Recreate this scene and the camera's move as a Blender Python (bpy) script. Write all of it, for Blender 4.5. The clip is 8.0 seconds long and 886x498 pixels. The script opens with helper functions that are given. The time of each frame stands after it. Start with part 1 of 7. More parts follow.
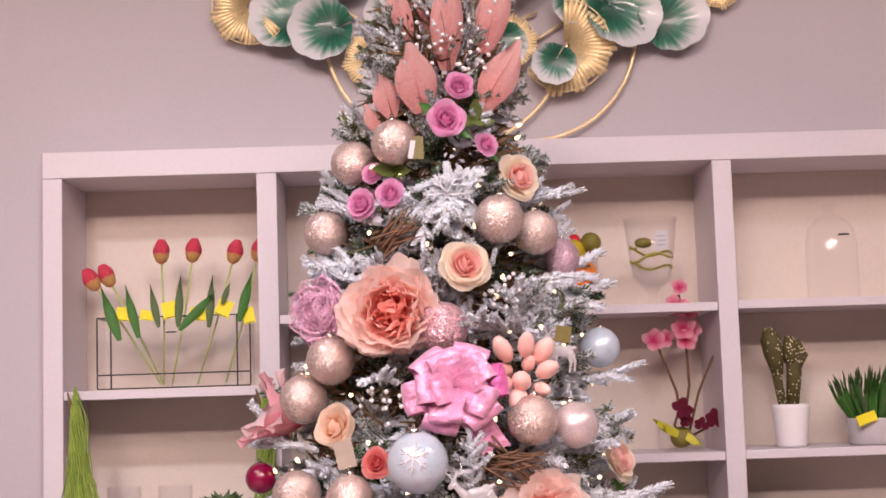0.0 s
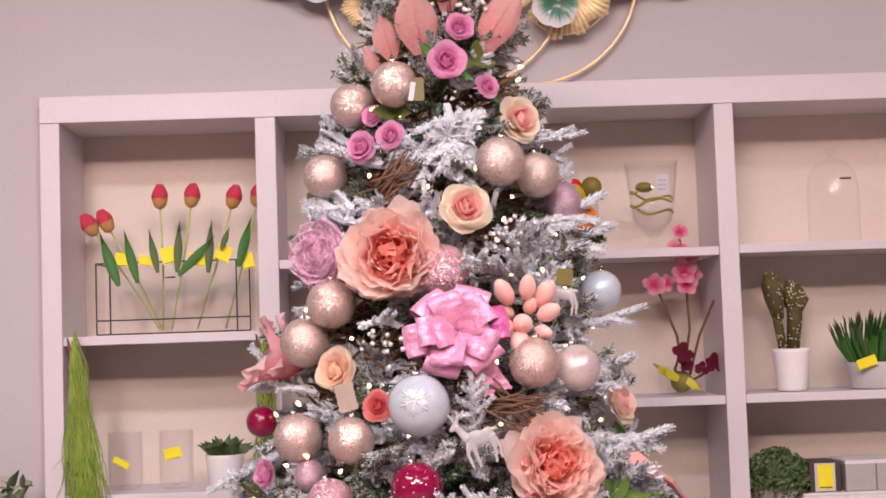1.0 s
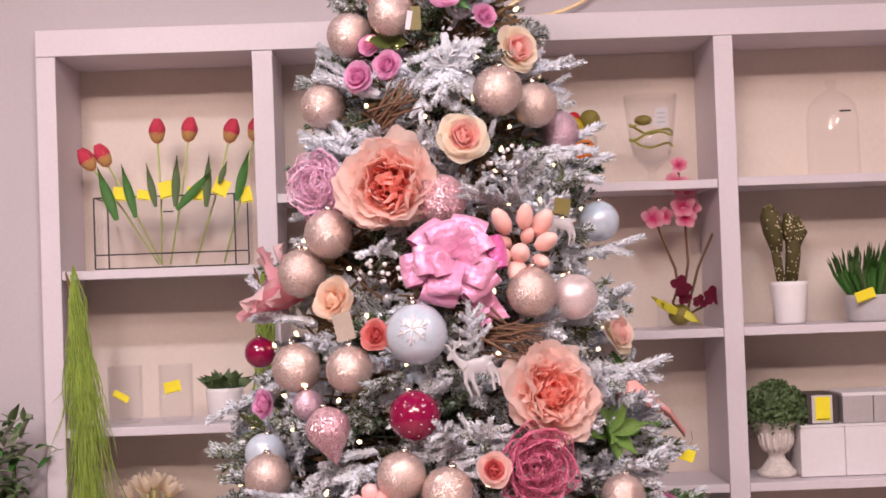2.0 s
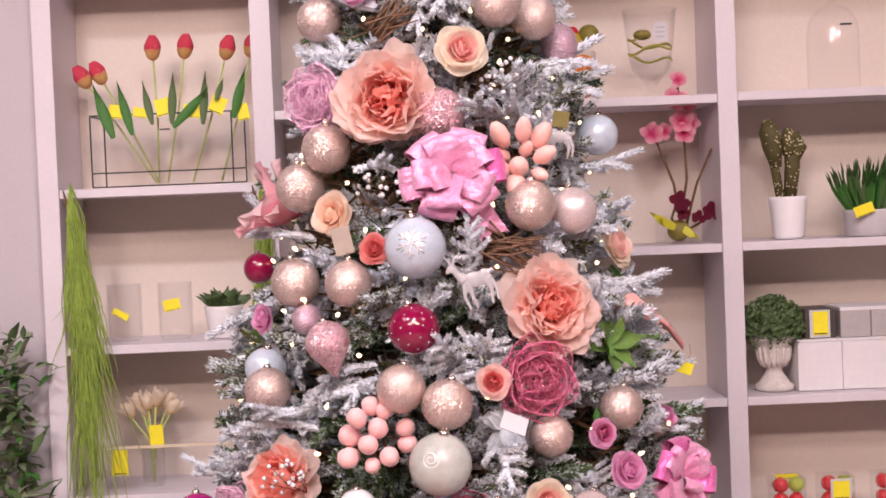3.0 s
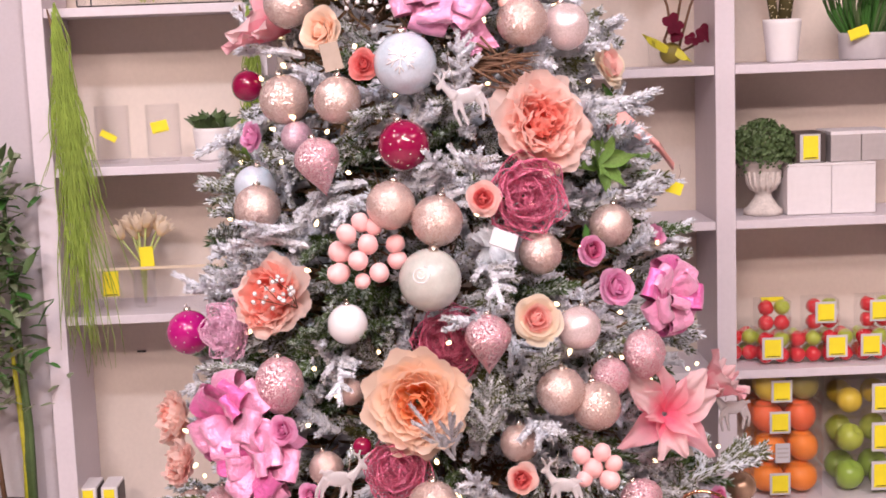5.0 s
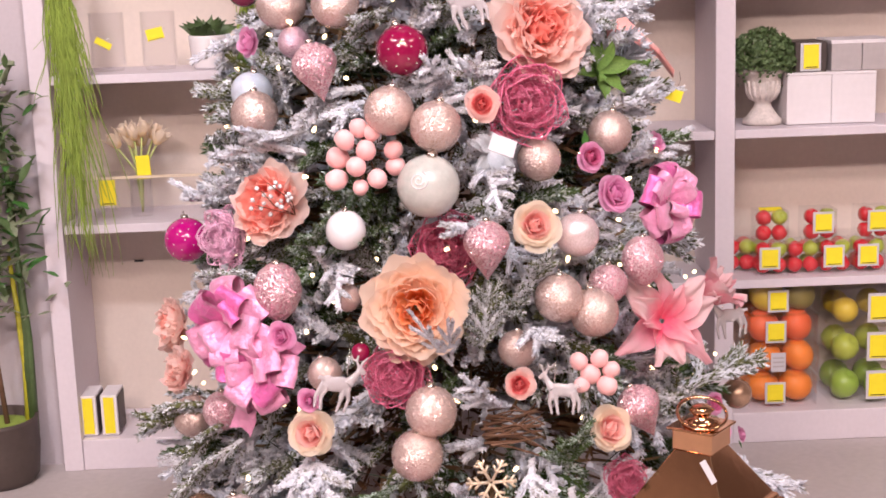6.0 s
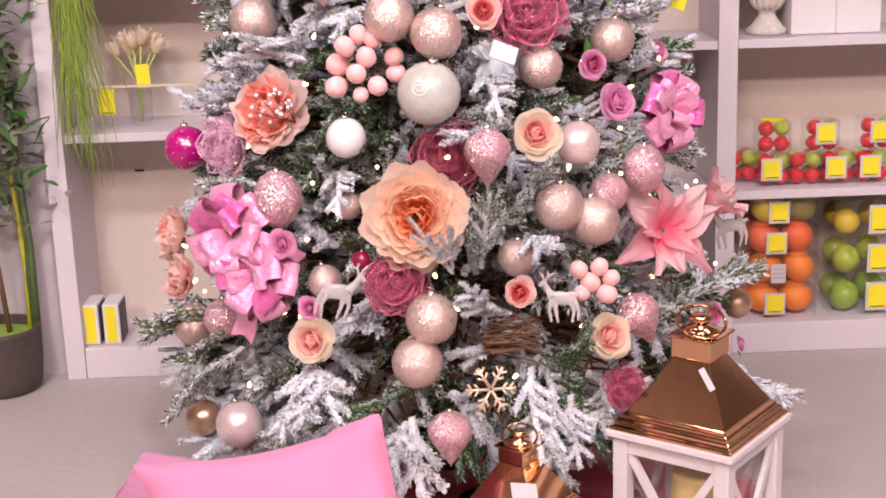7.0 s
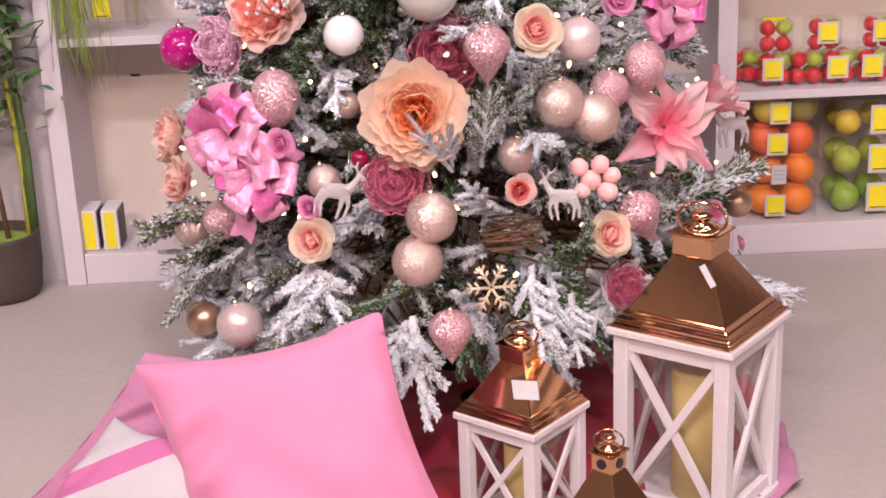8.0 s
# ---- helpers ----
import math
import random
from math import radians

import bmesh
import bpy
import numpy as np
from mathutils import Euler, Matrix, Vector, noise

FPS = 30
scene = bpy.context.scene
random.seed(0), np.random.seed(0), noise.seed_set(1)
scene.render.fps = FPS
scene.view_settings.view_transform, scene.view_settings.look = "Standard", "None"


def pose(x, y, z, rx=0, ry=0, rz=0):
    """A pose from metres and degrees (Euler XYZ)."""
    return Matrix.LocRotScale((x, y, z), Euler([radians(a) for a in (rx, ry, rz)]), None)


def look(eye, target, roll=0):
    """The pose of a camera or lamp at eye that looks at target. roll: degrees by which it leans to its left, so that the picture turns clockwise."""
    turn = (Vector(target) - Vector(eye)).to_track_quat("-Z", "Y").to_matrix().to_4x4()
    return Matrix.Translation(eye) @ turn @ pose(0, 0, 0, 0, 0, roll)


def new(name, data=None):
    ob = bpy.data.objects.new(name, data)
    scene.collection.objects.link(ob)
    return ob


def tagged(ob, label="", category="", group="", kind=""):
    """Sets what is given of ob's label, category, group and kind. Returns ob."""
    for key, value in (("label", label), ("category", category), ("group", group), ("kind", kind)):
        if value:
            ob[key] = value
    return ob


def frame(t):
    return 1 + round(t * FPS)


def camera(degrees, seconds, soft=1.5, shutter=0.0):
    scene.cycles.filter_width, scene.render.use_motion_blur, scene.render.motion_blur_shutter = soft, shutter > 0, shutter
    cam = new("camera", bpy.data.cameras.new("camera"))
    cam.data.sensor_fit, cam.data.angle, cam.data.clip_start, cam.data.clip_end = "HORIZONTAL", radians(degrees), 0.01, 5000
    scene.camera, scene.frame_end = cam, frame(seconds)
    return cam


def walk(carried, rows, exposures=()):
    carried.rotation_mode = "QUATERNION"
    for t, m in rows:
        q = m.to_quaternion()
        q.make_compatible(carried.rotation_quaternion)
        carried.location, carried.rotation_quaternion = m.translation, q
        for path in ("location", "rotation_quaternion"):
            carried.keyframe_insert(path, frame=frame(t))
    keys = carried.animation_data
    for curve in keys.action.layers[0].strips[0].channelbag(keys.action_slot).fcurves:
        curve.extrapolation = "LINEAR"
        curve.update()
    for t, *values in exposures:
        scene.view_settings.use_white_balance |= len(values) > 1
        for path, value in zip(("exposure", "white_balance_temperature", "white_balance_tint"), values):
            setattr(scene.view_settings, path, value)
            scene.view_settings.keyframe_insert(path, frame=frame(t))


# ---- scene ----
cam = camera(34.5, 8.0, soft=1.7)
PATH = [
    (0, (0.099, -3.695, 1.433), (0.133, -1.705, 1.63), -1.8),
    (0.5, (0.097, -3.687, 1.428), (0.132, -1.694, 1.588), -1.9),
    (1, (0.093, -3.678, 1.421), (0.128, -1.682, 1.548), -1.9),
    (1.5, (0.099, -3.675, 1.407), (0.132, -1.677, 1.499), -1.9),
    (3, (0.097, -3.668, 1.379), (0.127, -1.669, 1.319), -2.3),
    (3.5, (0.1, -3.664, 1.366), (0.129, -1.668, 1.252), -2.3),
    (4, (0.101, -3.661, 1.356), (0.13, -1.668, 1.189), -2.3),
    (4.5, (0.098, -3.662, 1.351), (0.131, -1.675, 1.124), -2.2),
    (6, (0.09, -3.656, 1.33), (0.127, -1.698, 0.923), -2.0),
    (6.5, (0.094, -3.658, 1.32), (0.126, -1.711, 0.861), -2.1),
    (7, (0.092, -3.655, 1.318), (0.122, -1.725, 0.795), -1.9),
    (7.5, (0.091, -3.656, 1.314), (0.118, -1.745, 0.724), -1.9),
    (8, (0.089, -3.65, 1.293), (0.116, -1.756, 0.652), -2.3),
]
EXPOSURES = [(0.0, -0.46, 6400, 17), (1.5, -0.46, 6400, 17), (3.5, -0.28, 6280, 17), (6.0, -0.08, 6280, 17), (7.0, -0.12, 6300, 17), (8.0, -0.2, 6300, 17)]
walk(cam, [(t, look(eye, target, roll)) for t, eye, target, roll in PATH], EXPOSURES)

# ---- light: added warm fill panels overhead, and spots of the shop ----
world = bpy.data.worlds.new("world")
world.use_nodes = True
world.node_tree.nodes["Background"].inputs[0].default_value = (0.9, 0.82, 0.86, 1)
world.node_tree.nodes["Background"].inputs[1].default_value = 0.05
scene.world = world


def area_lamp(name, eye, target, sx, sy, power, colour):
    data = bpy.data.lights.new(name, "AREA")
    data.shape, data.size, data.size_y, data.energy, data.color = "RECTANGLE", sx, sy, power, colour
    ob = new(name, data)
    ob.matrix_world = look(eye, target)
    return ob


def spot_lamp(name, eye, target, power, colour, cone=70, radius=0.05):
    data = bpy.data.lights.new(name, "SPOT")
    data.energy, data.color, data.spot_size, data.spot_blend, data.shadow_soft_size = power, colour, radians(cone), 1.0, radius
    ob = new(name, data)
    ob.matrix_world = look(eye, target)
    return ob


# no fittings seen behind the camera: added to lighten the shelf bays
area_lamp("ceiling_fill_panel", (0.3, -4.6, 3.62), (0.3, -3.6, 0), 1.6, 0.6, 130, (1.0, 0.81, 0.71))
area_lamp("ceiling_fill_panel", (-1.4, -5.85, 3.62), (-0.6, 0, 0.8), 1.4, 0.3, 205, (1.0, 0.80, 0.70))
area_lamp("ceiling_fill_panel", (1.8, -5.85, 3.62), (1.0, 0, 0.8), 1.4, 0.3, 105, (1.0, 0.80, 0.72))
area_lamp("ceiling_fill_panel", (-2.0, -2.6, 3.62), (-2.0, -2.6, 0), 0.3, 1.2, 34, (1.0, 0.78, 0.66))
area_lamp("ceiling_fill_panel", (2.6, -2.6, 3.62), (2.6, -2.6, 0), 0.3, 1.2, 34, (1.0, 0.78, 0.66))
spot_lamp("track_spot_lamp", (0.35, -3.0, 3.5), (0.15, -0.95, 0.5), 150, (0.94, 0.95, 1.0), 86, 0.06)
spot_lamp("track_spot_lamp", (-1.1, -2.9, 3.5), (-0.6, 0.15, 0.62), 185, (0.96, 0.94, 0.98), 62, 0.09)
spot_lamp("track_spot_lamp", (1.75, -2.7, 3.5), (1.2, 0.0, 0.45), 70, (0.95, 0.94, 1.0), 80, 0.09)


# ---- materials ----
def mat(name, colour, rough=0.5, metal=0.0, vary=0.12, scale=8.0, grain=60.0, bump=0.1, depth=0.002, spec=0.5, trans=0.0, emit=None, power=0.0, alpha=1.0, sheen=0.0, coat=0.0, island=0.0, sss=0.0, ior=1.45):
    m = bpy.data.materials.new(name)
    m.use_nodes = True
    nt = m.node_tree
    b = nt.nodes["Principled BSDF"]
    c = (*colour, 1)
    b.inputs["Base Color"].default_value = c
    b.inputs["Roughness"].default_value = rough
    b.inputs["Metallic"].default_value = metal
    b.inputs["Specular IOR Level"].default_value = spec
    b.inputs["IOR"].default_value = ior
    b.inputs["Transmission Weight"].default_value = trans
    b.inputs["Sheen Weight"].default_value = sheen
    b.inputs["Coat Weight"].default_value = coat
    b.inputs["Alpha"].default_value = alpha
    if sss:
        b.inputs["Subsurface Weight"].default_value = sss
        b.inputs["Subsurface Radius"].default_value = (0.01, 0.006, 0.006)
    if emit:
        b.inputs["Emission Color"].default_value = (*emit, 1)
        b.inputs["Emission Strength"].default_value = power
    co = nt.nodes.new("ShaderNodeTexCoord")
    big = nt.nodes.new("ShaderNodeTexNoise")
    big.inputs["Scale"].default_value = scale
    big.inputs["Detail"].default_value = 4
    fine = nt.nodes.new("ShaderNodeTexNoise")
    fine.inputs["Scale"].default_value = grain
    fine.inputs["Detail"].default_value = 5
    nt.links.new(co.outputs["Object"], big.inputs["Vector"])
    nt.links.new(co.outputs["Object"], fine.inputs["Vector"])
    if vary:
        add = nt.nodes.new("ShaderNodeMath")
        add.operation = "ADD"
        nt.links.new(big.outputs["Fac"], add.inputs[0])
        nt.links.new(fine.outputs["Fac"], add.inputs[1])
        last = add.outputs[0]
        if island:
            geo = nt.nodes.new("ShaderNodeNewGeometry")
            mul = nt.nodes.new("ShaderNodeMath")
            mul.operation = "MULTIPLY_ADD"
            mul.inputs[1].default_value = island
            nt.links.new(geo.outputs["Random Per Island"], mul.inputs[0])
            nt.links.new(last, mul.inputs[2])
            last = mul.outputs[0]
        ramp = nt.nodes.new("ShaderNodeMapRange")
        ramp.inputs["From Min"].default_value, ramp.inputs["From Max"].default_value = 0.6, 1.4 + island
        ramp.inputs["To Min"].default_value, ramp.inputs["To Max"].default_value = 1 - vary, 1 + vary
        nt.links.new(last, ramp.inputs["Value"])
        mix = nt.nodes.new("ShaderNodeVectorMath")
        mix.operation = "SCALE"
        mix.inputs[0].default_value = colour
        nt.links.new(ramp.outputs[0], mix.inputs["Scale"])
        nt.links.new(mix.outputs[0], b.inputs["Base Color"])
    if bump:
        bp = nt.nodes.new("ShaderNodeBump")
        bp.inputs["Strength"].default_value, bp.inputs["Distance"].default_value = bump, depth
        nt.links.new(fine.outputs["Fac"], bp.inputs["Height"])
        nt.links.new(bp.outputs[0], b.inputs["Normal"])
    return m


def glitter(name, colour, rough=0.3, metal=0.85, cells=260.0, tilt=0.5, lighter=0.35):
    """Sequin-like grains: each cell turns its own way."""
    m = bpy.data.materials.new(name)
    m.use_nodes = True
    nt = m.node_tree
    b = nt.nodes["Principled BSDF"]
    b.inputs["Roughness"].default_value, b.inputs["Metallic"].default_value = rough, metal
    co = nt.nodes.new("ShaderNodeTexCoord")
    v = nt.nodes.new("ShaderNodeTexVoronoi")
    v.inputs["Scale"].default_value = cells
    nt.links.new(co.outputs["Object"], v.inputs["Vector"])
    sub = nt.nodes.new("ShaderNodeVectorMath")
    sub.operation = "SUBTRACT"
    sub.inputs[1].default_value = (0.5, 0.5, 0.5)
    nt.links.new(v.outputs["Color"], sub.inputs[0])
    sc = nt.nodes.new("ShaderNodeVectorMath")
    sc.operation = "SCALE"
    sc.inputs["Scale"].default_value = tilt
    nt.links.new(sub.outputs[0], sc.inputs[0])
    geo = nt.nodes.new("ShaderNodeNewGeometry")
    add = nt.nodes.new("ShaderNodeVectorMath")
    nt.links.new(geo.outputs["Normal"], add.inputs[0])
    nt.links.new(sc.outputs[0], add.inputs[1])
    nrm = nt.nodes.new("ShaderNodeVectorMath")
    nrm.operation = "NORMALIZE"
    nt.links.new(add.outputs[0], nrm.inputs[0])
    nt.links.new(nrm.outputs[0], b.inputs["Normal"])
    sep = nt.nodes.new("ShaderNodeSeparateColor")
    nt.links.new(v.outputs["Color"], sep.inputs[0])
    mx = nt.nodes.new("ShaderNodeMix")
    mx.data_type = "RGBA"
    mx.inputs[6].default_value = (*colour, 1)
    mx.inputs[7].default_value = (*[c + (1 - c) * lighter for c in colour], 1)
    nt.links.new(sep.outputs[0], mx.inputs[0])
    nt.links.new(mx.outputs[2], b.inputs["Base Color"])
    return m


WALL = mat("wall_paint", (0.485, 0.44, 0.47), 0.7, vary=0.05, scale=1.5, grain=120, bump=0.15, depth=0.001)
# shelf paint turned creamier: the bays' warm light is put into this colour
BACK = mat("shelf_back_warm_light", (0.68, 0.59, 0.52), 0.6, vary=0.05, scale=3, grain=90, bump=0.08, depth=0.001)
SHELF = mat("shelf_paint", (0.65, 0.59, 0.635), 0.45, vary=0.05, scale=3, grain=90, bump=0.08, depth=0.001)
FLOOR = mat("floor_concrete", (0.47, 0.42, 0.41), 0.55, vary=0.1, scale=2.0, grain=50, bump=0.15, depth=0.001)
# unseen walls and ceiling, kept dark to darken what the copper roofs reflect
SIDE = mat("dark_unseen_wall", (0.17, 0.145, 0.14), 0.7, vary=0.1, scale=2)
CEIL = mat("ceiling_paint", (0.16, 0.145, 0.145), 0.8, vary=0.04)
WHITE = mat("white_ceramic", (0.82, 0.78, 0.79), 0.3, vary=0.03, bump=0.03, coat=0.2)


def thin_glass(name, tint):
    """A thin pane: seen straight through, with a gloss that grows at the edges."""
    m = bpy.data.materials.new(name)
    m.use_nodes = True
    nt = m.node_tree
    nt.nodes.remove(nt.nodes["Principled BSDF"])
    a, b = nt.nodes.new("ShaderNodeBsdfTransparent"), nt.nodes.new("ShaderNodeBsdfGlossy")
    a.inputs["Color"].default_value = (*tint, 1)
    b.inputs["Roughness"].default_value = 0.03
    f, x = nt.nodes.new("ShaderNodeLayerWeight"), nt.nodes.new("ShaderNodeMixShader")
    g, h = nt.nodes.new("ShaderNodeMath"), nt.nodes.new("ShaderNodeMath")
    g.operation, h.operation = "POWER", "MULTIPLY_ADD"
    g.inputs[1].default_value, h.inputs[1].default_value, h.inputs[2].default_value = 3.5, 0.45, 0.03
    nt.links.new(f.outputs["Facing"], g.inputs[0])
    nt.links.new(g.outputs[0], h.inputs[0])
    nt.links.new(h.outputs[0], x.inputs[0])
    nt.links.new(a.outputs[0], x.inputs[1])
    nt.links.new(b.outputs[0], x.inputs[2])
    nt.links.new(x.outputs[0], nt.nodes["Material Output"].inputs["Surface"])
    return m


PLASTIC = thin_glass("clear_glass", (0.99, 0.989, 0.992))
GREEN = mat("leaf_green", (0.05, 0.16, 0.03), 0.45, vary=0.35, scale=20, island=0.6, spec=0.4)
DARKGREEN = mat("boxwood_green", (0.085, 0.135, 0.05), 0.5, vary=0.4, scale=25, island=0.8)
MOSS = mat("moss_green", (0.26, 0.36, 0.06), 0.8, vary=0.35, scale=20, island=0.7)
YELLOW = mat("yellow_tag", (0.85, 0.72, 0.02), 0.55, vary=0.06)
DARKLINE = mat("dark_metal", (0.03, 0.03, 0.035), 0.4, metal=0.6)
GOLD = mat("gold_metal", (0.92, 0.74, 0.44), 0.45, metal=0.55, vary=0.2, scale=15, bump=0.2)
COPPER = mat("copper_metal", (0.72, 0.42, 0.24), 0.08, metal=1.0, vary=0.1, scale=6, bump=0.03)


# ---- building helpers ----
def bm_of(verts, faces):
    bm = bmesh.new()
    vs = [bm.verts.new(v) for v in verts]
    for f in faces:
        bm.faces.new([vs[i] for i in f])
    return bm


def box_bm(lo, hi, bevel=0.0, bm=None):
    bm = bm or bmesh.new()
    c = [(a + b) / 2 for a, b in zip(lo, hi)]
    s = [b - a for a, b in zip(lo, hi)]
    got = bmesh.ops.create_cube(bm, size=1, matrix=Matrix.LocRotScale(c, None, s))
    if bevel:
        edges = list({e for v in got["verts"] for e in v.link_edges})
        bmesh.ops.bevel(bm, geom=edges, offset=bevel, segments=2, affect="EDGES", profile=0.5)
    return bm


def lathe_bm(profile, n=32, bm=None, m=None):
    """Turns (radius, height) pairs round z."""
    bm = bm or bmesh.new()
    rings = []
    for r, z in profile:
        if r < 1e-5:
            v = Vector((0, 0, z))
            rings.append([bm.verts.new(m @ v if m else v)])
        else:
            rings.append([bm.verts.new((m @ v) if m else v) for v in (Vector((r * math.cos(a), r * math.sin(a), z)) for a in (2 * math.pi * i / n for i in range(n)))])
    for a, b in zip(rings, rings[1:]):
        for i in range(n):
            j = (i + 1) % n
            if len(a) == 1 and len(b) == 1:
                continue
            if len(a) == 1:
                bm.faces.new((a[0], b[j], b[i]))
            elif len(b) == 1:
                bm.faces.new((a[i], a[j], b[0]))
            else:
                bm.faces.new((a[i], a[j], b[j], b[i]))
    bmesh.ops.recalc_face_normals(bm, faces=bm.faces)
    return bm


def tube_bm(points, radii, n=8, bm=None, cap=True):
    """A tube along points, its radius given at each."""
    bm = bm or bmesh.new()
    points = [Vector(p) for p in points]
    if not isinstance(radii, (list, tuple)):
        radii = [radii] * len(points)
    rings, side = [], None
    for i, p in enumerate(points):
        d = (points[min(i + 1, len(points) - 1)] - points[max(i - 1, 0)]).normalized()
        if side is None:
            side = d.orthogonal().normalized()
        else:
            side = (side - d * side.dot(d)).normalized()
        up = d.cross(side)
        rings.append([bm.verts.new(p + radii[i] * (math.cos(a) * side + math.sin(a) * up)) for a in (2 * math.pi * k / n for k in range(n))])
    for a, b in zip(rings, rings[1:]):
        for i in range(n):
            j = (i + 1) % n
            bm.faces.new((a[i], a[j], b[j], b[i]))
    if cap:
        bm.faces.new(rings[0][::-1])
        bm.faces.new(rings[-1])
    return bm


def mesh_of(name, bm, material, smooth=True):
    me = bpy.data.meshes.new(name)
    bm.to_mesh(me)
    bm.free()
    for m in (material if isinstance(material, (list, tuple)) else [material]):
        me.materials.append(m)
    if smooth:
        me.polygons.foreach_set("use_smooth", [True] * len(me.polygons))
    return me


def part(name, bm, material, parent=None, label="", smooth=True):
    ob = new(name, mesh_of(name, bm, material, smooth))
    if parent:
        ob.parent = parent
    if label:
        tagged(ob, label)
    return ob


def share(name, me, parent, m):
    ob = new(name, me)
    ob.parent = parent
    ob.matrix_basis = m
    return ob


def thing(name, place, label, category, group="", rz=0.0):
    ob = new(name)
    ob.matrix_basis = pose(*place, 0, 0, rz)
    ob.empty_display_size = 0.05
    return tagged(ob, label, category, group)


def structure(name, bm, material, label="", smooth=False):
    return tagged(part(name, bm, material, None, label, smooth), kind="structure")


# ---- room ----
structure("floor", box_bm((-3.2, -6.2, -0.1), (4.0, 0.6, 0)), FLOOR)
structure("ceiling", box_bm((-3.2, -6.2, 3.7), (4.0, 0.6, 3.8)), CEIL)
structure("wall_west", box_bm((-3.3, -6.2, 0), (-3.2, 0.6, 3.7)), SIDE)
structure("wall_east", box_bm((4.0, -6.2, 0), (4.1, 0.6, 3.7)), SIDE)
structure("wall_south", box_bm((-3.2, -6.3, 0), (4.0, -6.2, 3.7)), SIDE)
structure("wall_north", box_bm((-3.2, 0.32, 0), (4.0, 0.42, 3.7)), WALL)
outline = [(-3.2, 0), (-0.878, 0), (-0.878, 2.083), (2.142, 2.083), (2.142, 0), (4.0, 0), (4.0, 3.7), (-3.2, 3.7)]
bm = bm_of([(x, 0.06, z) for x, z in outline] + [(x, 0.318, z) for x, z in outline], [tuple(range(8)), tuple(range(15, 7, -1))] + [(i + 8, (i + 1) % 8 + 8, (i + 1) % 8, i) for i in range(8)])
bmesh.ops.recalc_face_normals(bm, faces=bm.faces)
structure("wall_round_shelf", bm, WALL)

# ---- built-in shelves ----
shelf = thing("built_in_shelf", (0, 0, 0), "white painted built-in wall shelf with five open bays", "shelf")
tagged(shelf, kind="structure")
part("back_panel", box_bm((-0.87, 0.27, 0.0), (2.13, 0.30, 2.08)), BACK, shelf, smooth=False)
UPRIGHTS = [(-0.876, -0.825), (-0.32, -0.267), (0.28, 0.333), (0.874, 0.925), (1.458, 1.51), (2.09, 2.14)]
for a, b in UPRIGHTS:
    part("upright", box_bm((a, 0, 0), (b, 0.269, 2.012), 0.002), SHELF, shelf, smooth=False)
part("top_rail", box_bm((-0.876, 0, 2.013), (2.14, 0.269, 2.082), 0.002), SHELF, shelf, smooth=False)
BAYS = [(1.436, 1.032, 0.645), (1.617, 1.231, 0.83, 0.43), (1.617, 1.231, 0.83, 0.43), (1.62, 1.232, 0.83, 0.43), (1.62, 1.232, 0.83, 0.43)]
for (a, b), (c, d), levels in zip(UPRIGHTS, UPRIGHTS[1:], BAYS):
    for z in levels:
        part("shelf_board", box_bm((b + 0.001, 0.004, z), (c - 0.001, 0.268, z + 0.023), 0.002), SHELF, shelf, smooth=False)
    part("plinth", box_bm((b + 0.001, 0.003, 0), (c - 0.001, 0.268, 0.085), 0.003), SHELF, shelf, smooth=False)

# ---- the tree ----
AXIS = Vector((0.14, -0.75, 0))


def reach(z):
    return 0.12 + (2.25 - max(z, 0.42)) * 0.292


def flocked(name, green, snow, cover):
    """Green needles with white flocking that lies in patches and on single needles."""
    m = mat(name, green, 0.85, vary=0, bump=0)
    nt = m.node_tree
    b = nt.nodes["Principled BSDF"]
    co = nt.nodes.new("ShaderNodeTexCoord")
    n = nt.nodes.new("ShaderNodeTexNoise")
    n.inputs["Scale"].default_value = 45
    n.inputs["Detail"].default_value = 3
    nt.links.new(co.outputs["Object"], n.inputs["Vector"])
    geo = nt.nodes.new("ShaderNodeNewGeometry")
    a = nt.nodes.new("ShaderNodeMath")
    a.operation = "MULTIPLY_ADD"
    a.inputs[1].default_value = 0.5
    nt.links.new(geo.outputs["Random Per Island"], a.inputs[0])
    nt.links.new(n.outputs["Fac"], a.inputs[2])
    r = nt.nodes.new("ShaderNodeMapRange")
    r.inputs["From Min"].default_value, r.inputs["From Max"].default_value = 1.0 - cover, 1.25 - cover
    nt.links.new(a.outputs[0], r.inputs["Value"])
    mx = nt.nodes.new("ShaderNodeMix")
    mx.data_type = "RGBA"
    mx.inputs[6].default_value, mx.inputs[7].default_value = (*green, 1), (*snow, 1)
    nt.links.new(r.outputs[0], mx.inputs[0])
    nt.links.new(mx.outputs[2], b.inputs["Base Color"])
    return m


SNOWY = flocked("flocked_needles", (0.15, 0.135, 0.065), (0.68, 0.70, 0.76), 0.62)
FROSTED = flocked("frosted_needles", (0.085, 0.095, 0.026), (0.65, 0.68, 0.73), 0.38)
GREENISH = flocked("green_needles", (0.06, 0.105, 0.026), (0.52, 0.60, 0.58), 0.24)
INNER = mat("inner_needles", (0.15, 0.09, 0.045), 0.9, vary=0.5, scale=12, island=0.8)
BARK = mat("brown_twig", (0.16, 0.085, 0.05), 0.8, vary=0.35, scale=30, island=0.5)
BLACK = mat("black_pole", (0.015, 0.015, 0.017), 0.4)


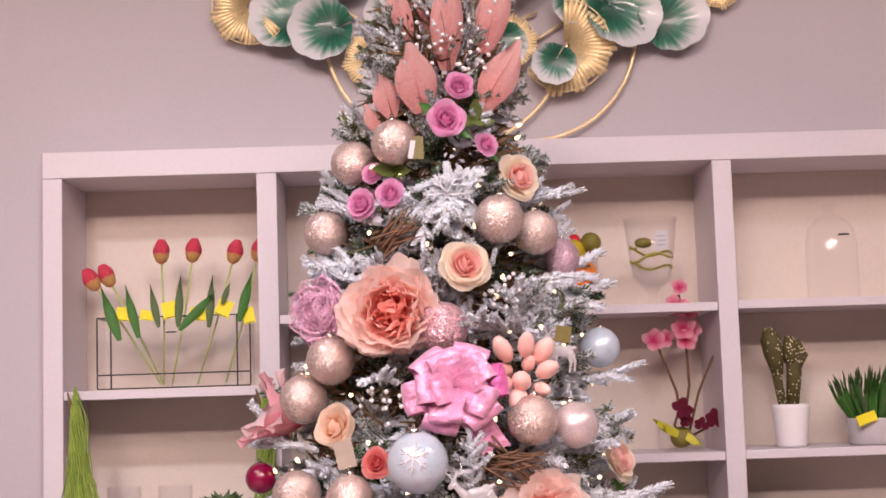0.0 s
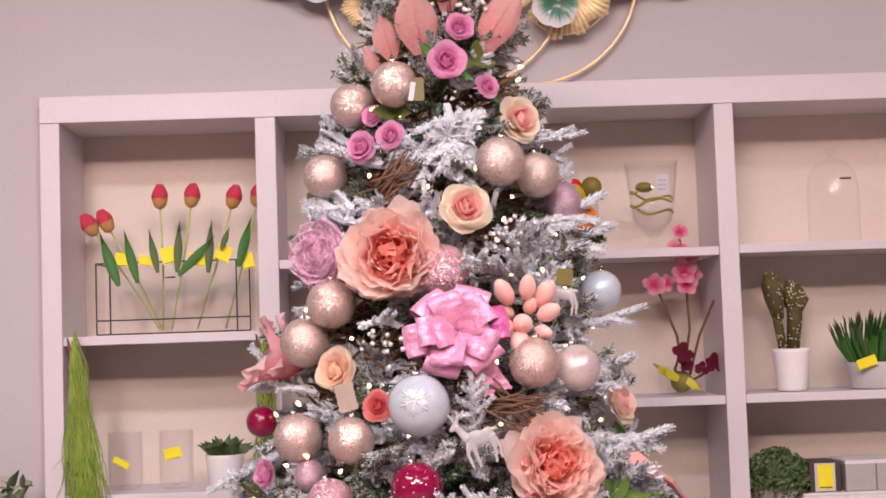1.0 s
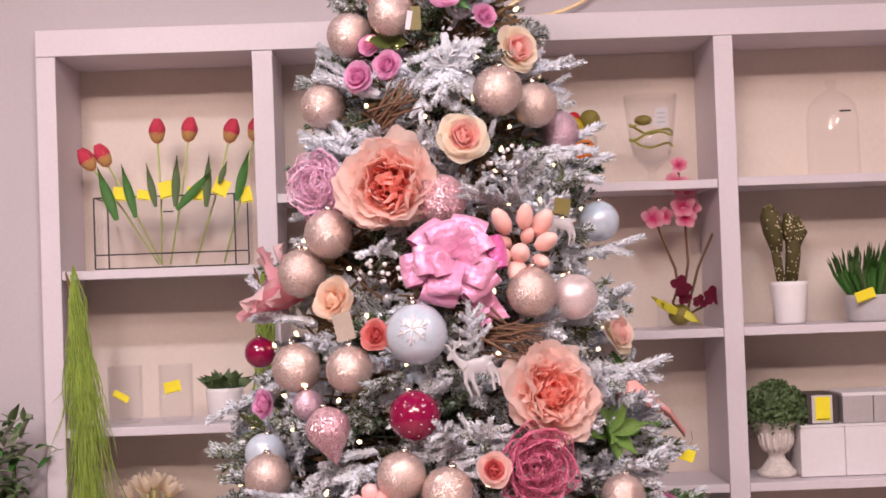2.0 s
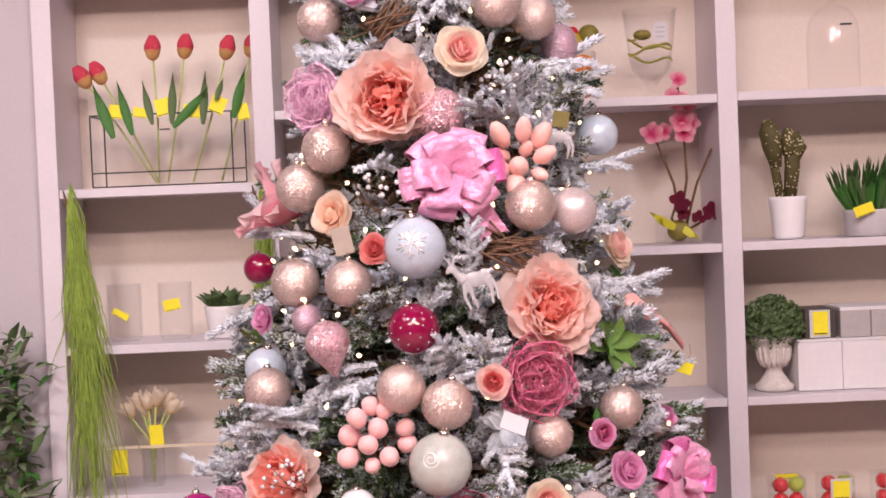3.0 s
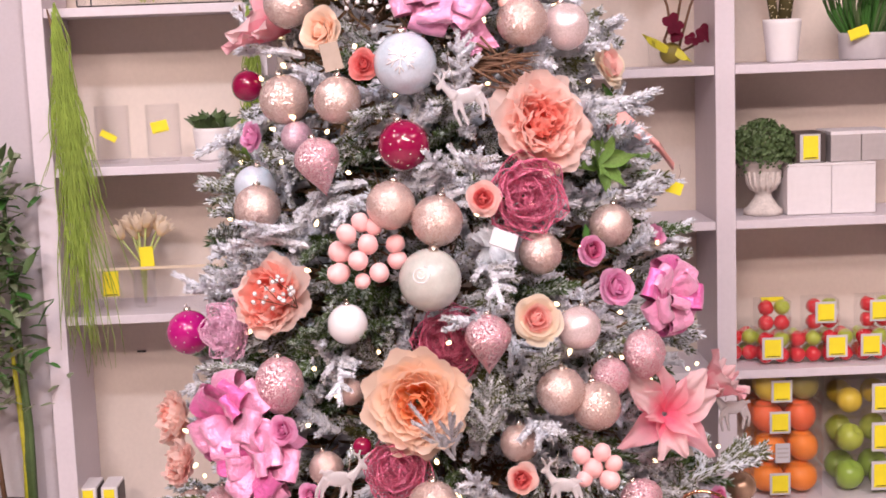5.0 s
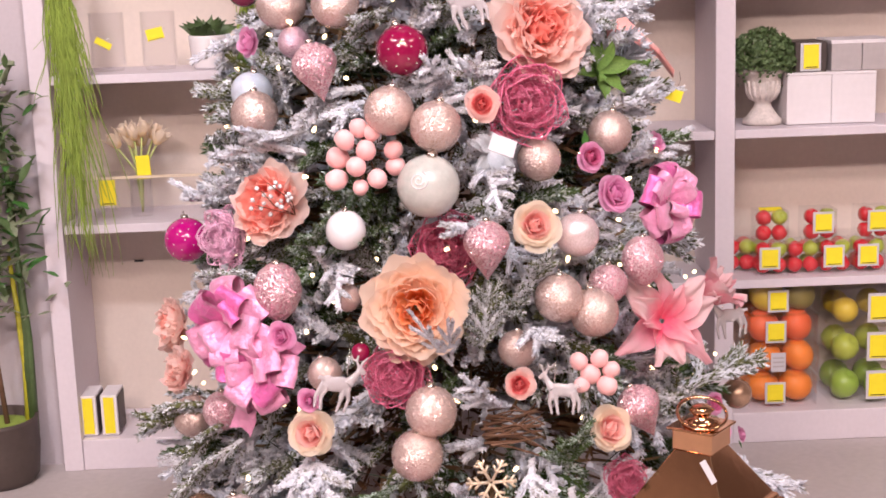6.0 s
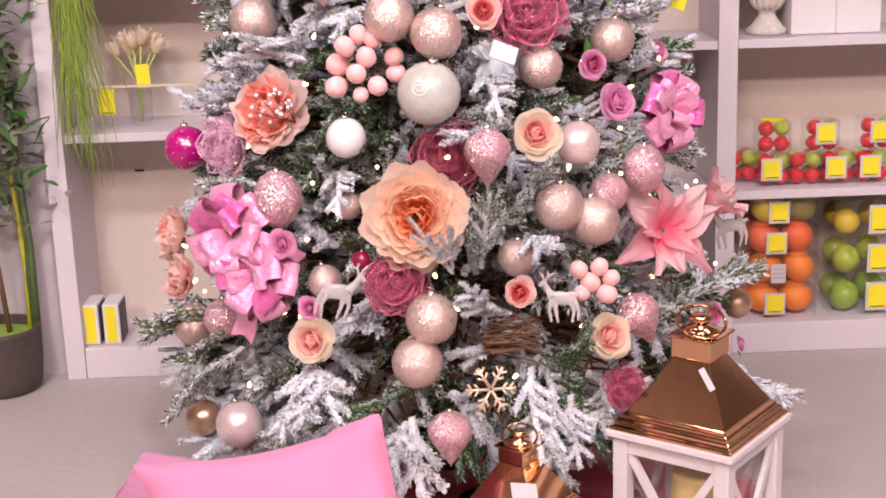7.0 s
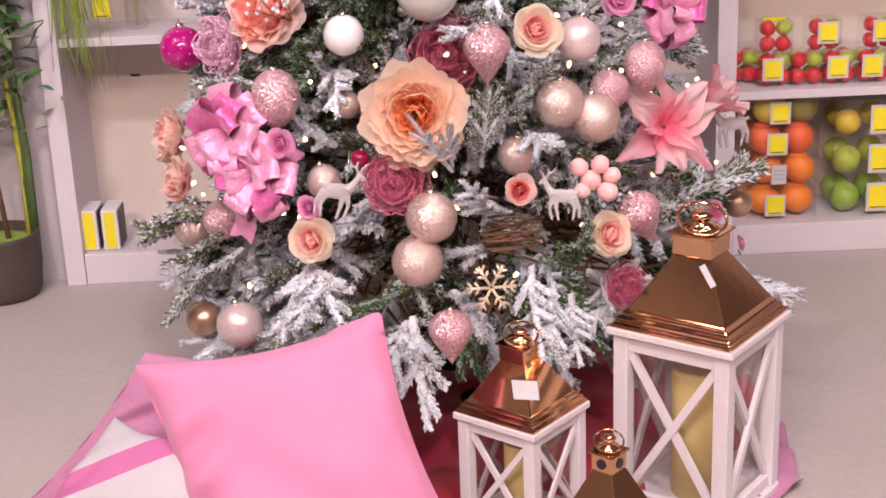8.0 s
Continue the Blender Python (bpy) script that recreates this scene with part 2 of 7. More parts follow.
def needle(verts, faces, p, d, length, width, rng):
    s = d.orthogonal().normalized()
    s = Matrix.Rotation(rng.random() * 6.28, 3, d) @ s
    i = len(verts)
    verts += [p - s * width * 0.5, p + s * width * 0.5, p + d * length * 0.85 + s * width * 0.42, p + d * length - s * width * 0.1]
    faces.append((i, i + 1, i + 2, i + 3))


def spray_mesh(name, material, seed, pairs=6, thick=1.0, droop=0.0, fuzz=1.0):
    """A branch about 1 long along +x: a stem with side twigs, all set with needles."""
    rng = random.Random(seed)
    verts, faces = [], []

    def twig(p, d, length, n_len, bend):
        steps = max(4, int(length / 0.02))
        p, d = Vector(p), Vector(d).normalized()
        pts = [p.copy()]
        for k in range(steps):
            d = (d + Vector((rng.gauss(0, 0.03), rng.gauss(0, 0.03), bend + rng.gauss(0, 0.03)))).normalized()
            p = p + d * (length / steps)
            pts.append(p.copy())
            for _ in range(11):
                s = Matrix.Rotation(rng.random() * 6.28, 3, d) @ d.orthogonal().normalized()
                needle(verts, faces, p - d * 0.01, (d * 0.8 + s * rng.uniform(0.4, 0.75)).normalized(), fuzz * n_len * rng.uniform(0.7, 1.15) * (1.0 - 0.25 * k / steps), 0.018 * thick, rng)
        # the flocked core of the twig
        n = 5
        rings = []
        for k, q in enumerate(pts):
            rad = 0.034 * thick * (1.1 - 0.45 * k / len(pts)) * rng.uniform(0.8, 1.25)
            i = len(verts)
            s = d.orthogonal().normalized()
            t = d.cross(s)
            for j in range(n):
                a = 6.283 * j / n
                verts.append(q + rad * (math.cos(a) * s + math.sin(a) * t))
            rings.append(i)
        for a, c in zip(rings, rings[1:]):
            for j in range(n):
                faces.append((a + j, a + (j + 1) % n, c + (j + 1) % n, c + j))
        return pts

    stem = twig((0, 0, 0), (1, 0, 0.1), 0.98, 0.095, droop)
    for k in range(pairs):
        f = 0.22 + 0.66 * k / pairs
        base = stem[int(f * (len(stem) - 1))]
        for side in (-1, 1):
            if rng.random() < 0.1:
                continue
            ang = radians(rng.uniform(30, 52))
            twig(base, (math.cos(ang), side * math.sin(ang), rng.uniform(-0.25, 0.35)), (0.5 - 0.32 * f) * rng.uniform(0.8, 1.15), 0.09, droop)
    me = bpy.data.meshes.new(name)
    me.from_pydata([tuple(v) for v in verts], [], faces)
    me.materials.append(material)
    return me


SPRAYS = [spray_mesh("branch", SNOWY, 1, 5, 1.15), spray_mesh("branch", SNOWY, 2, 4, 1.3, -0.01), spray_mesh("branch", FROSTED, 3, 6, 1.0),
          spray_mesh("branch", SNOWY, 4, 6, 1.0, 0.012), spray_mesh("branch", GREENISH, 5, 7, 0.9), spray_mesh("branch", FROSTED, 6, 5, 1.1, -0.015)]

SLIM = [spray_mesh("branch", SNOWY, 11, 2, 1.5, 0.0, 1.35), spray_mesh("branch", SNOWY, 12, 3, 1.5, -0.008, 1.35), spray_mesh("branch", FROSTED, 13, 3, 1.3, 0.0, 1.35)]

tree = thing("christmas_tree", (0.14, -0.75, 0), "flocked artificial christmas tree with snowy branches on a black stand", "christmas tree")
part("trunk", tube_bm([(0, 0, 0.06), (0, 0, 1.2), (0.01, 0, 2.25)], [0.022, 0.018, 0.008], 12), BLACK, tree)
stand = part("stand", tube_bm([(0, 0, 0.02), (0, 0, 0.2)], [0.03, 0.03], 12), BLACK, tree)
for k in range(4):
    a = radians(40 + 90 * k)
    part("stand_leg", tube_bm([(0.02 * math.cos(a), 0.02 * math.sin(a), 0.17), (0.16 * math.cos(a), 0.16 * math.sin(a), 0.1), (0.28 * math.cos(a), 0.28 * math.sin(a), 0.012)], 0.011, 8), BLACK, stand)
rng = random.Random(7)
verts, faces = [], []
for k in range(9000):
    z = 0.3 + 1.95 * rng.random() ** 1.35
    r = reach(z) * rng.uniform(0.25, 0.66)
    a = rng.random() * 6.2832
    needle(verts, faces, Vector((r * math.cos(a), r * math.sin(a), z)), Vector((math.cos(a) + rng.gauss(0, 0.5), math.sin(a) + rng.gauss(0, 0.5), rng.gauss(0.1, 0.5))).normalized(), 0.06, 0.009, rng)
me = bpy.data.meshes.new("inner_needles")
me.from_pydata([tuple(v) for v in verts], [], faces)
me.materials.append(INNER)
tagged(share("inner_needles", me, tree, Matrix()), "dark green and brown needles inside the tree", kind="stuff")


def aim(d, roll=0.0):
    """A turn that lays +x along d, with +z as far up as it goes."""
    d = Vector(d).normalized()
    y = Vector((0, 0, 1)).cross(d)
    y = y.normalized() if y.length > 1e-3 else Vector((0, 1, 0))
    return Matrix((d, y, d.cross(y))).transposed().to_4x4() @ Matrix.Rotation(roll, 4, "X")


OCCUPIED = []  # centres and radii of all that hangs on the tree


def hero(base, tip, kind=0, wide=1.0):
    """A branch that stands out, from its base to its tip."""
    base, tip = Vector(base), Vector(tip)
    length = (tip - base).length
    w = min(0.26, max(length * 0.9, 0.15) * (0.55 + 0.45 * wide))
    me = SLIM[kind % 3] if wide < 0.65 else SPRAYS[kind]
    share("branch", me, tree, Matrix.Translation(base - Vector((0.14, -0.75, 0))) @ aim(tip - base, 0.3) @ Matrix.Diagonal((length, w, w, 1)))


hero((0.282, -0.857, 1.791), (0.447, -0.775, 1.853), 1, 0.35)
hero((0.32, -0.785, 1.764), (0.42, -0.781, 1.779), 0, 0.5)
hero((-0.013, -0.836, 1.802), (-0.114, -0.777, 1.842), 3, 0.8)
hero((0.034, -0.932, 1.761), (-0.115, -0.78, 1.795), 0, 0.6)
hero((-0.015, -0.887, 1.65), (-0.152, -0.783, 1.679), 3, 0.6)
hero((0.054, -0.958, 1.697), (-0.031, -1.002, 1.668), 1, 0.8)
hero((0.158, -0.933, 1.874), (0.162, -1.067, 1.715), 0, 1.0)
hero((0.135, -0.945, 1.828), (0.094, -1.051, 1.713), 1, 0.7)
hero((0.19, -0.938, 1.828), (0.211, -1.009, 1.86), 1, 0.7)
hero((0.272, -0.918, 1.617), (0.479, -0.783, 1.66), 0, 0.5)
hero((0.271, -0.924, 1.594), (0.487, -0.786, 1.59), 3, 0.6)
hero((0.321, -0.963, 1.536), (0.182, -1.104, 1.55), 0, 0.7)
hero((0.389, -0.78, 1.438), (0.555, -0.791, 1.444), 3, 0.6)
hero((0.375, -0.959, 1.225), (0.568, -0.801, 1.208), 1, 0.4)
hero((0.398, -0.939, 1.201), (0.585, -0.799, 1.19), 0, 0.4)
hero((-0.108, -0.905, 1.325), (-0.24, -0.794, 1.349), 4, 0.4)
hero((0.052, -1.038, 1.449), (-0.007, -1.099, 1.481), 1, 0.7)
hero((0.179, -1.08, 1.239), (0.178, -1.197, 1.325), 3, 0.9)
hero((0.035, -1.069, 1.223), (0.008, -1.199, 1.204), 2, 1.0)
hero((-0.138, -0.838, 1.235), (-0.325, -0.802, 1.099), 0, 0.4)
hero((0.477, -0.857, 1.047), (0.642, -0.806, 1.06), 1, 0.5)
hero((0.499, -0.791, 1.085), (0.413, -1.124, 1.15), 0, 0.6)
hero((0.507, -0.925, 0.921), (0.651, -0.81, 0.937), 0, 0.4)
hero((-0.105, -1.057, 0.979), (-0.265, -1.011, 1.01), 1, 0.8)
hero((-0.104, -1.046, 1.019), (-0.227, -1.078, 0.976), 3, 0.8)
hero((0.004, -1.095, 1.072), (-0.062, -1.203, 1.043), 1, 0.5)
hero((-0.252, -0.828, 0.836), (-0.412, -0.81, 0.868), 3, 0.6)
hero((0.168, -1.136, 1.101), (0.107, -1.25, 1.1), 3, 1.0)
hero((0.221, -1.164, 0.961), (0.231, -1.321, 0.938), 1, 1.0)
hero((0.225, -1.216, 0.86), (0.125, -1.346, 0.886), 1, 0.4)
hero((-0.152, -1.157, 0.754), (-0.308, -1.115, 0.777), 2, 0.35)
hero((0.217, -1.234, 0.685), (0.323, -1.342, 0.815), 2, 0.8)
hero((0.194, -1.279, 0.637), (0.202, -1.378, 0.781), 2, 0.7)
hero((0.144, -1.311, 0.638), (0.069, -1.415, 0.752), 0, -0.35)
hero((0.144, -1.309, 0.647), (0.131, -1.418, 0.755), 1, -0.35)
hero((0.276, -1.251, 0.687), (0.305, -1.399, 0.666), 0, 0.5)
hero((-0.037, -1.175, 0.805), (-0.051, -1.325, 0.774), 1, 0.7)
hero((-0.09, -1.156, 0.782), (-0.092, -1.274, 0.877), 4, 0.7)
hero((-0.22, -1.142, 0.518), (-0.385, -1.174, 0.46), 5, 0.9)
hero((-0.219, -1.139, 0.528), (-0.46, -1.029, 0.503), 5, 0.8)
hero((-0.245, -1.137, 0.462), (-0.4, -1.175, 0.34), 5, 0.6)
hero((-0.11, -1.268, 0.471), (-0.172, -1.399, 0.399), 1, 0.8)
hero((-0.11, -1.268, 0.471), (-0.064, -1.437, 0.43), 1, 0.6)
hero((-0.111, -1.271, 0.461), (-0.114, -1.423, 0.397), 0, 0.8)
hero((0.24, -1.294, 0.557), (0.139, -1.414, 0.595), 3, 0.8)
hero((0.591, -0.992, 0.469), (0.805, -0.826, 0.5), 2, 0.5)
hero((0.335, -1.302, 0.432), (0.345, -1.4, 0.538), 4, 1.0)
hero((0.036, -1.296, 0.418), (-0.049, -1.445, 0.407), 4, 1.0)
hero((0.064, -1.334, 0.389), (0.07, -1.434, 0.22), 1, 0.6)
hero((0.054, -1.333, 0.378), (0.008, -1.458, 0.318), 1, 0.6)
hero((0.316, -1.278, 0.419), (0.304, -1.383, 0.281), 0, 0.9)
hero((0.348, -1.266, 0.392), (0.355, -1.368, 0.304), 1, 0.8)
hero((0.277, -1.28, 0.454), (0.279, -1.456, 0.366), 1, 0.7)
hero((0.616, -1.038, 0.353), (0.89, -0.825, 0.189), 4, 0.6)
hero((-0.326, -1.054, 0.263), (-0.292, -1.241, 0.27), 0, 0.9)

# warm string lights
BULB = mat("warm_bulb", (1, 0.8, 0.5), 0.3, vary=0, bump=0, emit=(1.0, 0.72, 0.38), power=5.0)
WIRE = mat("dark_green_wire", (0.02, 0.04, 0.02), 0.6)
lights = thing("string_lights", (0.14, -0.75, 0), "warm white string lights on a thin dark wire round the tree", "string lights")
bulb = mesh_of("bulb", lathe_bm([(0, -0.005), (0.0035, -0.003), (0.004, 0.001), (0.0025, 0.006), (0, 0.009)], 8), BULB)
wire = []
for k in range(270):
    f = (k + 0.5) / 270
    z = 2.1 - 1.72 * f ** 0.8
    a = 0.45 * k + rng.gauss(0, 0.12)
    r = reach(z) * rng.uniform(0.76, 0.93)
    p = Vector((r * math.cos(a), r * math.sin(a), z + rng.gauss(0, 0.03)))
    wire.append(Vector((p.x * 0.8, p.y * 0.8, p.z)))
    share("bulb", bulb, lights, Matrix.Translation(p) @ pose(0, 0, 0, rng.uniform(0, 180), rng.uniform(0, 180), 0))
part("wire", tube_bm(wire, 0.0012, 4), WIRE, lights)

# ---- ornaments ----
ROSEGOLD = glitter("rose_gold_glitter", (0.57, 0.36, 0.30), 0.27, 0.62, 36, 0.9, 0.5)
PINKGLIT = glitter("pink_glitter", (0.62, 0.20, 0.28), 0.28, 0.55, 24, 1.4, 0.65)
PURPLE = glitter("mauve_glitter", (0.48, 0.22, 0.33), 0.3, 0.55, 34, 1.1, 0.5)
FROST = mat("frosted_glass", (0.52, 0.58, 0.67), 0.22, vary=0.14, scale=2.5, grain=14, bump=0.08, coat=0.5, sss=0.3, metal=0.12)
PEARL = mat("pearl_white", (0.70, 0.68, 0.70), 0.22, vary=0.03, bump=0.02, coat=0.5)
RED = mat("red_glass", (0.22, 0.004, 0.045), 0.07, vary=0.15, bump=0.03, coat=0.6)
FUCHSIA = mat("fuchsia_glass", (0.40, 0.006, 0.16), 0.08, vary=0.15, bump=0.03, coat=0.6)
BUBBLE = mat("pearly_clear_glass", (0.86, 0.70, 0.70), 0.08, metal=0.25, vary=0.3, scale=14, bump=0.15, depth=0.004, coat=0.8, trans=0.35)
TAN = mat("tan_metal", (0.55, 0.36, 0.25), 0.25, metal=0.7, vary=0.1)
CAP = mat("silver_cap", (0.75, 0.68, 0.62), 0.25, metal=1.0, vary=0.05)
SPHERE = [(math.sin(math.pi * i / 24), -math.cos(math.pi * i / 24)) for i in range(25)]
SPHERE[0], SPHERE[-1] = (0, -1), (0, 1)
BALLS = {}


def ball_mesh(material):
    if material.name not in BALLS:
        BALLS[material.name] = mesh_of("bauble", lathe_bm(SPHERE, 40), material)
    return BALLS[material.name]


CAPMESH = mesh_of("cap", lathe_bm([(0, 0.96), (0.16, 0.96), (0.17, 1.0), (0.16, 1.12), (0.05, 1.14), (0, 1.14)], 16), CAP)
LOOPMESH = mesh_of("loop", tube_bm([(0.09 * math.cos(a), 0, 1.2 + 0.09 * math.sin(a)) for a in [i * 0.45 for i in range(15)]], 0.018, 6), CAP)


def lean(x, y, z, up=0.3):
    """The way out of the tree at a place, a little upwards."""
    return Vector((1.1 * (x - AXIS.x), y - AXIS.y - 0.05, up * reach(z))).normalized()


def bauble(x, y, z, size, material=None, label="rose gold glitter bauble hanging on the tree", squash=1.0):
    ob = new("bauble", ball_mesh(material or ROSEGOLD))
    OCCUPIED.append((Vector((x, y, z)), size / 2))
    r = size / 2
    spin = Matrix.Rotation(rng.random() * 6.28, 4, "Z")
    ob.matrix_basis = Matrix.Translation((x, y, z)) @ pose(0, 0, 0, rng.uniform(-12, 12), rng.uniform(-12, 12), 0) @ spin @ Matrix.Diagonal((r, r, r * squash, 1))
    share("cap", CAPMESH, ob, Matrix())
    share("loop", LOOPMESH, ob, Matrix())
    return tagged(ob, label, "bauble", "baubles on the tree")


DROP = [(0, -1.5), (0.05, -1.35), (0.16, -1.2), (0.5, -0.72), (0.82, -0.25), (0.98, 0.1), (1.0, 0.3), (0.9, 0.62), (0.66, 0.9), (0.36, 1.08), (0.15, 1.15), (0.12, 1.25), (0, 1.28)]
EGG = [(0, -1.2), (0.3, -1.12), (0.66, -0.8), (0.9, -0.35), (1.0, 0.05), (0.93, 0.5), (0.7, 0.9), (0.36, 1.14), (0, 1.22)]


def finial(x, y, z, size, profile=DROP, material=None, label="pink glitter drop ornament hanging on the tree", tilt=0.0):
    bm = lathe_bm(profile, 32)
    me = mesh_of("drop_ornament", bm, material or PINKGLIT)
    ob = new("drop_ornament", me)
    OCCUPIED.append((Vector((x, y, z)), size * 0.6))
    r = size / 2
    ob.matrix_basis = Matrix.Translation((x, y, z)) @ pose(0, 0, 0, 0, tilt, 0) @ Matrix.Diagonal((r, r, r, 1))
    share("cap", CAPMESH, ob, Matrix.Translation((0, 0, 0.16)))
    return tagged(ob, label, "ornament", "baubles on the tree")


def dotted(ob, dots=60):
    """Small pale dots all over a ball."""
    dot = mesh_of("dot", lathe_bm([(0.0, 0.014), (0.024, 0.008), (0.03, -0.02)], 8), PEARL)
    for k in range(dots):
        zz = 1 - 2 * (k + 0.5) / dots
        a = k * 2.39996
        d = Vector((math.sqrt(1 - zz * zz) * math.cos(a), math.sqrt(1 - zz * zz) * math.sin(a), zz))
        share("dot", dot, ob, Matrix.Translation(d) @ d.to_track_quat("Z", "Y").to_matrix().to_4x4())


def snow_relief(ob, six=True):
    """A raised white flake on the side of a ball that faces out."""
    inv = ob.matrix_basis.to_3x3().inverted()
    d = (inv @ lean(*ob.matrix_basis.translation, 0.25)).normalized()
    q = d.to_track_quat("Z", "Y").to_matrix()
    for k in range(6):
        bm = bmesh.new()
        c, s = math.cos(k * math.pi / 3 + 0.3), math.sin(k * math.pi / 3 + 0.3)
        pts = [q @ Vector((c * r, s * r, math.sqrt(1 - r * r))) * 1.012 for r in (0.02, 0.2, 0.38, 0.5)]
        tube_bm(pts, 0.03, 5, bm)
        for g in (-1, 1):
            cc, ss = math.cos(k * math.pi / 3 + 0.3 + g * 0.32), math.sin(k * math.pi / 3 + 0.3 + g * 0.32)
            pts = [q @ v.normalized() * 1.012 for v in (Vector((c * 0.22, s * 0.22, 0.97)), Vector((cc * 0.42, ss * 0.42, 0.9)))]
            tube_bm(pts, 0.025, 5, bm)
        part("flake_arm", bm, PEARL, ob)


# flowers
def petal_bm(width, length, cup, curl, ruffle, seed, point=0.0, nu=8, nv=7, frill=0.0):
    """A petal along +z: cupped, curled back at the tip, with a ruffled and frilled edge."""
    rng2 = random.Random(seed)
    ph = rng2.random() * 6
    vs, fs = [], []
    for j in range(nv + 1):
        v = j / nv
        f = (0.3 + 0.7 * math.sin(math.pi / 2 * min(1, v / 0.62))) * (1 - point * v * v)
        for i in range(nu + 1):
            u = 2 * i / nu - 1
            edge = v * v * (0.4 + 0.6 * abs(u))
            w = ruffle * edge * (math.sin(5 * u + ph) + 0.6 * math.sin(9 * u + 2 * ph))
            top = 1 - (0.34 - 0.2 * point) * u * u * v * v + frill * v ** 4 * (math.sin(8 * u + ph) + 0.7 * math.sin(15 * u + 3 * ph))
            vs.append((width * u * f, -cup * (1 - u * u * 0.9) * math.sin(math.pi * min(v * 0.75 + 0.1, 1)) - curl * max(0, v - 0.55) ** 2 * 3 + w + cup * 0.3, length * v * top + 0.4 * w))
    for j in range(nv):
        for i in range(nu):
            a = j * (nu + 1) + i
            fs.append((a, a + 1, a + nu + 2, a + nu + 1))
    return bm_of(vs, fs)


def petal_mat(name, colour, tip=None, vary=0.12, turn=(0.25, 0.95)):
    """Thin cloth petal that lets light through; with a tip colour, it fades from its foot to its edge."""
    m = mat(name, colour, 0.75, vary=vary, scale=30, grain=150, bump=0.12, depth=0.001, spec=0.2, sheen=0.2, island=0.0)
    nt = m.node_tree
    b = nt.nodes["Principled BSDF"]
    if tip:
        sep = nt.nodes.new("ShaderNodeSeparateXYZ")
        nt.links.new(nt.nodes["Texture Coordinate"].outputs["Object"], sep.inputs[0])
        streak = nt.nodes.new("ShaderNodeTexNoise")
        streak.inputs["Scale"].default_value = 5.0
        nt.links.new(nt.nodes["Texture Coordinate"].outputs["Object"], streak.inputs["Vector"])
        add = nt.nodes.new("ShaderNodeMath")
        add.operation = "MULTIPLY_ADD"
        add.inputs[1].default_value = 0.5
        nt.links.new(streak.outputs["Fac"], add.inputs[0])
        nt.links.new(sep.outputs["Z"], add.inputs[2])
        fade = nt.nodes.new("ShaderNodeMapRange")
        fade.inputs["From Min"].default_value, fade.inputs["From Max"].default_value = turn[0] + 0.25, turn[1] + 0.25
        nt.links.new(add.outputs[0], fade.inputs["Value"])
        blend = nt.nodes.new("ShaderNodeMix")
        blend.data_type = "RGBA"
        nt.links.new(fade.outputs[0], blend.inputs[0])
        nt.links.new(b.inputs["Base Color"].links[0].from_socket, blend.inputs[6])
        blend.inputs[7].default_value = (*tip, 1)
        nt.links.new(blend.outputs[2], b.inputs["Base Color"])
    tr = nt.nodes.new("ShaderNodeBsdfTranslucent")
    nt.links.new(b.inputs["Base Color"].links[0].from_socket, tr.inputs["Color"])
    mx = nt.nodes.new("ShaderNodeMixShader")
    mx.inputs[0].default_value = 0.58
    nt.links.new(b.outputs[0], mx.inputs[1])
    nt.links.new(tr.outputs[0], mx.inputs[2])
    nt.links.new(mx.outputs[0], nt.nodes["Material Output"].inputs["Surface"])
    return m


PINK = petal_mat("pink_petal", (0.72, 0.20, 0.48), (0.92, 0.50, 0.74), turn=(0.1, 0.75))
HOTPINK = petal_mat("deep_pink_petal", (0.60, 0.08, 0.26), (0.82, 0.30, 0.50))
CORAL = petal_mat("coral_petal", (0.95, 0.22, 0.17), (0.98, 0.52, 0.44), turn=(0.0, 0.5))
PEACH = petal_mat("peach_petal", (0.97, 0.43, 0.35), (0.98, 0.78, 0.72), turn=(0.08, 0.62))
APRICOT = petal_mat("apricot_petal", (0.97, 0.58, 0.36), (0.98, 0.81, 0.68), turn=(0.0, 0.55))
ORANGE = petal_mat("orange_petal", (0.92, 0.34, 0.10), (0.96, 0.55, 0.30), turn=(0.05, 0.5))
CREAM = petal_mat("cream_petal", (0.93, 0.68, 0.56), (0.93, 0.83, 0.69), turn=(0.0, 0.6))
BLUSH = petal_mat("blush_petal", (0.93, 0.44, 0.42), (0.96, 0.70, 0.65), turn=(0.0, 0.65))
SALMON = petal_mat("salmon_petal", (0.78, 0.14, 0.16), (0.90, 0.36, 0.34), turn=(0.1, 0.8))
LIME = petal_mat("lime_petal", (0.62, 0.60, 0.16))
PETALS = {}


def petal_mesh(key, material, *shape):
    k = (key, material.name)
    if k not in PETALS:
        PETALS[k] = mesh_of("petal", petal_bm(*shape), material)
    return PETALS[k]


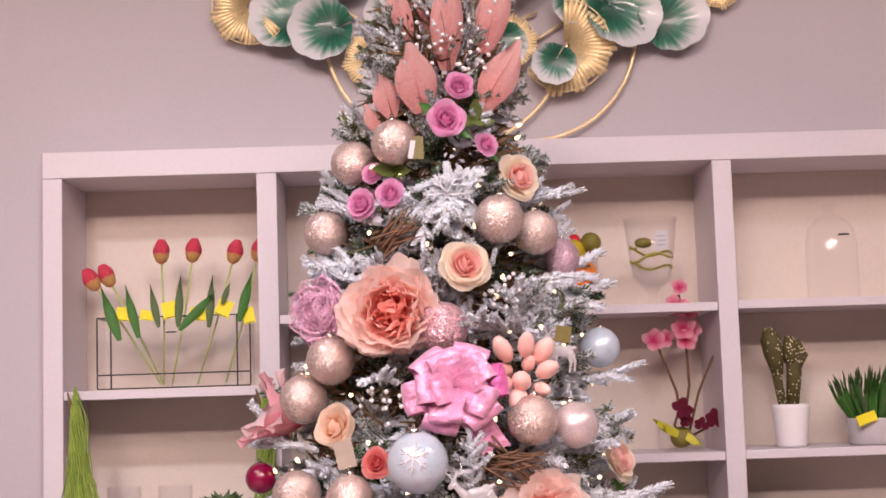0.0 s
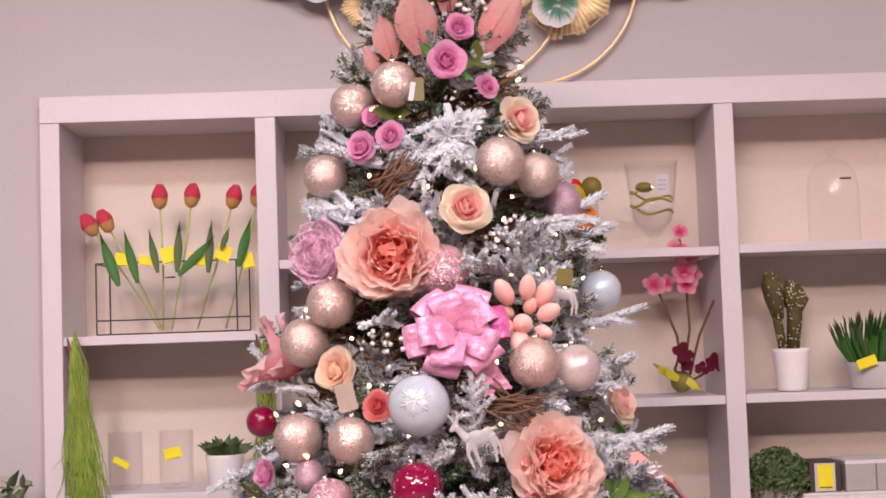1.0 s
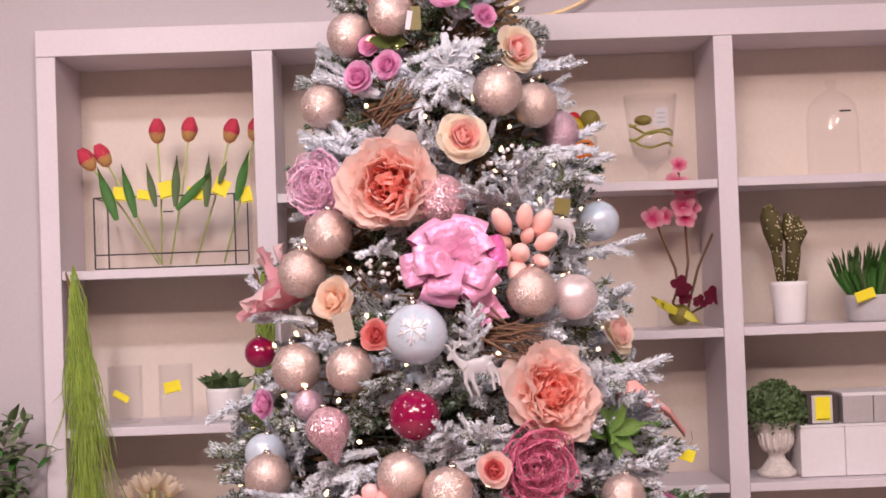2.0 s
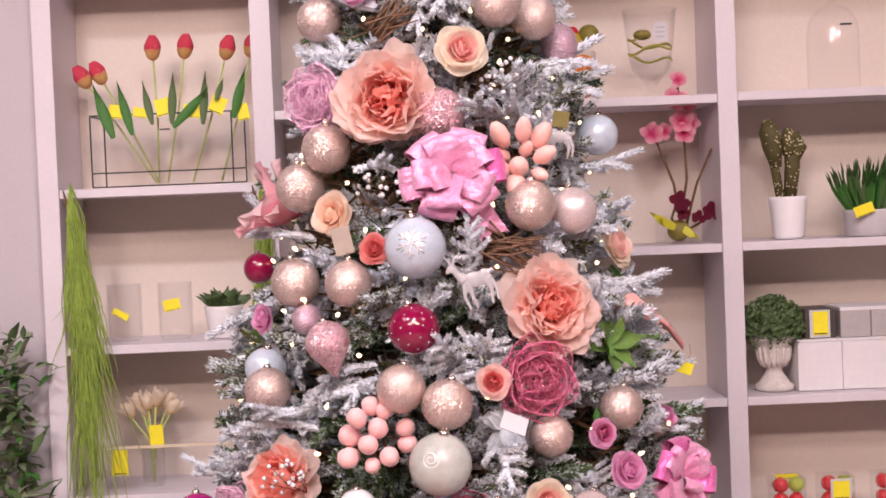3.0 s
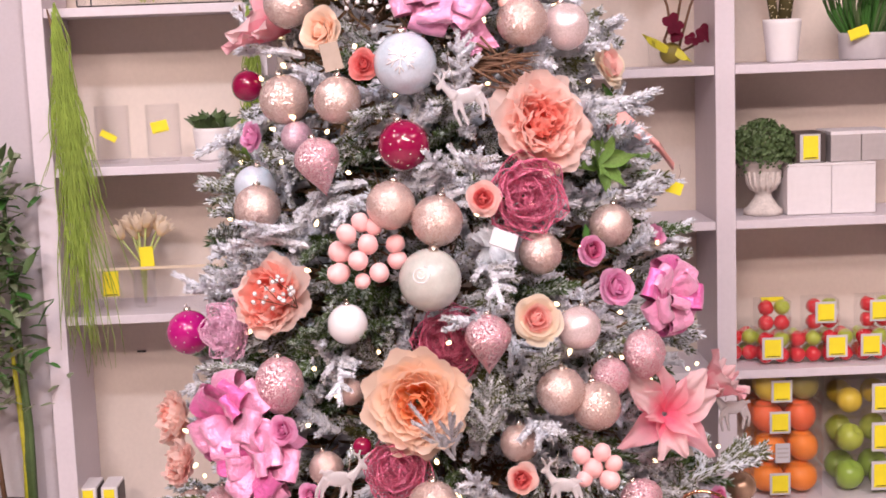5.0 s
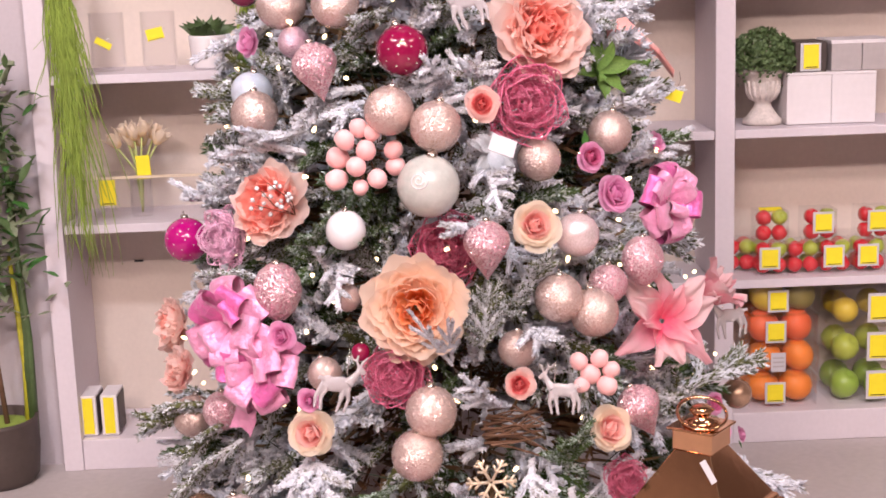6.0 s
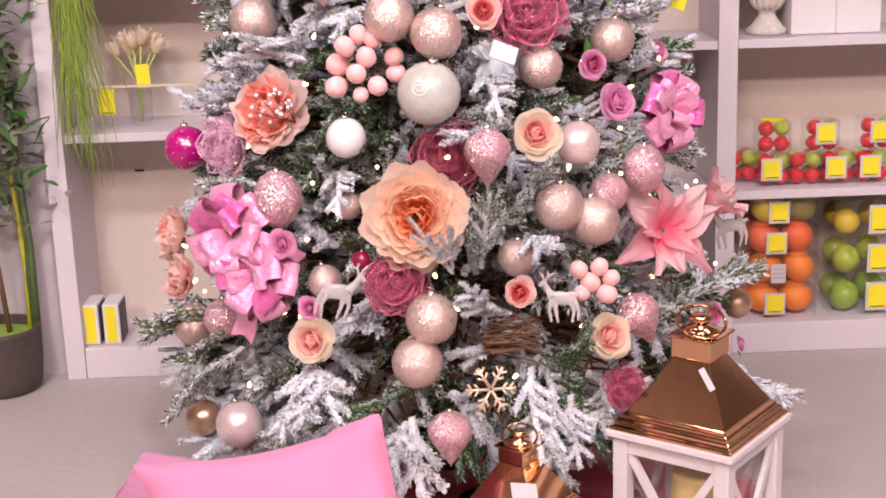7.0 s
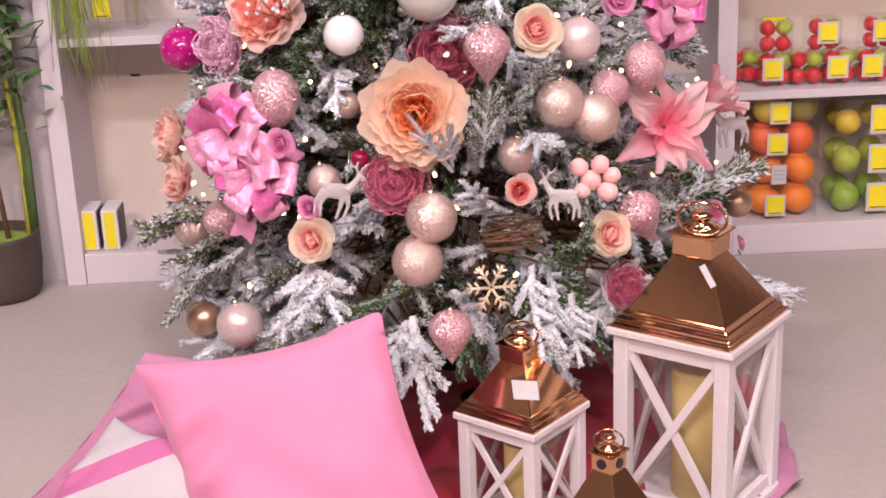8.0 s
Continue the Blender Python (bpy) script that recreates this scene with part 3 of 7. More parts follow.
def flower(name, x, y, z, size, rings, label, category, face=None, up=0.3, centre=None, leaves=0, wild=0.0):
    """Rings of petals round an axis: (count, tilt, spread, scale, mesh) each; 1 is half the flower's width."""
    OCCUPIED.append((Vector((x, y, z)), size * 0.48))
    ob = new(name)
    d = (face.normalized() if face else lean(x, y, z, up))
    d = (d + Vector((rng.gauss(0, 0.08), -0.25, rng.gauss(0, 0.08)))).normalized()
    r = size / 2
    ob.matrix_basis = Matrix.Translation(Vector((x, y, z)) - d * r * 0.25) @ d.to_track_quat("Z", "Y").to_matrix().to_4x4() @ Matrix.Diagonal((r, r, r, 1))
    ob.empty_display_size = 0.02
    tagged(ob, label, category, "flowers on the tree")
    for n, tilt, out, scale, me in rings:
        ph = rng.random() * 6
        for k in range(n):
            a = ph + 6.2832 * k / n + rng.gauss(0, 0.1)
            m = Matrix.Rotation(a, 4, "Z") @ Matrix.Translation((0, -out, rng.gauss(0, 0.02))) @ Matrix.Rotation(radians(tilt + rng.gauss(0, 4 + 9 * wild)), 4, "X") @ Matrix.Rotation(rng.gauss(0, 0.35) * wild, 4, "Z")
            s = scale * rng.uniform(0.9 - 0.16 * wild, 1.1 + 0.04 * wild)
            share("petal", me, ob, m @ Matrix.Diagonal((s, s, s, 1)))
    if centre:
        share("flower_centre", petal_core(centre), ob, Matrix.Translation((0, 0, 0.25)) @ Matrix.Diagonal((0.14, 0.14, 0.14, 1)))
    for k in range(leaves):
        a = rng.random() * 6.28
        share("leaf", LEAFMESH, ob, Matrix.Rotation(a, 4, "Z") @ Matrix.Translation((0, -0.6, -0.3)) @ Matrix.Rotation(radians(75), 4, "X") @ Matrix.Diagonal((0.9, 0.9, 0.9, 1)))
    return ob


LEAFMESH = mesh_of("leaf", petal_bm(0.36, 1.1, 0.1, 0.1, 0.02, 3, 0.75), GREEN)
CORES = {}


def petal_core(material):
    if material.name not in CORES:
        CORES[material.name] = mesh_of("flower_centre", lathe_bm(SPHERE, 12), material)
    return CORES[material.name]


def rose(x, y, z, size, outer, inner, label, leaves=0, up=0.3, centre=None):
    o = petal_mesh("o", outer, 0.56, 0.9, 0.2, 0.2, 0.03, 11)
    i = petal_mesh("i", inner, 0.5, 0.8, 0.2, 0.1, 0.03, 12)
    c = petal_mesh("c", inner, 0.3, 0.62, 0.16, 0.02, 0.02, 13)
    rings = [(5, 64, 0.12, 0.98, o), (5, 48, 0.14, 0.92, o), (5, 34, 0.17, 0.86, o), (5, 24, 0.18, 0.84, i), (4, 14, 0.15, 0.86, i), (4, 5, 0.1, 0.94, c), (3, -4, 0.04, 0.98, c)]
    return flower("rose", x, y, z, size, rings, label, "flower", None, up, centre, leaves)


def peony(x, y, z, size, outer, mid, inner, label, up=0.25):
    """A full, ruffled head: broad frilled guard petals, then ever more upright and narrower ones."""
    o = [petal_mesh("po%d" % k, outer, 0.5, 0.98, 0.2, 0.06, 0.1, 21 + k, 0.0, 14, 9, 0.022) for k in range(3)]
    m = [petal_mesh("pm%d" % k, mid, 0.4, 0.82, 0.2, 0.02, 0.13, 31 + k, 0.0, 14, 9, 0.03) for k in range(3)]
    c = [petal_mesh("pc%d" % k, inner, 0.24, 0.6, 0.12, 0.0, 0.1, 41 + k, 0.0, 10, 7, 0.06) for k in range(3)]
    rings = []
    for n, tilt, out, scale, kinds in ((3, 80, 0.08, 0.98, o), (3, 68, 0.1, 0.95, o), (3, 56, 0.13, 0.9, o), (3, 46, 0.17, 0.92, m), (3, 36, 0.18, 0.92, m), (3, 27, 0.18, 0.92, m), (3, 20, 0.16, 0.95, c), (3, 12, 0.11, 1.0, c), (2, 4, 0.05, 1.0, c)):
        rings += [(n, tilt, out, scale, me) for me in kinds]
    return flower("peony", x, y, z, size * 1.06, rings, label, "flower", None, up, None, 0, 0.75)


def dahlia(x, y, z, size, outer, mid, inner, label, up=0.2):
    """A flat round head of many smooth, rounded petals in even rows."""
    o = petal_mesh("do", outer, 0.36, 0.86, 0.16, 0.0, 0.035, 51, 0.0, 12, 8, 0.018)
    m = petal_mesh("dm", mid, 0.32, 0.68, 0.16, -0.02, 0.045, 52, 0.0, 12, 8, 0.025)
    c = petal_mesh("dc", inner, 0.17, 0.48, 0.08, 0.0, 0.05, 53, 0.0, 8, 7, 0.03)
    rings = [(13, 84, 0.12, 1.0, o), (13, 73, 0.13, 0.95, o), (12, 62, 0.15, 0.88, o), (12, 54, 0.16, 0.92, m), (11, 44, 0.16, 0.86, m), (10, 34, 0.15, 0.86, m), (9, 26, 0.14, 0.95, c), (8, 16, 0.09, 0.95, c), (6, 6, 0.05, 0.9, c)]
    return flower("dahlia", x, y, z, size * 1.04, rings, label, "flower", None, up, None, 0, 0.3)


def lily(x, y, z, size, material, label, face, opened=1.0):
    """Long pointed petals; half opened they stay together as a trumpet."""
    p = petal_mesh("l", material, 0.36, 1.15, 0.18, 0.45, 0.1, 31, 0.68, 12, 9)
    q = petal_mesh("lq", LILYTIP, 0.42, 1.12, 0.2, 0.55, 0.13, 32, 0.62, 12, 9)
    rings = [(3, 52 * opened, 0.05, 0.95, q), (3, 66 * opened, 0.05, 0.95, p), (3, 30 * opened, 0.04, 0.7, p), (3, 80 * opened, 0.05, 0.85, q)]
    return flower("lily", x, y, z, size, rings, label, "flower", Vector(face), wild=0.8)


PR = "pink artificial rose tucked into the tree"
CR = "cream and peach artificial rose tucked into the tree"
LILYPINK = petal_mat("lily_pink_petal", (0.90, 0.22, 0.36), (0.96, 0.56, 0.62), turn=(0.1, 0.8))
LILYTIP = petal_mat("lily_pale_petal", (0.92, 0.28, 0.40), (0.97, 0.72, 0.74), turn=(0.1, 0.75))
rose(0.188, -0.93, 2.029, 0.0646, PINK, PINK, PR)
rose(0.16, -0.979, 1.953, 0.0807, PINK, PINK, "pink artificial rose with a yellow centre", 2, 0.3, YELLOW)
rose(0.238, -0.923, 1.912, 0.0512, PINK, PINK, PR, 1)
rose(0.012, -0.92, 1.86, 0.0466, PINK, PINK, PR)
rose(0.047, -0.983, 1.811, 0.0628, PINK, PINK, PR)
rose(-0.012, -0.921, 1.8, 0.0686, PINK, PINK, PR)
rose(0.299, -0.932, 1.842, 0.0996, CREAM, BLUSH, CR)
rose(0.184, -1.07, 1.663, 0.1023, CREAM, BLUSH, CR)
rose(-0.067, -1.023, 1.372, 0.0924, APRICOT, APRICOT, "apricot artificial rose tucked into the tree")
rose(0.013, -1.149, 1.309, 0.0599, SALMON, SALMON, "salmon artificial rose tucked into the tree")
rose(0.477, -0.89, 1.287, 0.1014, CREAM, BLUSH, CR, 1)
rose(-0.213, -0.926, 1.176, 0.0627, PINK, PINK, PR)
rose(0.21, -1.236, 1.075, 0.0638, BLUSH, SALMON, "light pink artificial rose tucked into the tree")
rose(0.403, -1.174, 0.97, 0.0597, PINK, HOTPINK, PR, 1)
rose(0.563, -0.912, 0.956, 0.0484, PINK, PINK, PR)
rose(0.446, -1.169, 0.901, 0.0779, PINK, PINK, PR)
rose(0.293, -1.282, 0.871, 0.0935, CREAM, BLUSH, CR)
rose(-0.148, -1.286, 0.696, 0.0562, PINK, PINK, PR)
rose(-0.104, -1.311, 0.586, 0.0485, PINK, PINK, PR)
rose(-0.103, -1.329, 0.533, 0.0890, CREAM, BLUSH, CR)
rose(0.253, -1.372, 0.619, 0.0586, BLUSH, SALMON, "light pink artificial rose tucked into the tree")
rose(0.411, -1.321, 0.518, 0.0878, CREAM, BLUSH, CR)
rose(0.654, -1.03, 0.459, 0.0502, PINK, HOTPINK, PR)
rose(0.677, -1.007, 0.393, 0.0510, PINK, PINK, PR, 1)
rose(0.756, -0.821, 0.319, 0.0357, PINK, PINK, PR, 1)
peony(0.043, -1.053, 1.581, 0.1905, PEACH, PEACH, CORAL, "large coral artificial peony on the tree")
peony(0.324, -1.14, 1.198, 0.1721, PEACH, PEACH, CORAL, "large coral artificial peony on the tree")
dahlia(0.085, -1.329, 0.745, 0.1824, APRICOT, APRICOT, ORANGE, "large apricot artificial dahlia on the tree")
peony(-0.178, -1.095, 0.894, 0.1435, PEACH, CORAL, CORAL, "coral artificial peony on the tree")
peony(-0.416, -0.816, 0.603, 0.1157, PEACH, PEACH, CORAL, "pale peach artificial flower on the tree")
peony(-0.389, -0.942, 0.542, 0.0892, BLUSH, PEACH, PEACH, "pale peach artificial flower on the tree")
lily(-0.165, -0.83, 1.388, 0.235, LILYPINK, "pale pink half-open artificial lily on the tree", (-1.0, 0.1, 0.42), 0.42)
lily(0.535, -1.185, 0.669, 0.1929, LILYPINK, "pink artificial lily on the tree", (0.35, -0.9, 0.3), 0.92)
lily(0.69, -0.83, 0.625, 0.19, LILYPINK, "pink artificial lily bud on the tree", (0.8, -0.1, 0.75), 0.24)

# hanging balls
for place in (
    (0.057, -0.954, 1.915, 0.0901), (-0.027, -0.869, 1.89, 0.0905), (-0.086, -0.833, 1.755, 0.0911), (0.253, -1.007, 1.753, 0.0944), (0.33, -0.906, 1.736, 0.0890),
    (-0.074, -0.974, 1.496, 0.0945), (-0.129, -0.939, 1.424, 0.0954), (0.295, -1.109, 1.374, 0.0916), (-0.141, -0.999, 1.247, 0.0928), (-0.036, -1.128, 1.248, 0.0843),
    (0.052, -1.235, 1.07, 0.0851), (0.13, -1.26, 1.043, 0.0881), (-0.2, -1.011, 1.048, 0.0886), (0.452, -1.063, 0.997, 0.0810), (0.312, -1.166, 0.967, 0.0778),
    (0.331, -1.282, 0.743, 0.0853), (0.393, -1.266, 0.711, 0.0862), (0.104, -1.392, 0.585, 0.0865), (0.078, -1.4, 0.512, 0.0868), (-0.033, -1.229, 0.745, 0.0494),
    (0.258, -1.271, 0.652, 0.0687), (-0.342, -1.068, 0.488, 0.0814), (-0.079, -1.248, 0.614, 0.0615),
):
    bauble(*place)
bauble(0.378, -1.05, 1.362, 0.0875, BUBBLE, "clear pearly glass bauble with rose gold sheen")
bauble(0.369, -1.235, 0.843, 0.0779, BUBBLE, "clear pearly glass bauble on the tree")
bauble(-0.255, -1.196, 0.333, 0.0874, BUBBLE, "clear pearly glass bauble low on the tree")
bauble(-0.334, -1.11, 0.315, 0.0688, TAN, "shiny tan metal bauble low on the tree")
bauble(0.745, -0.821, 0.409, 0.0637, TAN, "matt tan bauble hanging on the tree")
bauble(0.461, -0.787, 1.51, 0.0829, FROST, "white frosted bauble hanging on the tree")
bauble(-0.211, -0.934, 1.082, 0.0802, FROST, "white frosted bauble hanging on the tree")
snow_relief(bauble(0.086, -1.173, 1.308, 0.1088, FROST, "large frosted glass bauble with a raised snow flake"))
bauble(-0.03, -1.25, 0.869, 0.0695, PEARL, "white pearl bauble hanging on the tree")
dotted(bauble(0.078, -1.199, 1.168, 0.0897, RED, "red glass bauble with small white dots"))
dotted(bauble(-0.374, -0.81, 0.778, 0.0911, FUCHSIA, "fuchsia glass bauble with small white dots"))
bauble(-0.231, -0.792, 1.269, 0.0636, RED, "dark red glass bauble behind a snowy branch")
bauble(-0.013, -1.289, 0.663, 0.0330, RED, "small red glass bauble on the tree")
bauble(-0.278, -1.136, 0.519, 0.0730, PINKGLIT, "pink glitter bauble hanging on the tree")
bauble(0.139, -1.045, 1.549, 0.0965, PINKGLIT, "pink glitter bauble behind a peony")
bauble(-0.12, -1.017, 1.178, 0.0586, PURPLE, "mauve bauble hanging on the tree")
bauble(0.426, -1.204, 0.746, 0.0700, PINKGLIT, "pink glitter bauble hanging on the tree")
disc = bauble(0.114, -1.29, 0.947, 0.1062, mat("milky_beige_glass", (0.47, 0.47, 0.44), 0.2, vary=0.2, scale=3, coat=0.4, sss=0.3), "large pale frosted bauble with a raised swirl", 1.0)
bm = bmesh.new()
d = (disc.matrix_basis.to_3x3().inverted() @ lean(*disc.matrix_basis.translation, 0.25)).normalized()
q = d.to_track_quat("Z", "Y").to_matrix()
pts = []
for k in range(34):
    a, r = k * 0.42, 0.03 + 0.0085 * k
    v = Vector((-0.28 + r * math.cos(a), 0.08 + r * math.sin(a), 0))
    v.z = math.sqrt(max(0.05, 1 - v.x ** 2 - v.y ** 2))
    pts.append(q @ v * 1.01)
tube_bm(pts, 0.024, 5, bm)
part("swirl_relief", bm, PEARL, disc)

finial(0.386, -0.831, 1.686, 0.0753, EGG, PURPLE, "mauve glitter egg ornament on the tree")
finial(-0.074, -1.145, 1.138, 0.0816, DROP, PINKGLIT, "pink glitter drop ornament hanging on the tree", -12)
finial(0.208, -1.309, 0.842, 0.0797)
finial(-0.155, -1.227, 0.76, 0.0865, EGG, PINKGLIT, "pink glitter egg ornament on the tree")
finial(0.492, -1.179, 0.779, 0.0765, EGG, PINKGLIT, "pink glitter egg ornament on the tree")
finial(0.47, -1.282, 0.538, 0.0772, DROP, PINKGLIT, "pink glitter drop ornament hanging on the tree", -25)
finial(0.128, -1.444, 0.396, 0.0753, DROP, PINKGLIT, "pink glitter drop ornament low on the tree")

# flowers of glittering wire
WIREPINK = glitter("pink_wire", (0.90, 0.44, 0.68), 0.35, 0.2, 40, 0.6, 0.4)
WIREDEEP = glitter("deep_pink_wire", (0.66, 0.06, 0.20), 0.35, 0.2, 40, 0.6, 0.25)


def lattice_bm(k):
    """A pointed, cupped petal of crossing wires: its outline, a midrib and a net between them."""
    r2 = random.Random(k)
    bm = bmesh.new()

    def spot(u, v):
        w = 0.54 * math.sin(math.pi * min(1.0, 0.14 + 0.86 * v)) ** 0.7
        return Vector((u * w, -0.16 * math.sin(math.pi * v) + 0.16 * u * u + 0.1 * v * v, v))

    for u in (-1, 1):
        tube_bm([spot(u, i / 12) for i in range(13)], 0.015, 4, bm)
    tube_bm([spot(0, i / 8) for i in range(9)], 0.014, 4, bm)
    for _ in range(84):
        u0, v0 = r2.uniform(-1, 1), r2.uniform(0.03, 0.95)
        u1, v1 = min(1, max(-1, u0 + r2.uniform(-1.1, 1.1))), min(1, max(0, v0 + r2.uniform(-0.28, 0.28)))
        tube_bm([spot(u0 + (u1 - u0) * f, v0 + (v1 - v0) * f) + Vector((0, r2.uniform(-0.012, 0.012), 0)) for f in (0, 0.5, 1)], 0.0105, 3, bm)
    return bm


LATTICE = {m.name: [mesh_of("lattice_petal", lattice_bm(k), m) for k in range(4)] for m in (WIREPINK, WIREDEEP)}


def wire_flower(x, y, z, size, material, label):
    """A flower of lattice petals in three rows."""
    ob = new("wire_flower")
    OCCUPIED.append((Vector((x, y, z)), size / 2))
    d = (lean(x, y, z, 0.1) + Vector((0, -0.35, 0))).normalized()
    r = size * 0.56
    ob.matrix_basis = Matrix.Translation(Vector((x, y, z)) - d * r * 0.2) @ d.to_track_quat("Z", "Y").to_matrix().to_4x4() @ Matrix.Diagonal((r, r, r, 1))
    for n, tilt, scale in ((6, 84, 1.0), (6, 66, 0.97), (5, 46, 0.88), (4, 24, 0.75)):
        ph = rng.random() * 6
        for k in range(n):
            m = Matrix.Rotation(ph + 6.2832 * k / n + rng.gauss(0, 0.12), 4, "Z") @ Matrix.Translation((0, -0.05, 0)) @ Matrix.Rotation(radians(tilt + rng.gauss(0, 7)), 4, "X")
            share("lattice_petal", LATTICE[material.name][rng.randrange(4)], ob, m @ Matrix.Scale(scale, 4))
    return tagged(ob, label, "flower", "lattice flowers on the tree")


wire_flower(-0.09, -0.953, 1.59, 0.13, WIREPINK, "pink glittering lattice flower on the tree")
wire_flower(0.289, -1.18, 1.07, 0.14, WIREDEEP, "deep pink glittering lattice flower on the tree")
wire_flower(-0.268, -1.02, 0.82, 0.112, WIREPINK, "pink glittering lattice flower on the tree")
wire_flower(0.145, -1.211, 0.824, 0.13, WIREDEEP, "deep pink glittering lattice flower on the tree")
wire_flower(0.046, -1.301, 0.624, 0.11, WIREDEEP, "deep pink glittering lattice flower on the tree")
wire_flower(0.444, -1.262, 0.402, 0.08, WIREDEEP, "deep pink glittering lattice flower on the tree")

# bows
SATIN = mat("pink_satin", (0.80, 0.34, 0.55), 0.3, metal=0.3, vary=0.1, scale=5, grain=14, bump=0.3, depth=0.03, sheen=0.4, coat=0.15)
SATINDEEP = mat("deep_pink_satin", (0.70, 0.13, 0.39), 0.3, metal=0.3, vary=0.12, scale=5, grain=14, bump=0.3, depth=0.03, sheen=0.4, coat=0.15)


def loop_bm(length, width, height, tail=False, seed=1):
    """One loop of ribbon along +x that comes back to the knot, creased across and gathered at its foot."""
    r2 = random.Random(seed)
    p1, p2 = r2.random() * 6, r2.random() * 6
    n, across = 22, 6
    vs, fs = [], []
    for k in range(n + 1):
        f = k / n
        if tail:
            x, z = length * f, height * 0.5 * math.sin(5 * f) * (1 - 0.3 * f)
        else:
            a = 2 * math.pi * f
            x, z = length * 0.5 * (1 - math.cos(a)) ** 0.9, height * math.sin(a) * (0.35 + 0.65 * (0.5 - 0.5 * math.cos(a)))
        far = min(1, 2.0 * x / length)
        w = width * (0.4 + 0.6 * min(1, 2 * f)) if tail else width * (0.72 + 0.28 * far)
        for i in range(across + 1):
            t = 2 * i / across - 1
            gather = 0.03 * (1 - far) * math.sin(9 * t + p1)
            crease = 0.014 * math.sin(17 * f + 3 * t + p2) + 0.012 * math.sin(6 * t + 13 * f + p1)
            vs.append((x + (0.12 * length * abs(t) if tail and k == n else 0) - 0.02 * t * t * far, t * w / 2, z + gather + crease))
    for k in range(n):
        for i in range(across):
            b = k * (across + 1) + i
            fs.append((b, b + 1, b + across + 2, b + across + 1))
    return bm_of(vs, fs)


LOOPS = [mesh_of("loop", loop_bm(0.58, 0.38, 0.125, False, k), SATIN) for k in range(3)]
LOOPDEEP = mesh_of("loop", loop_bm(0.58, 0.38, 0.125, False, 5), SATINDEEP)
TAIL = mesh_of("tail", loop_bm(0.8, 0.3, 0.15, True), SATIN)


def bow(x, y, z, size, label, tails=(), roll=0.0, stretch=1.0, deep=0.25):
    ob = new("bow")
    OCCUPIED.append((Vector((x, y, z)), size * 0.48))
    d = (lean(x, y, z, 0.2) + Vector((0, -0.4, 0))).normalized()
    ob.matrix_basis = Matrix.Translation((x, y, z)) @ d.to_track_quat("Z", "Y").to_matrix().to_4x4() @ Matrix.Rotation(radians(roll), 4, "Z") @ Matrix.Diagonal((size, size * stretch, size, 1))
    tagged(ob, label, "bow", "bows on the tree")
    for n, tilt, scale, ph in ((6, 4, 1.0, 0.0), (5, 26, 0.9, 0.5), (2, 50, 0.72, 0.2)):
        for k in range(n):
            a = ph + 6.2832 * k / n
            m = Matrix.Rotation(a, 4, "Z") @ Matrix.Rotation(-radians(tilt + rng.gauss(0, 5)), 4, "Y") @ Matrix.Rotation(rng.gauss(0, 0.2), 4, "X") @ Matrix.Diagonal((scale, scale, scale, 1))
            share("loop", LOOPDEEP if rng.random() < deep else LOOPS[k % 3], ob, m)
    for a in tails:
        share("tail", TAIL, ob, Matrix.Rotation(radians(a), 4, "Z") @ Matrix.Rotation(radians(5), 4, "Y"))
    return ob


bow(0.157, -1.122, 1.434, 0.1806, "shiny pink satin ribbon bow on the tree", (-70,), 10, 0.85, 0.1)
bow(0.554, -1.08, 0.865, 0.1450, "shiny pink satin ribbon bow on the tree", (), 30, 0.95)
bow(-0.241, -1.209, 0.698, 0.1647, "large shiny pink satin ribbon bow on the tree", (-60, -95), 40, 1.0, 0.35)
bow(-0.197, -1.246, 0.628, 0.1486, "shiny pink satin ribbon bow on the tree", (-110,), 0, 1.0, 0.2)

# sprays of buds
BUD = mat("salmon_bud", (0.88, 0.50, 0.45), 0.6, vary=0.15, scale=1.5, bump=0.1, sss=0.2, sheen=0.3)
BUDPINK = mat("pink_bud", (0.87, 0.48, 0.48), 0.6, vary=0.15, scale=1.5, bump=0.1, sss=0.2, sheen=0.3)
BUDMESH = mesh_of("bud", lathe_bm([(0, -0.7), (0.26, -0.58), (0.42, -0.15), (0.4, 0.3), (0.24, 0.7), (0, 0.92)], 14), BUD)
BERRY = mesh_of("berry", lathe_bm([(0, -0.58), (0.3, -0.5), (0.5, -0.1), (0.45, 0.3), (0.2, 0.55), (0, 0.6)], 14), BUDPINK)


def buds(x, y, z, size, offsets, each, mesh, label, name):
    ob = new("bud_spray")
    OCCUPIED.append((Vector((x, y, z)), size * 0.5))
    ob.matrix_basis = Matrix.Translation((x, y, z))
    tagged(ob, label, "bud spray")
    for dx, dz in offsets:
        p = Vector((dx * size, rng.uniform(-0.02, 0.02), dz * size))
        d = Vector((dx, -0.6, dz + 0.25)).normalized()
        s = each * rng.uniform(0.68, 1.08)
        share(name, mesh, ob, Matrix.Translation(p) @ d.to_track_quat("Z", "Y").to_matrix().to_4x4() @ Matrix.Diagonal((s, s, s, 1)))
        part("stem", tube_bm([p, p * 0.4 + Vector((0, 0.05, 0)), (0, 0.09, -0.01)], 0.002, 5), BARK, ob)
    return ob


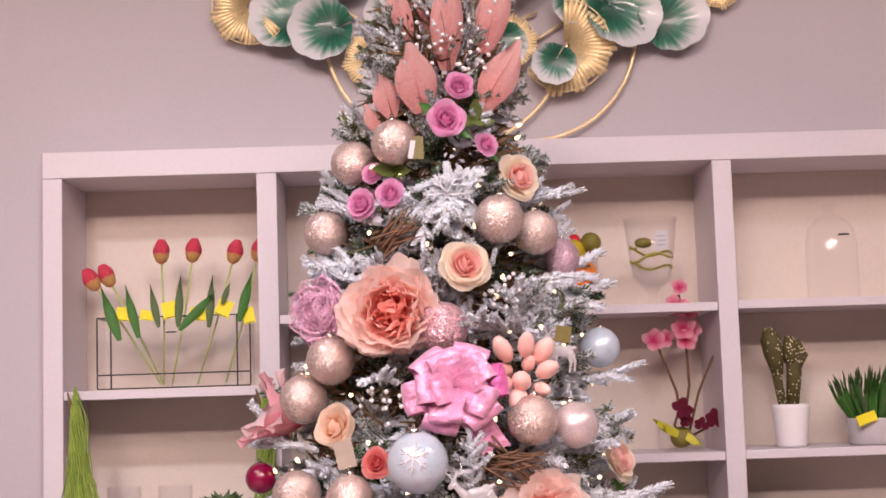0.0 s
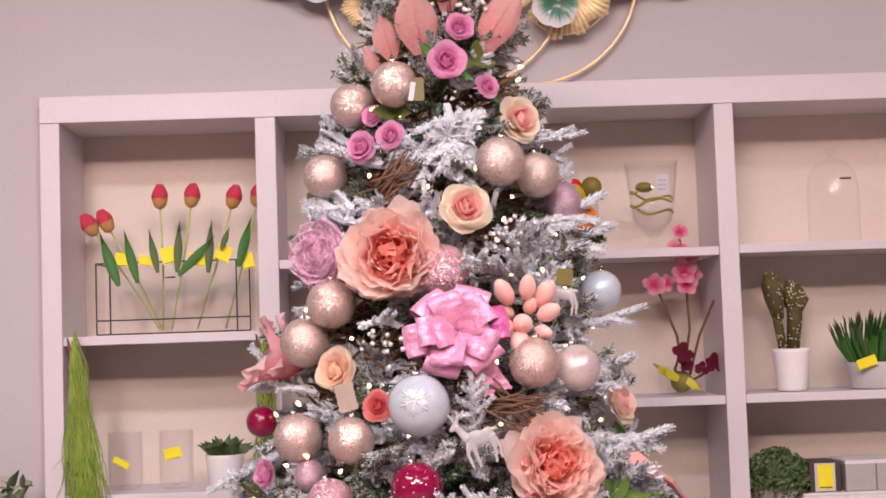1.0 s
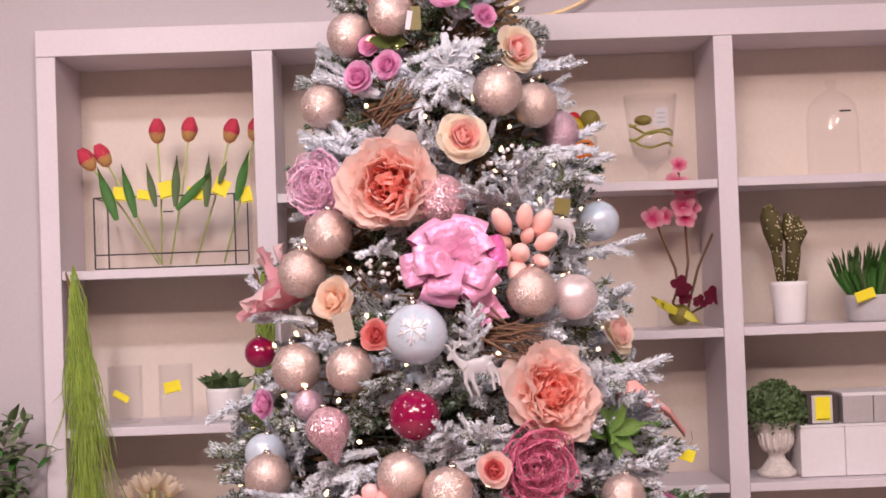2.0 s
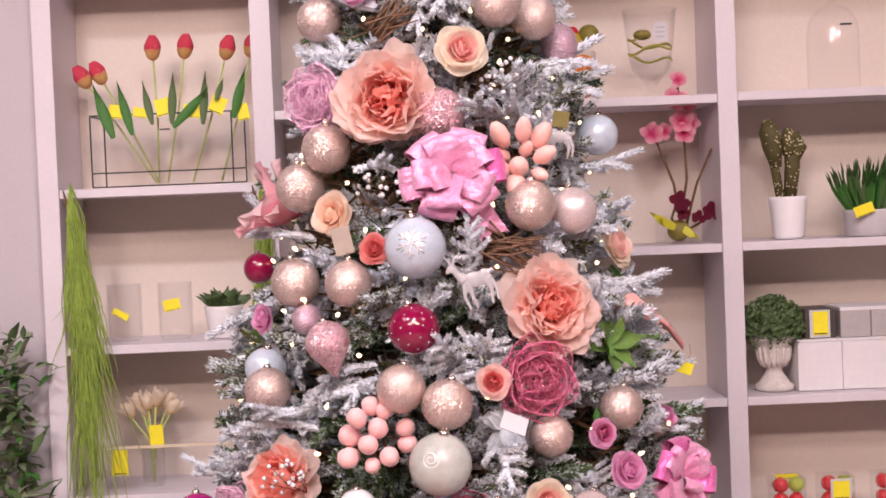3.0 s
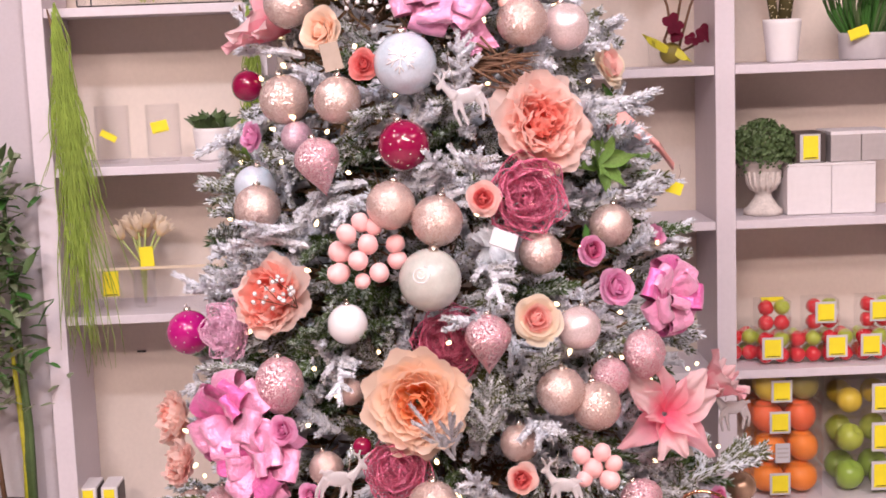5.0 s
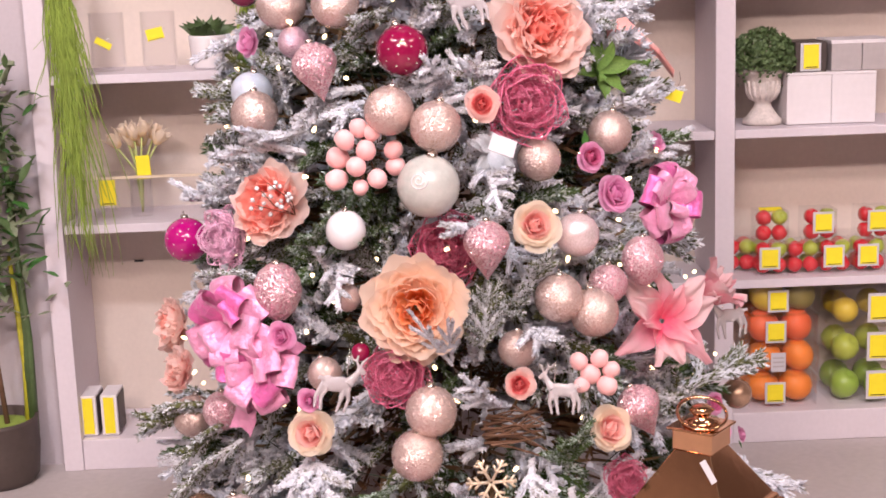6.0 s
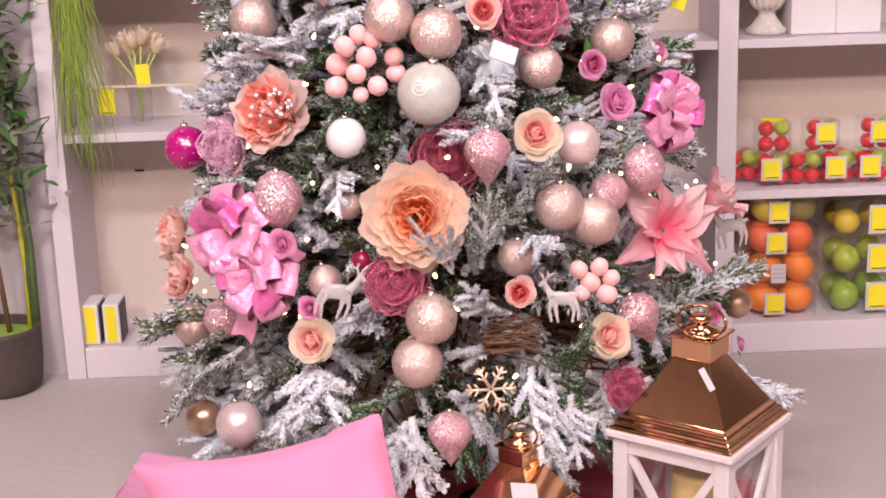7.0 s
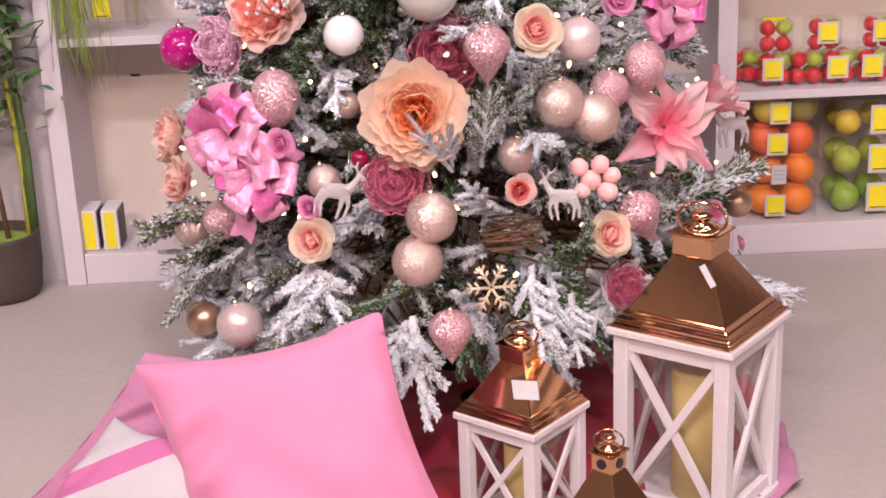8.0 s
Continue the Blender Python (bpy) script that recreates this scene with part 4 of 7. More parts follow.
buds(0.284, -1.072, 1.466, 0.1036, ((-0.35, 0.35), (0.05, 0.42), (0.35, 0.3), (-0.3, 0.0), (0.1, 0.1), (0.4, -0.02), (-0.38, -0.25), (-0.05, -0.2), (0.3, -0.35), (-0.12, -0.5)), 0.042, BUDMESH, "spray of closed salmon tulip buds on the tree", "bud")
buds(0.01, -1.226, 0.989, 0.1166, ((-0.3, 0.3), (0.0, 0.12), (-0.42, 0.0), (-0.15, -0.1), (0.1, 0.38), (0.4, 0.1), (0.15, -0.3), (-0.1, -0.42), (-0.45, -0.3), (0.42, -0.15), (-0.1, 0.45)), 0.038, BERRY, "spray of dusty pink berries on the tree", "berry")
buds(0.387, -1.301, 0.614, 0.0780, ((-0.35, 0.3), (0.1, 0.35), (0.35, 0.1), (-0.1, 0.0), (0.25, -0.25), (-0.3, -0.2)), 0.034, BERRY, "spray of dusty pink berries on the tree", "berry")

# velvet leaves at the top
VELVET = petal_mat("salmon_velvet", (0.90, 0.42, 0.40), (0.95, 0.60, 0.57), vary=0.25)
VLEAF = mesh_of("leaf", petal_bm(0.32, 1.0, 0.08, 0.14, 0.05, 41, 0.62), VELVET)


def velvet_leaf(base, tip, width):
    base, tip = Vector(base), Vector(tip)
    d = tip - base
    ob = new("velvet_leaf", VLEAF)
    x = d.cross(Vector((rng.gauss(0, 0.3), -1, 0))).normalized()
    m = Matrix((x, d.normalized().cross(x), d.normalized())).transposed().to_4x4()
    ob.matrix_basis = Matrix.Translation(base) @ m @ Matrix.Diagonal((width / 0.5, d.length, d.length, 1))
    part_rib = tube_bm([(0, -0.02, 0), (0, -0.07, 0.5), (0, -0.09, 0.92)], [0.012, 0.01, 0.004], 5)
    part("rib", part_rib, VELVET, ob)
    tagged(ob, "salmon pink velvet leaf at the top of the tree", "leaf", "velvet leaves")


velvet_leaf((0.115, -0.9, 1.983), (0.09, -0.93, 2.119), 0.082)
velvet_leaf((0.055, -0.88, 1.979), (0.03, -0.9, 2.065), 0.055)
velvet_leaf((0.166, -0.86, 2.076), (0.174, -0.9, 2.281), 0.066)
velvet_leaf((0.242, -0.84, 2.114), (0.293, -0.86, 2.29), 0.066)
velvet_leaf((0.23, -0.9, 1.985), (0.314, -0.92, 2.119), 0.07)
velvet_leaf((0.225, -0.88, 1.972), (0.266, -0.9, 2.059), 0.05)
velvet_leaf((0.093, -0.84, 2.147), (0.051, -0.84, 2.278), 0.045)
velvet_leaf((0.135, -0.8, 2.168), (0.121, -0.8, 2.312), 0.045)
velvet_leaf((0.025, -0.86, 1.953), (-0.001, -0.87, 2.009), 0.03)

# pearl sprays
def pearls(base, tips, label, size=0.0045):
    ob = new("pearl_spray")
    base = Vector(base)
    ob.matrix_basis = Matrix.Translation(base)
    tagged(ob, label, "pearl spray")
    for tip in tips:
        d = Vector(tip) - base
        mid = d * 0.5 + Vector((rng.gauss(0, 0.01), -0.015, rng.gauss(0, 0.01)))
        part("stem", tube_bm([(0, 0, 0), mid, d], 0.0008, 4), BARK, ob)
        for k in range(5):
            p = mid.lerp(d, k / 4) + Vector((rng.gauss(0, 0.012), rng.gauss(0, 0.01), rng.gauss(0, 0.008)))
            share("pearl", PEARLMESH, ob, Matrix.Translation(p) @ Matrix.Diagonal((size, size, size, 1)))


PEARLMESH = mesh_of("pearl", lathe_bm([(math.sin(math.pi * i / 8), -math.cos(math.pi * i / 8)) if 0 < i < 8 else (0, -1 if i == 0 else 1) for i in range(9)], 10), PEARL)
pearls((0.141, -0.84, 2.006), ((0.043, -0.9, 2.128), (0.089, -0.9, 2.179), (0.064, -0.92, 2.083), (0.116, -0.9, 2.143), (0.124, -0.88, 2.206)), "white pearl spray at the top of the tree")
pearls((0.176, -0.84, 2.028), ((0.202, -0.9, 2.164), (0.237, -0.9, 2.198), (0.255, -0.92, 2.1), (0.204, -0.93, 2.099), (0.22, -0.93, 2.065), (0.157, -0.9, 2.188)), "white pearl spray at the top of the tree")
pearls((0.236, -0.975, 1.614), ((0.266, -1.036, 1.641), (0.241, -1.063, 1.587), (0.297, -1.028, 1.619)), "white pearl spray between the branches")
pearls((-0.004, -1.016, 1.367), ((-0.009, -1.095, 1.435), (0.042, -1.112, 1.438), (0.052, -1.124, 1.407)), "white pearl spray between the branches")
pearls((-0.127, -1.104, 0.873), ((-0.176, -1.194, 0.933), (-0.165, -1.196, 0.948), (-0.134, -1.22, 0.936), (-0.187, -1.195, 0.909)), "white pearl spray over a coral flower", 0.0042)
GLIT = glitter("silver_glitter", (0.46, 0.46, 0.52), 0.3, 0.5, 30, 0.8, 0.5)
for base, tip in (((0.096, -0.8, 2.05), (0.083, -0.85, 2.192)), ((0.144, -0.78, 2.077), (0.12, -0.8, 2.288)), ((0.225, -0.78, 2.063), (0.226, -0.8, 2.286)), ((0.213, -0.8, 2.071), (0.249, -0.86, 2.173)), ((0.179, -0.78, 2.088), (0.14, -0.84, 2.158)), ((0.06, -0.82, 2.012), (-0.005, -0.86, 2.087)), ((0.224, -0.8, 2.047), (0.194, -0.86, 2.186)), ((0.248, -0.8, 2.07), (0.3, -0.84, 2.106))):
    hero(base, tip, rng.choice((0, 3)), 0.7)

# bundles of brown twigs
def twigs(x, y, z, size, turn, label, n=26):
    ob = new("twig_bundle")
    ob.matrix_basis = Matrix.Translation((x, y, z)) @ pose(0, 0, 0, 0, turn, 0)
    tagged(ob, label, "twigs")
    for k in range(n):
        a, b = Vector((-size * rng.uniform(0.35, 0.5), rng.gauss(0, 0.015), rng.gauss(0, 0.16) * size)), Vector((size * rng.uniform(0.35, 0.55), rng.gauss(-0.01, 0.015), rng.gauss(0, 0.24) * size))
        part("twig", tube_bm([a, (a + b) / 2 + Vector((0, rng.gauss(0, 0.006), rng.gauss(0, 0.006))), b], [0.0026, 0.002, 0.0012], 5), BARK, ob)


twigs(0.056, -0.997, 1.731, 0.0913, -35, "bundle of thin brown twigs between the branches")
twigs(0.255, -1.116, 1.294, 0.1112, 15, "bundle of thin brown twigs between the branches")
twigs(0.243, -1.309, 0.521, 0.1077, -5, "bundle of thin brown twigs between the branches")

# flat acrylic and felt ornaments
ACRYL = mat("milky_acrylic", (0.74, 0.70, 0.72), 0.2, vary=0.06, scale=20, bump=0.1, trans=0.5, coat=0.4)


def flake(x, y, z, size, label, material=None):
    ob = new("snowflake_ornament")
    d = (lean(x, y, z, 0.2) + Vector((0, -0.4, 0))).normalized()
    ob.matrix_basis = Matrix.Translation((x, y, z)) @ d.to_track_quat("Z", "Y").to_matrix().to_4x4() @ Matrix.Diagonal((size / 2, size / 2, size / 2, 1))
    tagged(ob, label, "ornament")
    for k in range(6):
        bm = bmesh.new()
        c = Matrix.Rotation(k * math.pi / 3, 3, "Z")
        tube_bm([c @ Vector((0.05, 0, 0)), c @ Vector((0.6, 0, 0)), c @ Vector((1, 0, 0))], [0.07, 0.06, 0.09], 6, bm)
        for f in (0.45, 0.72):
            for s in (-1, 1):
                tube_bm([c @ Vector((f, 0, 0)), c @ Vector((f + 0.2, s * 0.24, 0))], [0.05, 0.06], 6, bm)
        part("arm", bm, material or ACRYL, ob)


def figure_bm():
    """A plain cut-out deer: body, neck, head, legs and branching antlers fused in one flat plate."""
    bm = bmesh.new()
    flat = Matrix.Diagonal((1, 0.3, 1, 1))
    for c, r, tilt in (((0.05, 0, -0.05), (0.5, 0.5, 0.26), 8), ((-0.62, 0, 0.5), (0.2, 0.2, 0.11), -28), ((0.4, 0, -0.02), (0.22, 0.22, 0.24), 0)):
        lathe_bm([(math.sin(math.pi * i / 10) if 0 < i < 10 else 0, -math.cos(math.pi * i / 10)) for i in range(11)], 14, bm, flat @ Matrix.Translation(c) @ Matrix.Rotation(radians(tilt), 4, "Y") @ Matrix.Diagonal((*r, 1)))
    for pts, radii in ((((-0.28, 0, 0.02), (-0.45, 0, 0.28), (-0.55, 0, 0.5)), (0.2, 0.12, 0.1)),
                       (((-0.3, 0, -0.15), (-0.42, 0, -0.5), (-0.34, 0, -0.95)), (0.12, 0.07, 0.05)), (((-0.18, 0, -0.2), (-0.16, 0, -0.6), (-0.1, 0, -0.98)), (0.12, 0.07, 0.05)),
                       (((0.4, 0, -0.15), (0.5, 0, -0.55), (0.42, 0, -0.98)), (0.14, 0.07, 0.05)), (((0.5, 0, -0.1), (0.68, 0, -0.5), (0.64, 0, -0.9)), (0.13, 0.07, 0.05)),
                       (((-0.52, 0, 0.58), (-0.4, 0, 0.8), (-0.42, 0, 1.0)), (0.05, 0.045, 0.03)), (((-0.42, 0, 0.78), (-0.24, 0, 0.84), (-0.16, 0, 0.98)), (0.045, 0.04, 0.03)),
                       (((-0.56, 0, 0.58), (-0.62, 0, 0.8), (-0.74, 0, 0.96)), (0.05, 0.045, 0.03)), (((0.55, 0, 0.05), (0.7, 0, 0.12), (0.74, 0, 0.02)), (0.08, 0.06, 0.03))):
        tube_bm([Vector(p) for p in pts], list(radii), 8, bm)
    return bm


FIGURE = mesh_of("acrylic_ornament", figure_bm(), ACRYL)


def acrylic_figure(x, y, z, size, label, mirror=1):
    ob = new("acrylic_ornament", FIGURE)
    ob.matrix_basis = Matrix.Translation((x, y, z)) @ pose(0, 0, 0, rng.uniform(-8, 8), rng.uniform(-20, 20), rng.uniform(-25, 25)) @ Matrix.Diagonal((mirror * size / 2, size * 0.34, size / 2, 1))
    fuse = ob.modifiers.new("fuse", "REMESH")
    fuse.mode, fuse.voxel_size, fuse.use_smooth_shade = "VOXEL", 0.028, True
    part("hanging_thread", tube_bm([(-0.2, 0, 0.25), (-0.15, 0.1, 0.8), (-0.1, 0.4, 1.3)], 0.012, 4), CAP, ob)
    tagged(ob, label, "ornament", "acrylic deer on the tree")


flake(0.155, -1.021, 1.801, 0.0898, "silver glitter snowflake ornament on the tree", GLIT)
acrylic_figure(0.184, -1.184, 1.251, 0.1081, "milky clear acrylic deer ornament on the tree")
acrylic_figure(0.357, -1.027, 1.501, 0.0887, "milky clear acrylic deer ornament on the tree")
acrylic_figure(-0.048, -1.351, 0.628, 0.105, "milky clear acrylic deer ornament on the tree", -1)
acrylic_figure(0.322, -1.36, 0.605, 0.0914, "milky clear acrylic deer ornament on the tree")
acrylic_figure(0.727, -0.816, 0.579, 0.1120, "milky clear acrylic deer ornament on the tree")
flake(0.2, -1.397, 0.458, 0.0857, "gold glitter snowflake ornament low on the tree", glitter("gold_glitter", (0.70, 0.55, 0.36), 0.3, 0.5, 30, 0.8, 0.4))

# tags
TAGWHITE = mat("white_card", (0.55, 0.53, 0.56), 0.6, vary=0.04)


def tag(x, y, z, w, h, material, label, rx=0.0, ry=0.0, rz=0.0):
    ob = part("price_tag", box_bm((-w / 2, -0.0012, -h / 2), (w / 2, 0.0012, h / 2), 0.0004), material, None, label, False)
    ob.matrix_basis = pose(x, y, z, rx, ry, rz)
    tagged(ob, category="price tag")
    part("thread", tube_bm([(0, 0, h / 2), (0.004, 0.01, h / 2 + 0.02), (0, 0.03, h / 2 + 0.035)], 0.0006, 4), BARK, ob)
    return ob


tag(*(0.241, -1.281, 1.009), 0.045, 0.034, TAGWHITE, "plain white card tag on the tree", -38, 22, 0)
tag(*(0.091, -0.991, 1.894), 0.01, 0.036, TAGWHITE, "white card tag on the tree", 0, 10, 0)
tag(*(0.104, -0.988, 1.898), 0.02, 0.045, mat("dark_gold_card", (0.16, 0.13, 0.04), 0.4), "dark gold card tag on the tree", 0, 0, 10)
tag(*(0.363, -1.037, 1.53), 0.03, 0.03, mat("old_gold_card", (0.20, 0.16, 0.05), 0.35, metal=0.4), "gold card tag on an ornament", 0, 10, 0)
tag(*(-0.044, -1.116, 1.324), 0.034, 0.05, mat("kraft_card", (0.36, 0.29, 0.24), 0.7), "kraft card tag on the tree", 0, -12, 0)
tag(*(0.618, -0.807, 1.034), 0.032, 0.024, YELLOW, "yellow price tag on the tree", 0, 20, 0)

# big green leaves and a salmon ribbon
def leaf_bunch(x, y, z, size, n, face, label, mesh=None):
    ob = new("leaf_bunch")
    ob.matrix_basis = Matrix.Translation((x, y, z)) @ Vector(face).normalized().to_track_quat("Z", "Y").to_matrix().to_4x4()
    tagged(ob, label, "leaves")
    for k in range(n):
        s = size * rng.uniform(0.75, 1.1)
        share("leaf", mesh or SLIMLEAF, ob, Matrix.Rotation(6.283 * k / n + rng.gauss(0, 0.2), 4, "Z") @ Matrix.Rotation(radians(rng.uniform(30, 95)), 4, "X") @ Matrix.Diagonal((s, s, s, 1)))


OLIVELEAF = mesh_of("leaf", petal_bm(0.36, 1.0, 0.1, 0.1, 0.03, 6, 0.5), mat("olive_leaf", (0.10, 0.13, 0.03), 0.5, vary=0.4, scale=25))
SLIMLEAF = mesh_of("leaf", petal_bm(0.28, 1.1, 0.12, 0.25, 0.05, 4, 0.7), mat("fresh_leaf_green", (0.15, 0.27, 0.06), 0.5, vary=0.4, scale=25, spec=0.4))
FROSTLEAF = mesh_of("leaf", petal_bm(0.3, 1.0, 0.12, 0.3, 0.05, 9, 0.2, 14, 9, 0.09), mat("frosted_silver_leaf", (0.48, 0.51, 0.55), 0.45, vary=0.25, scale=12, grain=70, bump=0.4, sheen=0.4))
leaf_bunch(*(0.17, -1.0, 1.8), 0.062, 8, (0.05, -1, 0.1), "spray of silvery frosted lobed leaves near the top", FROSTLEAF)
leaf_bunch(*(0.226, -1.2, 0.99), 0.05, 7, (0.2, -1, 0.2), "spray of silvery frosted lobed leaves on the tree", FROSTLEAF)
leaf_bunch(*(0.439, -0.994, 1.106), 0.078, 9, (0.5, -0.8, 0.35), "bunch of green artificial leaves under a peony")
leaf_bunch(*(0.521, -0.794, 1.085), 0.078, 9, (0.6, -0.8, 0.2), "bunch of green artificial leaves on the tree")
leaf_bunch(*(0.217, -0.917, 1.96), 0.05, 4, (0.2, -1, 0.3), "olive green artificial leaves near the roses", OLIVELEAF)
leaf_bunch(*(0.053, -0.928, 1.861), 0.045, 4, (-0.2, -1, 0.2), "olive green artificial leaves near the roses", OLIVELEAF)
leaf_bunch(*(-0.232, -0.794, 1.105), 0.06, 5, (-0.4, -1, 0.1), "green artificial leaves between the branches")
RIBBON = mat("salmon_ribbon", (0.82, 0.33, 0.30), 0.35, vary=0.15, scale=30, sheen=0.4)
pts = [Vector(p) for p in ((0.459, -0.976, 1.174), (0.494, -0.996, 1.184), (0.533, -0.949, 1.153), (0.589, -0.804, 1.117), (0.616, -0.807, 1.076))]
vs, fs = [], []
for k, p in enumerate(pts):
    w = 0.02 - 0.003 * k
    vs += [p + Vector((0, 0.01 * math.sin(k), w)), p - Vector((0, 0.01 * math.cos(k), w))]
for k in range(len(pts) - 1):
    fs.append((2 * k, 2 * k + 1, 2 * k + 3, 2 * k + 2))
ob = part("ribbon_tail", bm_of(vs, fs), RIBBON, None, "salmon pink ribbon tail hanging from the tree")
tagged(ob, category="ribbon")
sol = ob.modifiers.new("thick", "SOLIDIFY")
sol.thickness = 0.002

# ---- the branches, which leave room for what hangs on them ----
def hidden(points):
    """Whether one of the points would stand before an ornament or a flower."""
    for p in points:
        for c, r in OCCUPIED:
            if p.y < c.y + 0.4 * r and (p.x - c.x) ** 2 + (p.z - c.z) ** 2 < (0.97 * r + 0.012) ** 2:
                return True
    return False


COUNT = 380
for k in range(COUNT):
    f = (k + 0.5) / COUNT
    z = 2.22 - 1.9 * f ** 0.72
    a = k * 2.39996 + rng.gauss(0, 0.1)
    R = reach(z)
    inner = R * rng.uniform(0.25, 0.5)
    slope = 0.5 * (z - 0.75) / 1.4 + rng.gauss(0, 0.2)
    if z < 0.5:
        slope -= rng.uniform(0.1, 0.5)
    d = Vector((math.cos(a + rng.gauss(0, 0.25)), math.sin(a + rng.gauss(0, 0.25)), slope)).normalized()
    length = (R * rng.uniform(0.86, 1.03) - inner) / max(0.6, math.hypot(d.x, d.y))
    length = min(max(length, 0.13), 0.34)
    p = Vector((inner * math.cos(a), inner * math.sin(a), z))
    for _ in range(4):
        if not hidden([AXIS + p + d * length * g for g in (0.5, 0.7, 0.85, 1.0)]):
            break
        length *= 0.8
    me = SPRAYS[rng.choice((0, 4, 2, 3, 4, 2, 1, 4, 5, 2))]
    share("branch", me, tree, Matrix.Translation(p) @ aim(d, rng.gauss(0, 0.5)) @ Matrix.Diagonal((length, min(length, 0.24) * rng.uniform(0.9, 1.1), min(length, 0.24), 1)))
# snowy tips that stand out between the ornaments
made = 0
for k in range(1500):
    z = 0.3 + 1.85 * rng.random() ** 1.25
    R = reach(z)
    a = rng.uniform(-math.pi, 0) if rng.random() < 0.85 else rng.uniform(0, math.pi)
    r = R * rng.uniform(0.6, 0.82)
    p = Vector((r * math.cos(a), r * math.sin(a), z))
    b = a + rng.gauss(0, 0.7)
    d = Vector((math.cos(b), math.sin(b), rng.gauss(0.1, 0.6) if z > 0.5 else rng.gauss(-0.5, 0.5))).normalized()
    length = rng.uniform(0.09, 0.16)
    tip = p + d * length
    if math.hypot(tip.x, tip.y) > R * 1.08 or hidden([AXIS + p + d * length * g for g in (0.3, 0.55, 0.8, 1.0)]):
        continue
    w = rng.uniform(0.13, 0.18)
    me = rng.choice((SLIM[0], SLIM[1], SLIM[1], SPRAYS[0], SPRAYS[1], SLIM[2]))
    share("branch", me, tree, Matrix.Translation(p) @ aim(d, rng.gauss(0, 0.8)) @ Matrix.Diagonal((length, w, w, 1)))
    made += 1
    if made == 210:
        break

# ---- in front of the tree ----
PAINT = mat("white_lantern_paint", (0.68, 0.63, 0.67), 0.4, vary=0.05, scale=10, grain=80, bump=0.1, depth=0.001)
CANDLE = mat("ivory_wax", (0.80, 0.66, 0.28), 0.5, vary=0.06, sss=0.4)
SKIRT = mat("red_cloth", (0.42, 0.012, 0.04), 0.8, vary=0.25, scale=8, grain=200, bump=0.3, depth=0.001, sheen=0.3)
CUSHION = mat("pink_linen", (0.68, 0.24, 0.42), 0.75, vary=0.08, scale=6, grain=400, bump=0.35, depth=0.0008, sheen=0.25)
MAUVE = mat("mauve_cloth", (0.46, 0.19, 0.33), 0.8, vary=0.2, scale=8, grain=300, bump=0.3, depth=0.001, sheen=0.3)
WAX_GLASS = thin_glass("lantern_glass", (0.96, 0.95, 0.95))

# red skirt on the floor, in soft folds
vs, fs = [], []
NA, NR = 72, 10
for j in range(NR + 1):
    r = 0.05 + 0.5 * j / NR
    for i in range(NA):
        a = 6.28319 * i / NA
        rr = r * (1 + 0.05 * math.sin(5 * a + 1) * j / NR + 0.03 * math.sin(11 * a) * j / NR)
        vs.append((rr * math.cos(a), rr * math.sin(a), 0.012 + 0.03 * (1 - j / NR) + 0.012 * (1 + math.sin(9 * a + 0.7 * j)) * j / NR * (1 if j < NR else 0.15)))
for j in range(NR):
    for i in range(NA):
        k = (i + 1) % NA
        fs.append((j * NA + i, (j + 1) * NA + i, (j + 1) * NA + k, j * NA + k))
skirt = part("tree_skirt", bm_of(vs, fs), SKIRT, None, "deep red cloth tree skirt spread on the floor")
skirt.location = (0.2, -0.92, 0)
tagged(skirt, category="tree skirt")
sol = skirt.modifiers.new("thick", "SOLIDIFY")
sol.thickness = 0.004


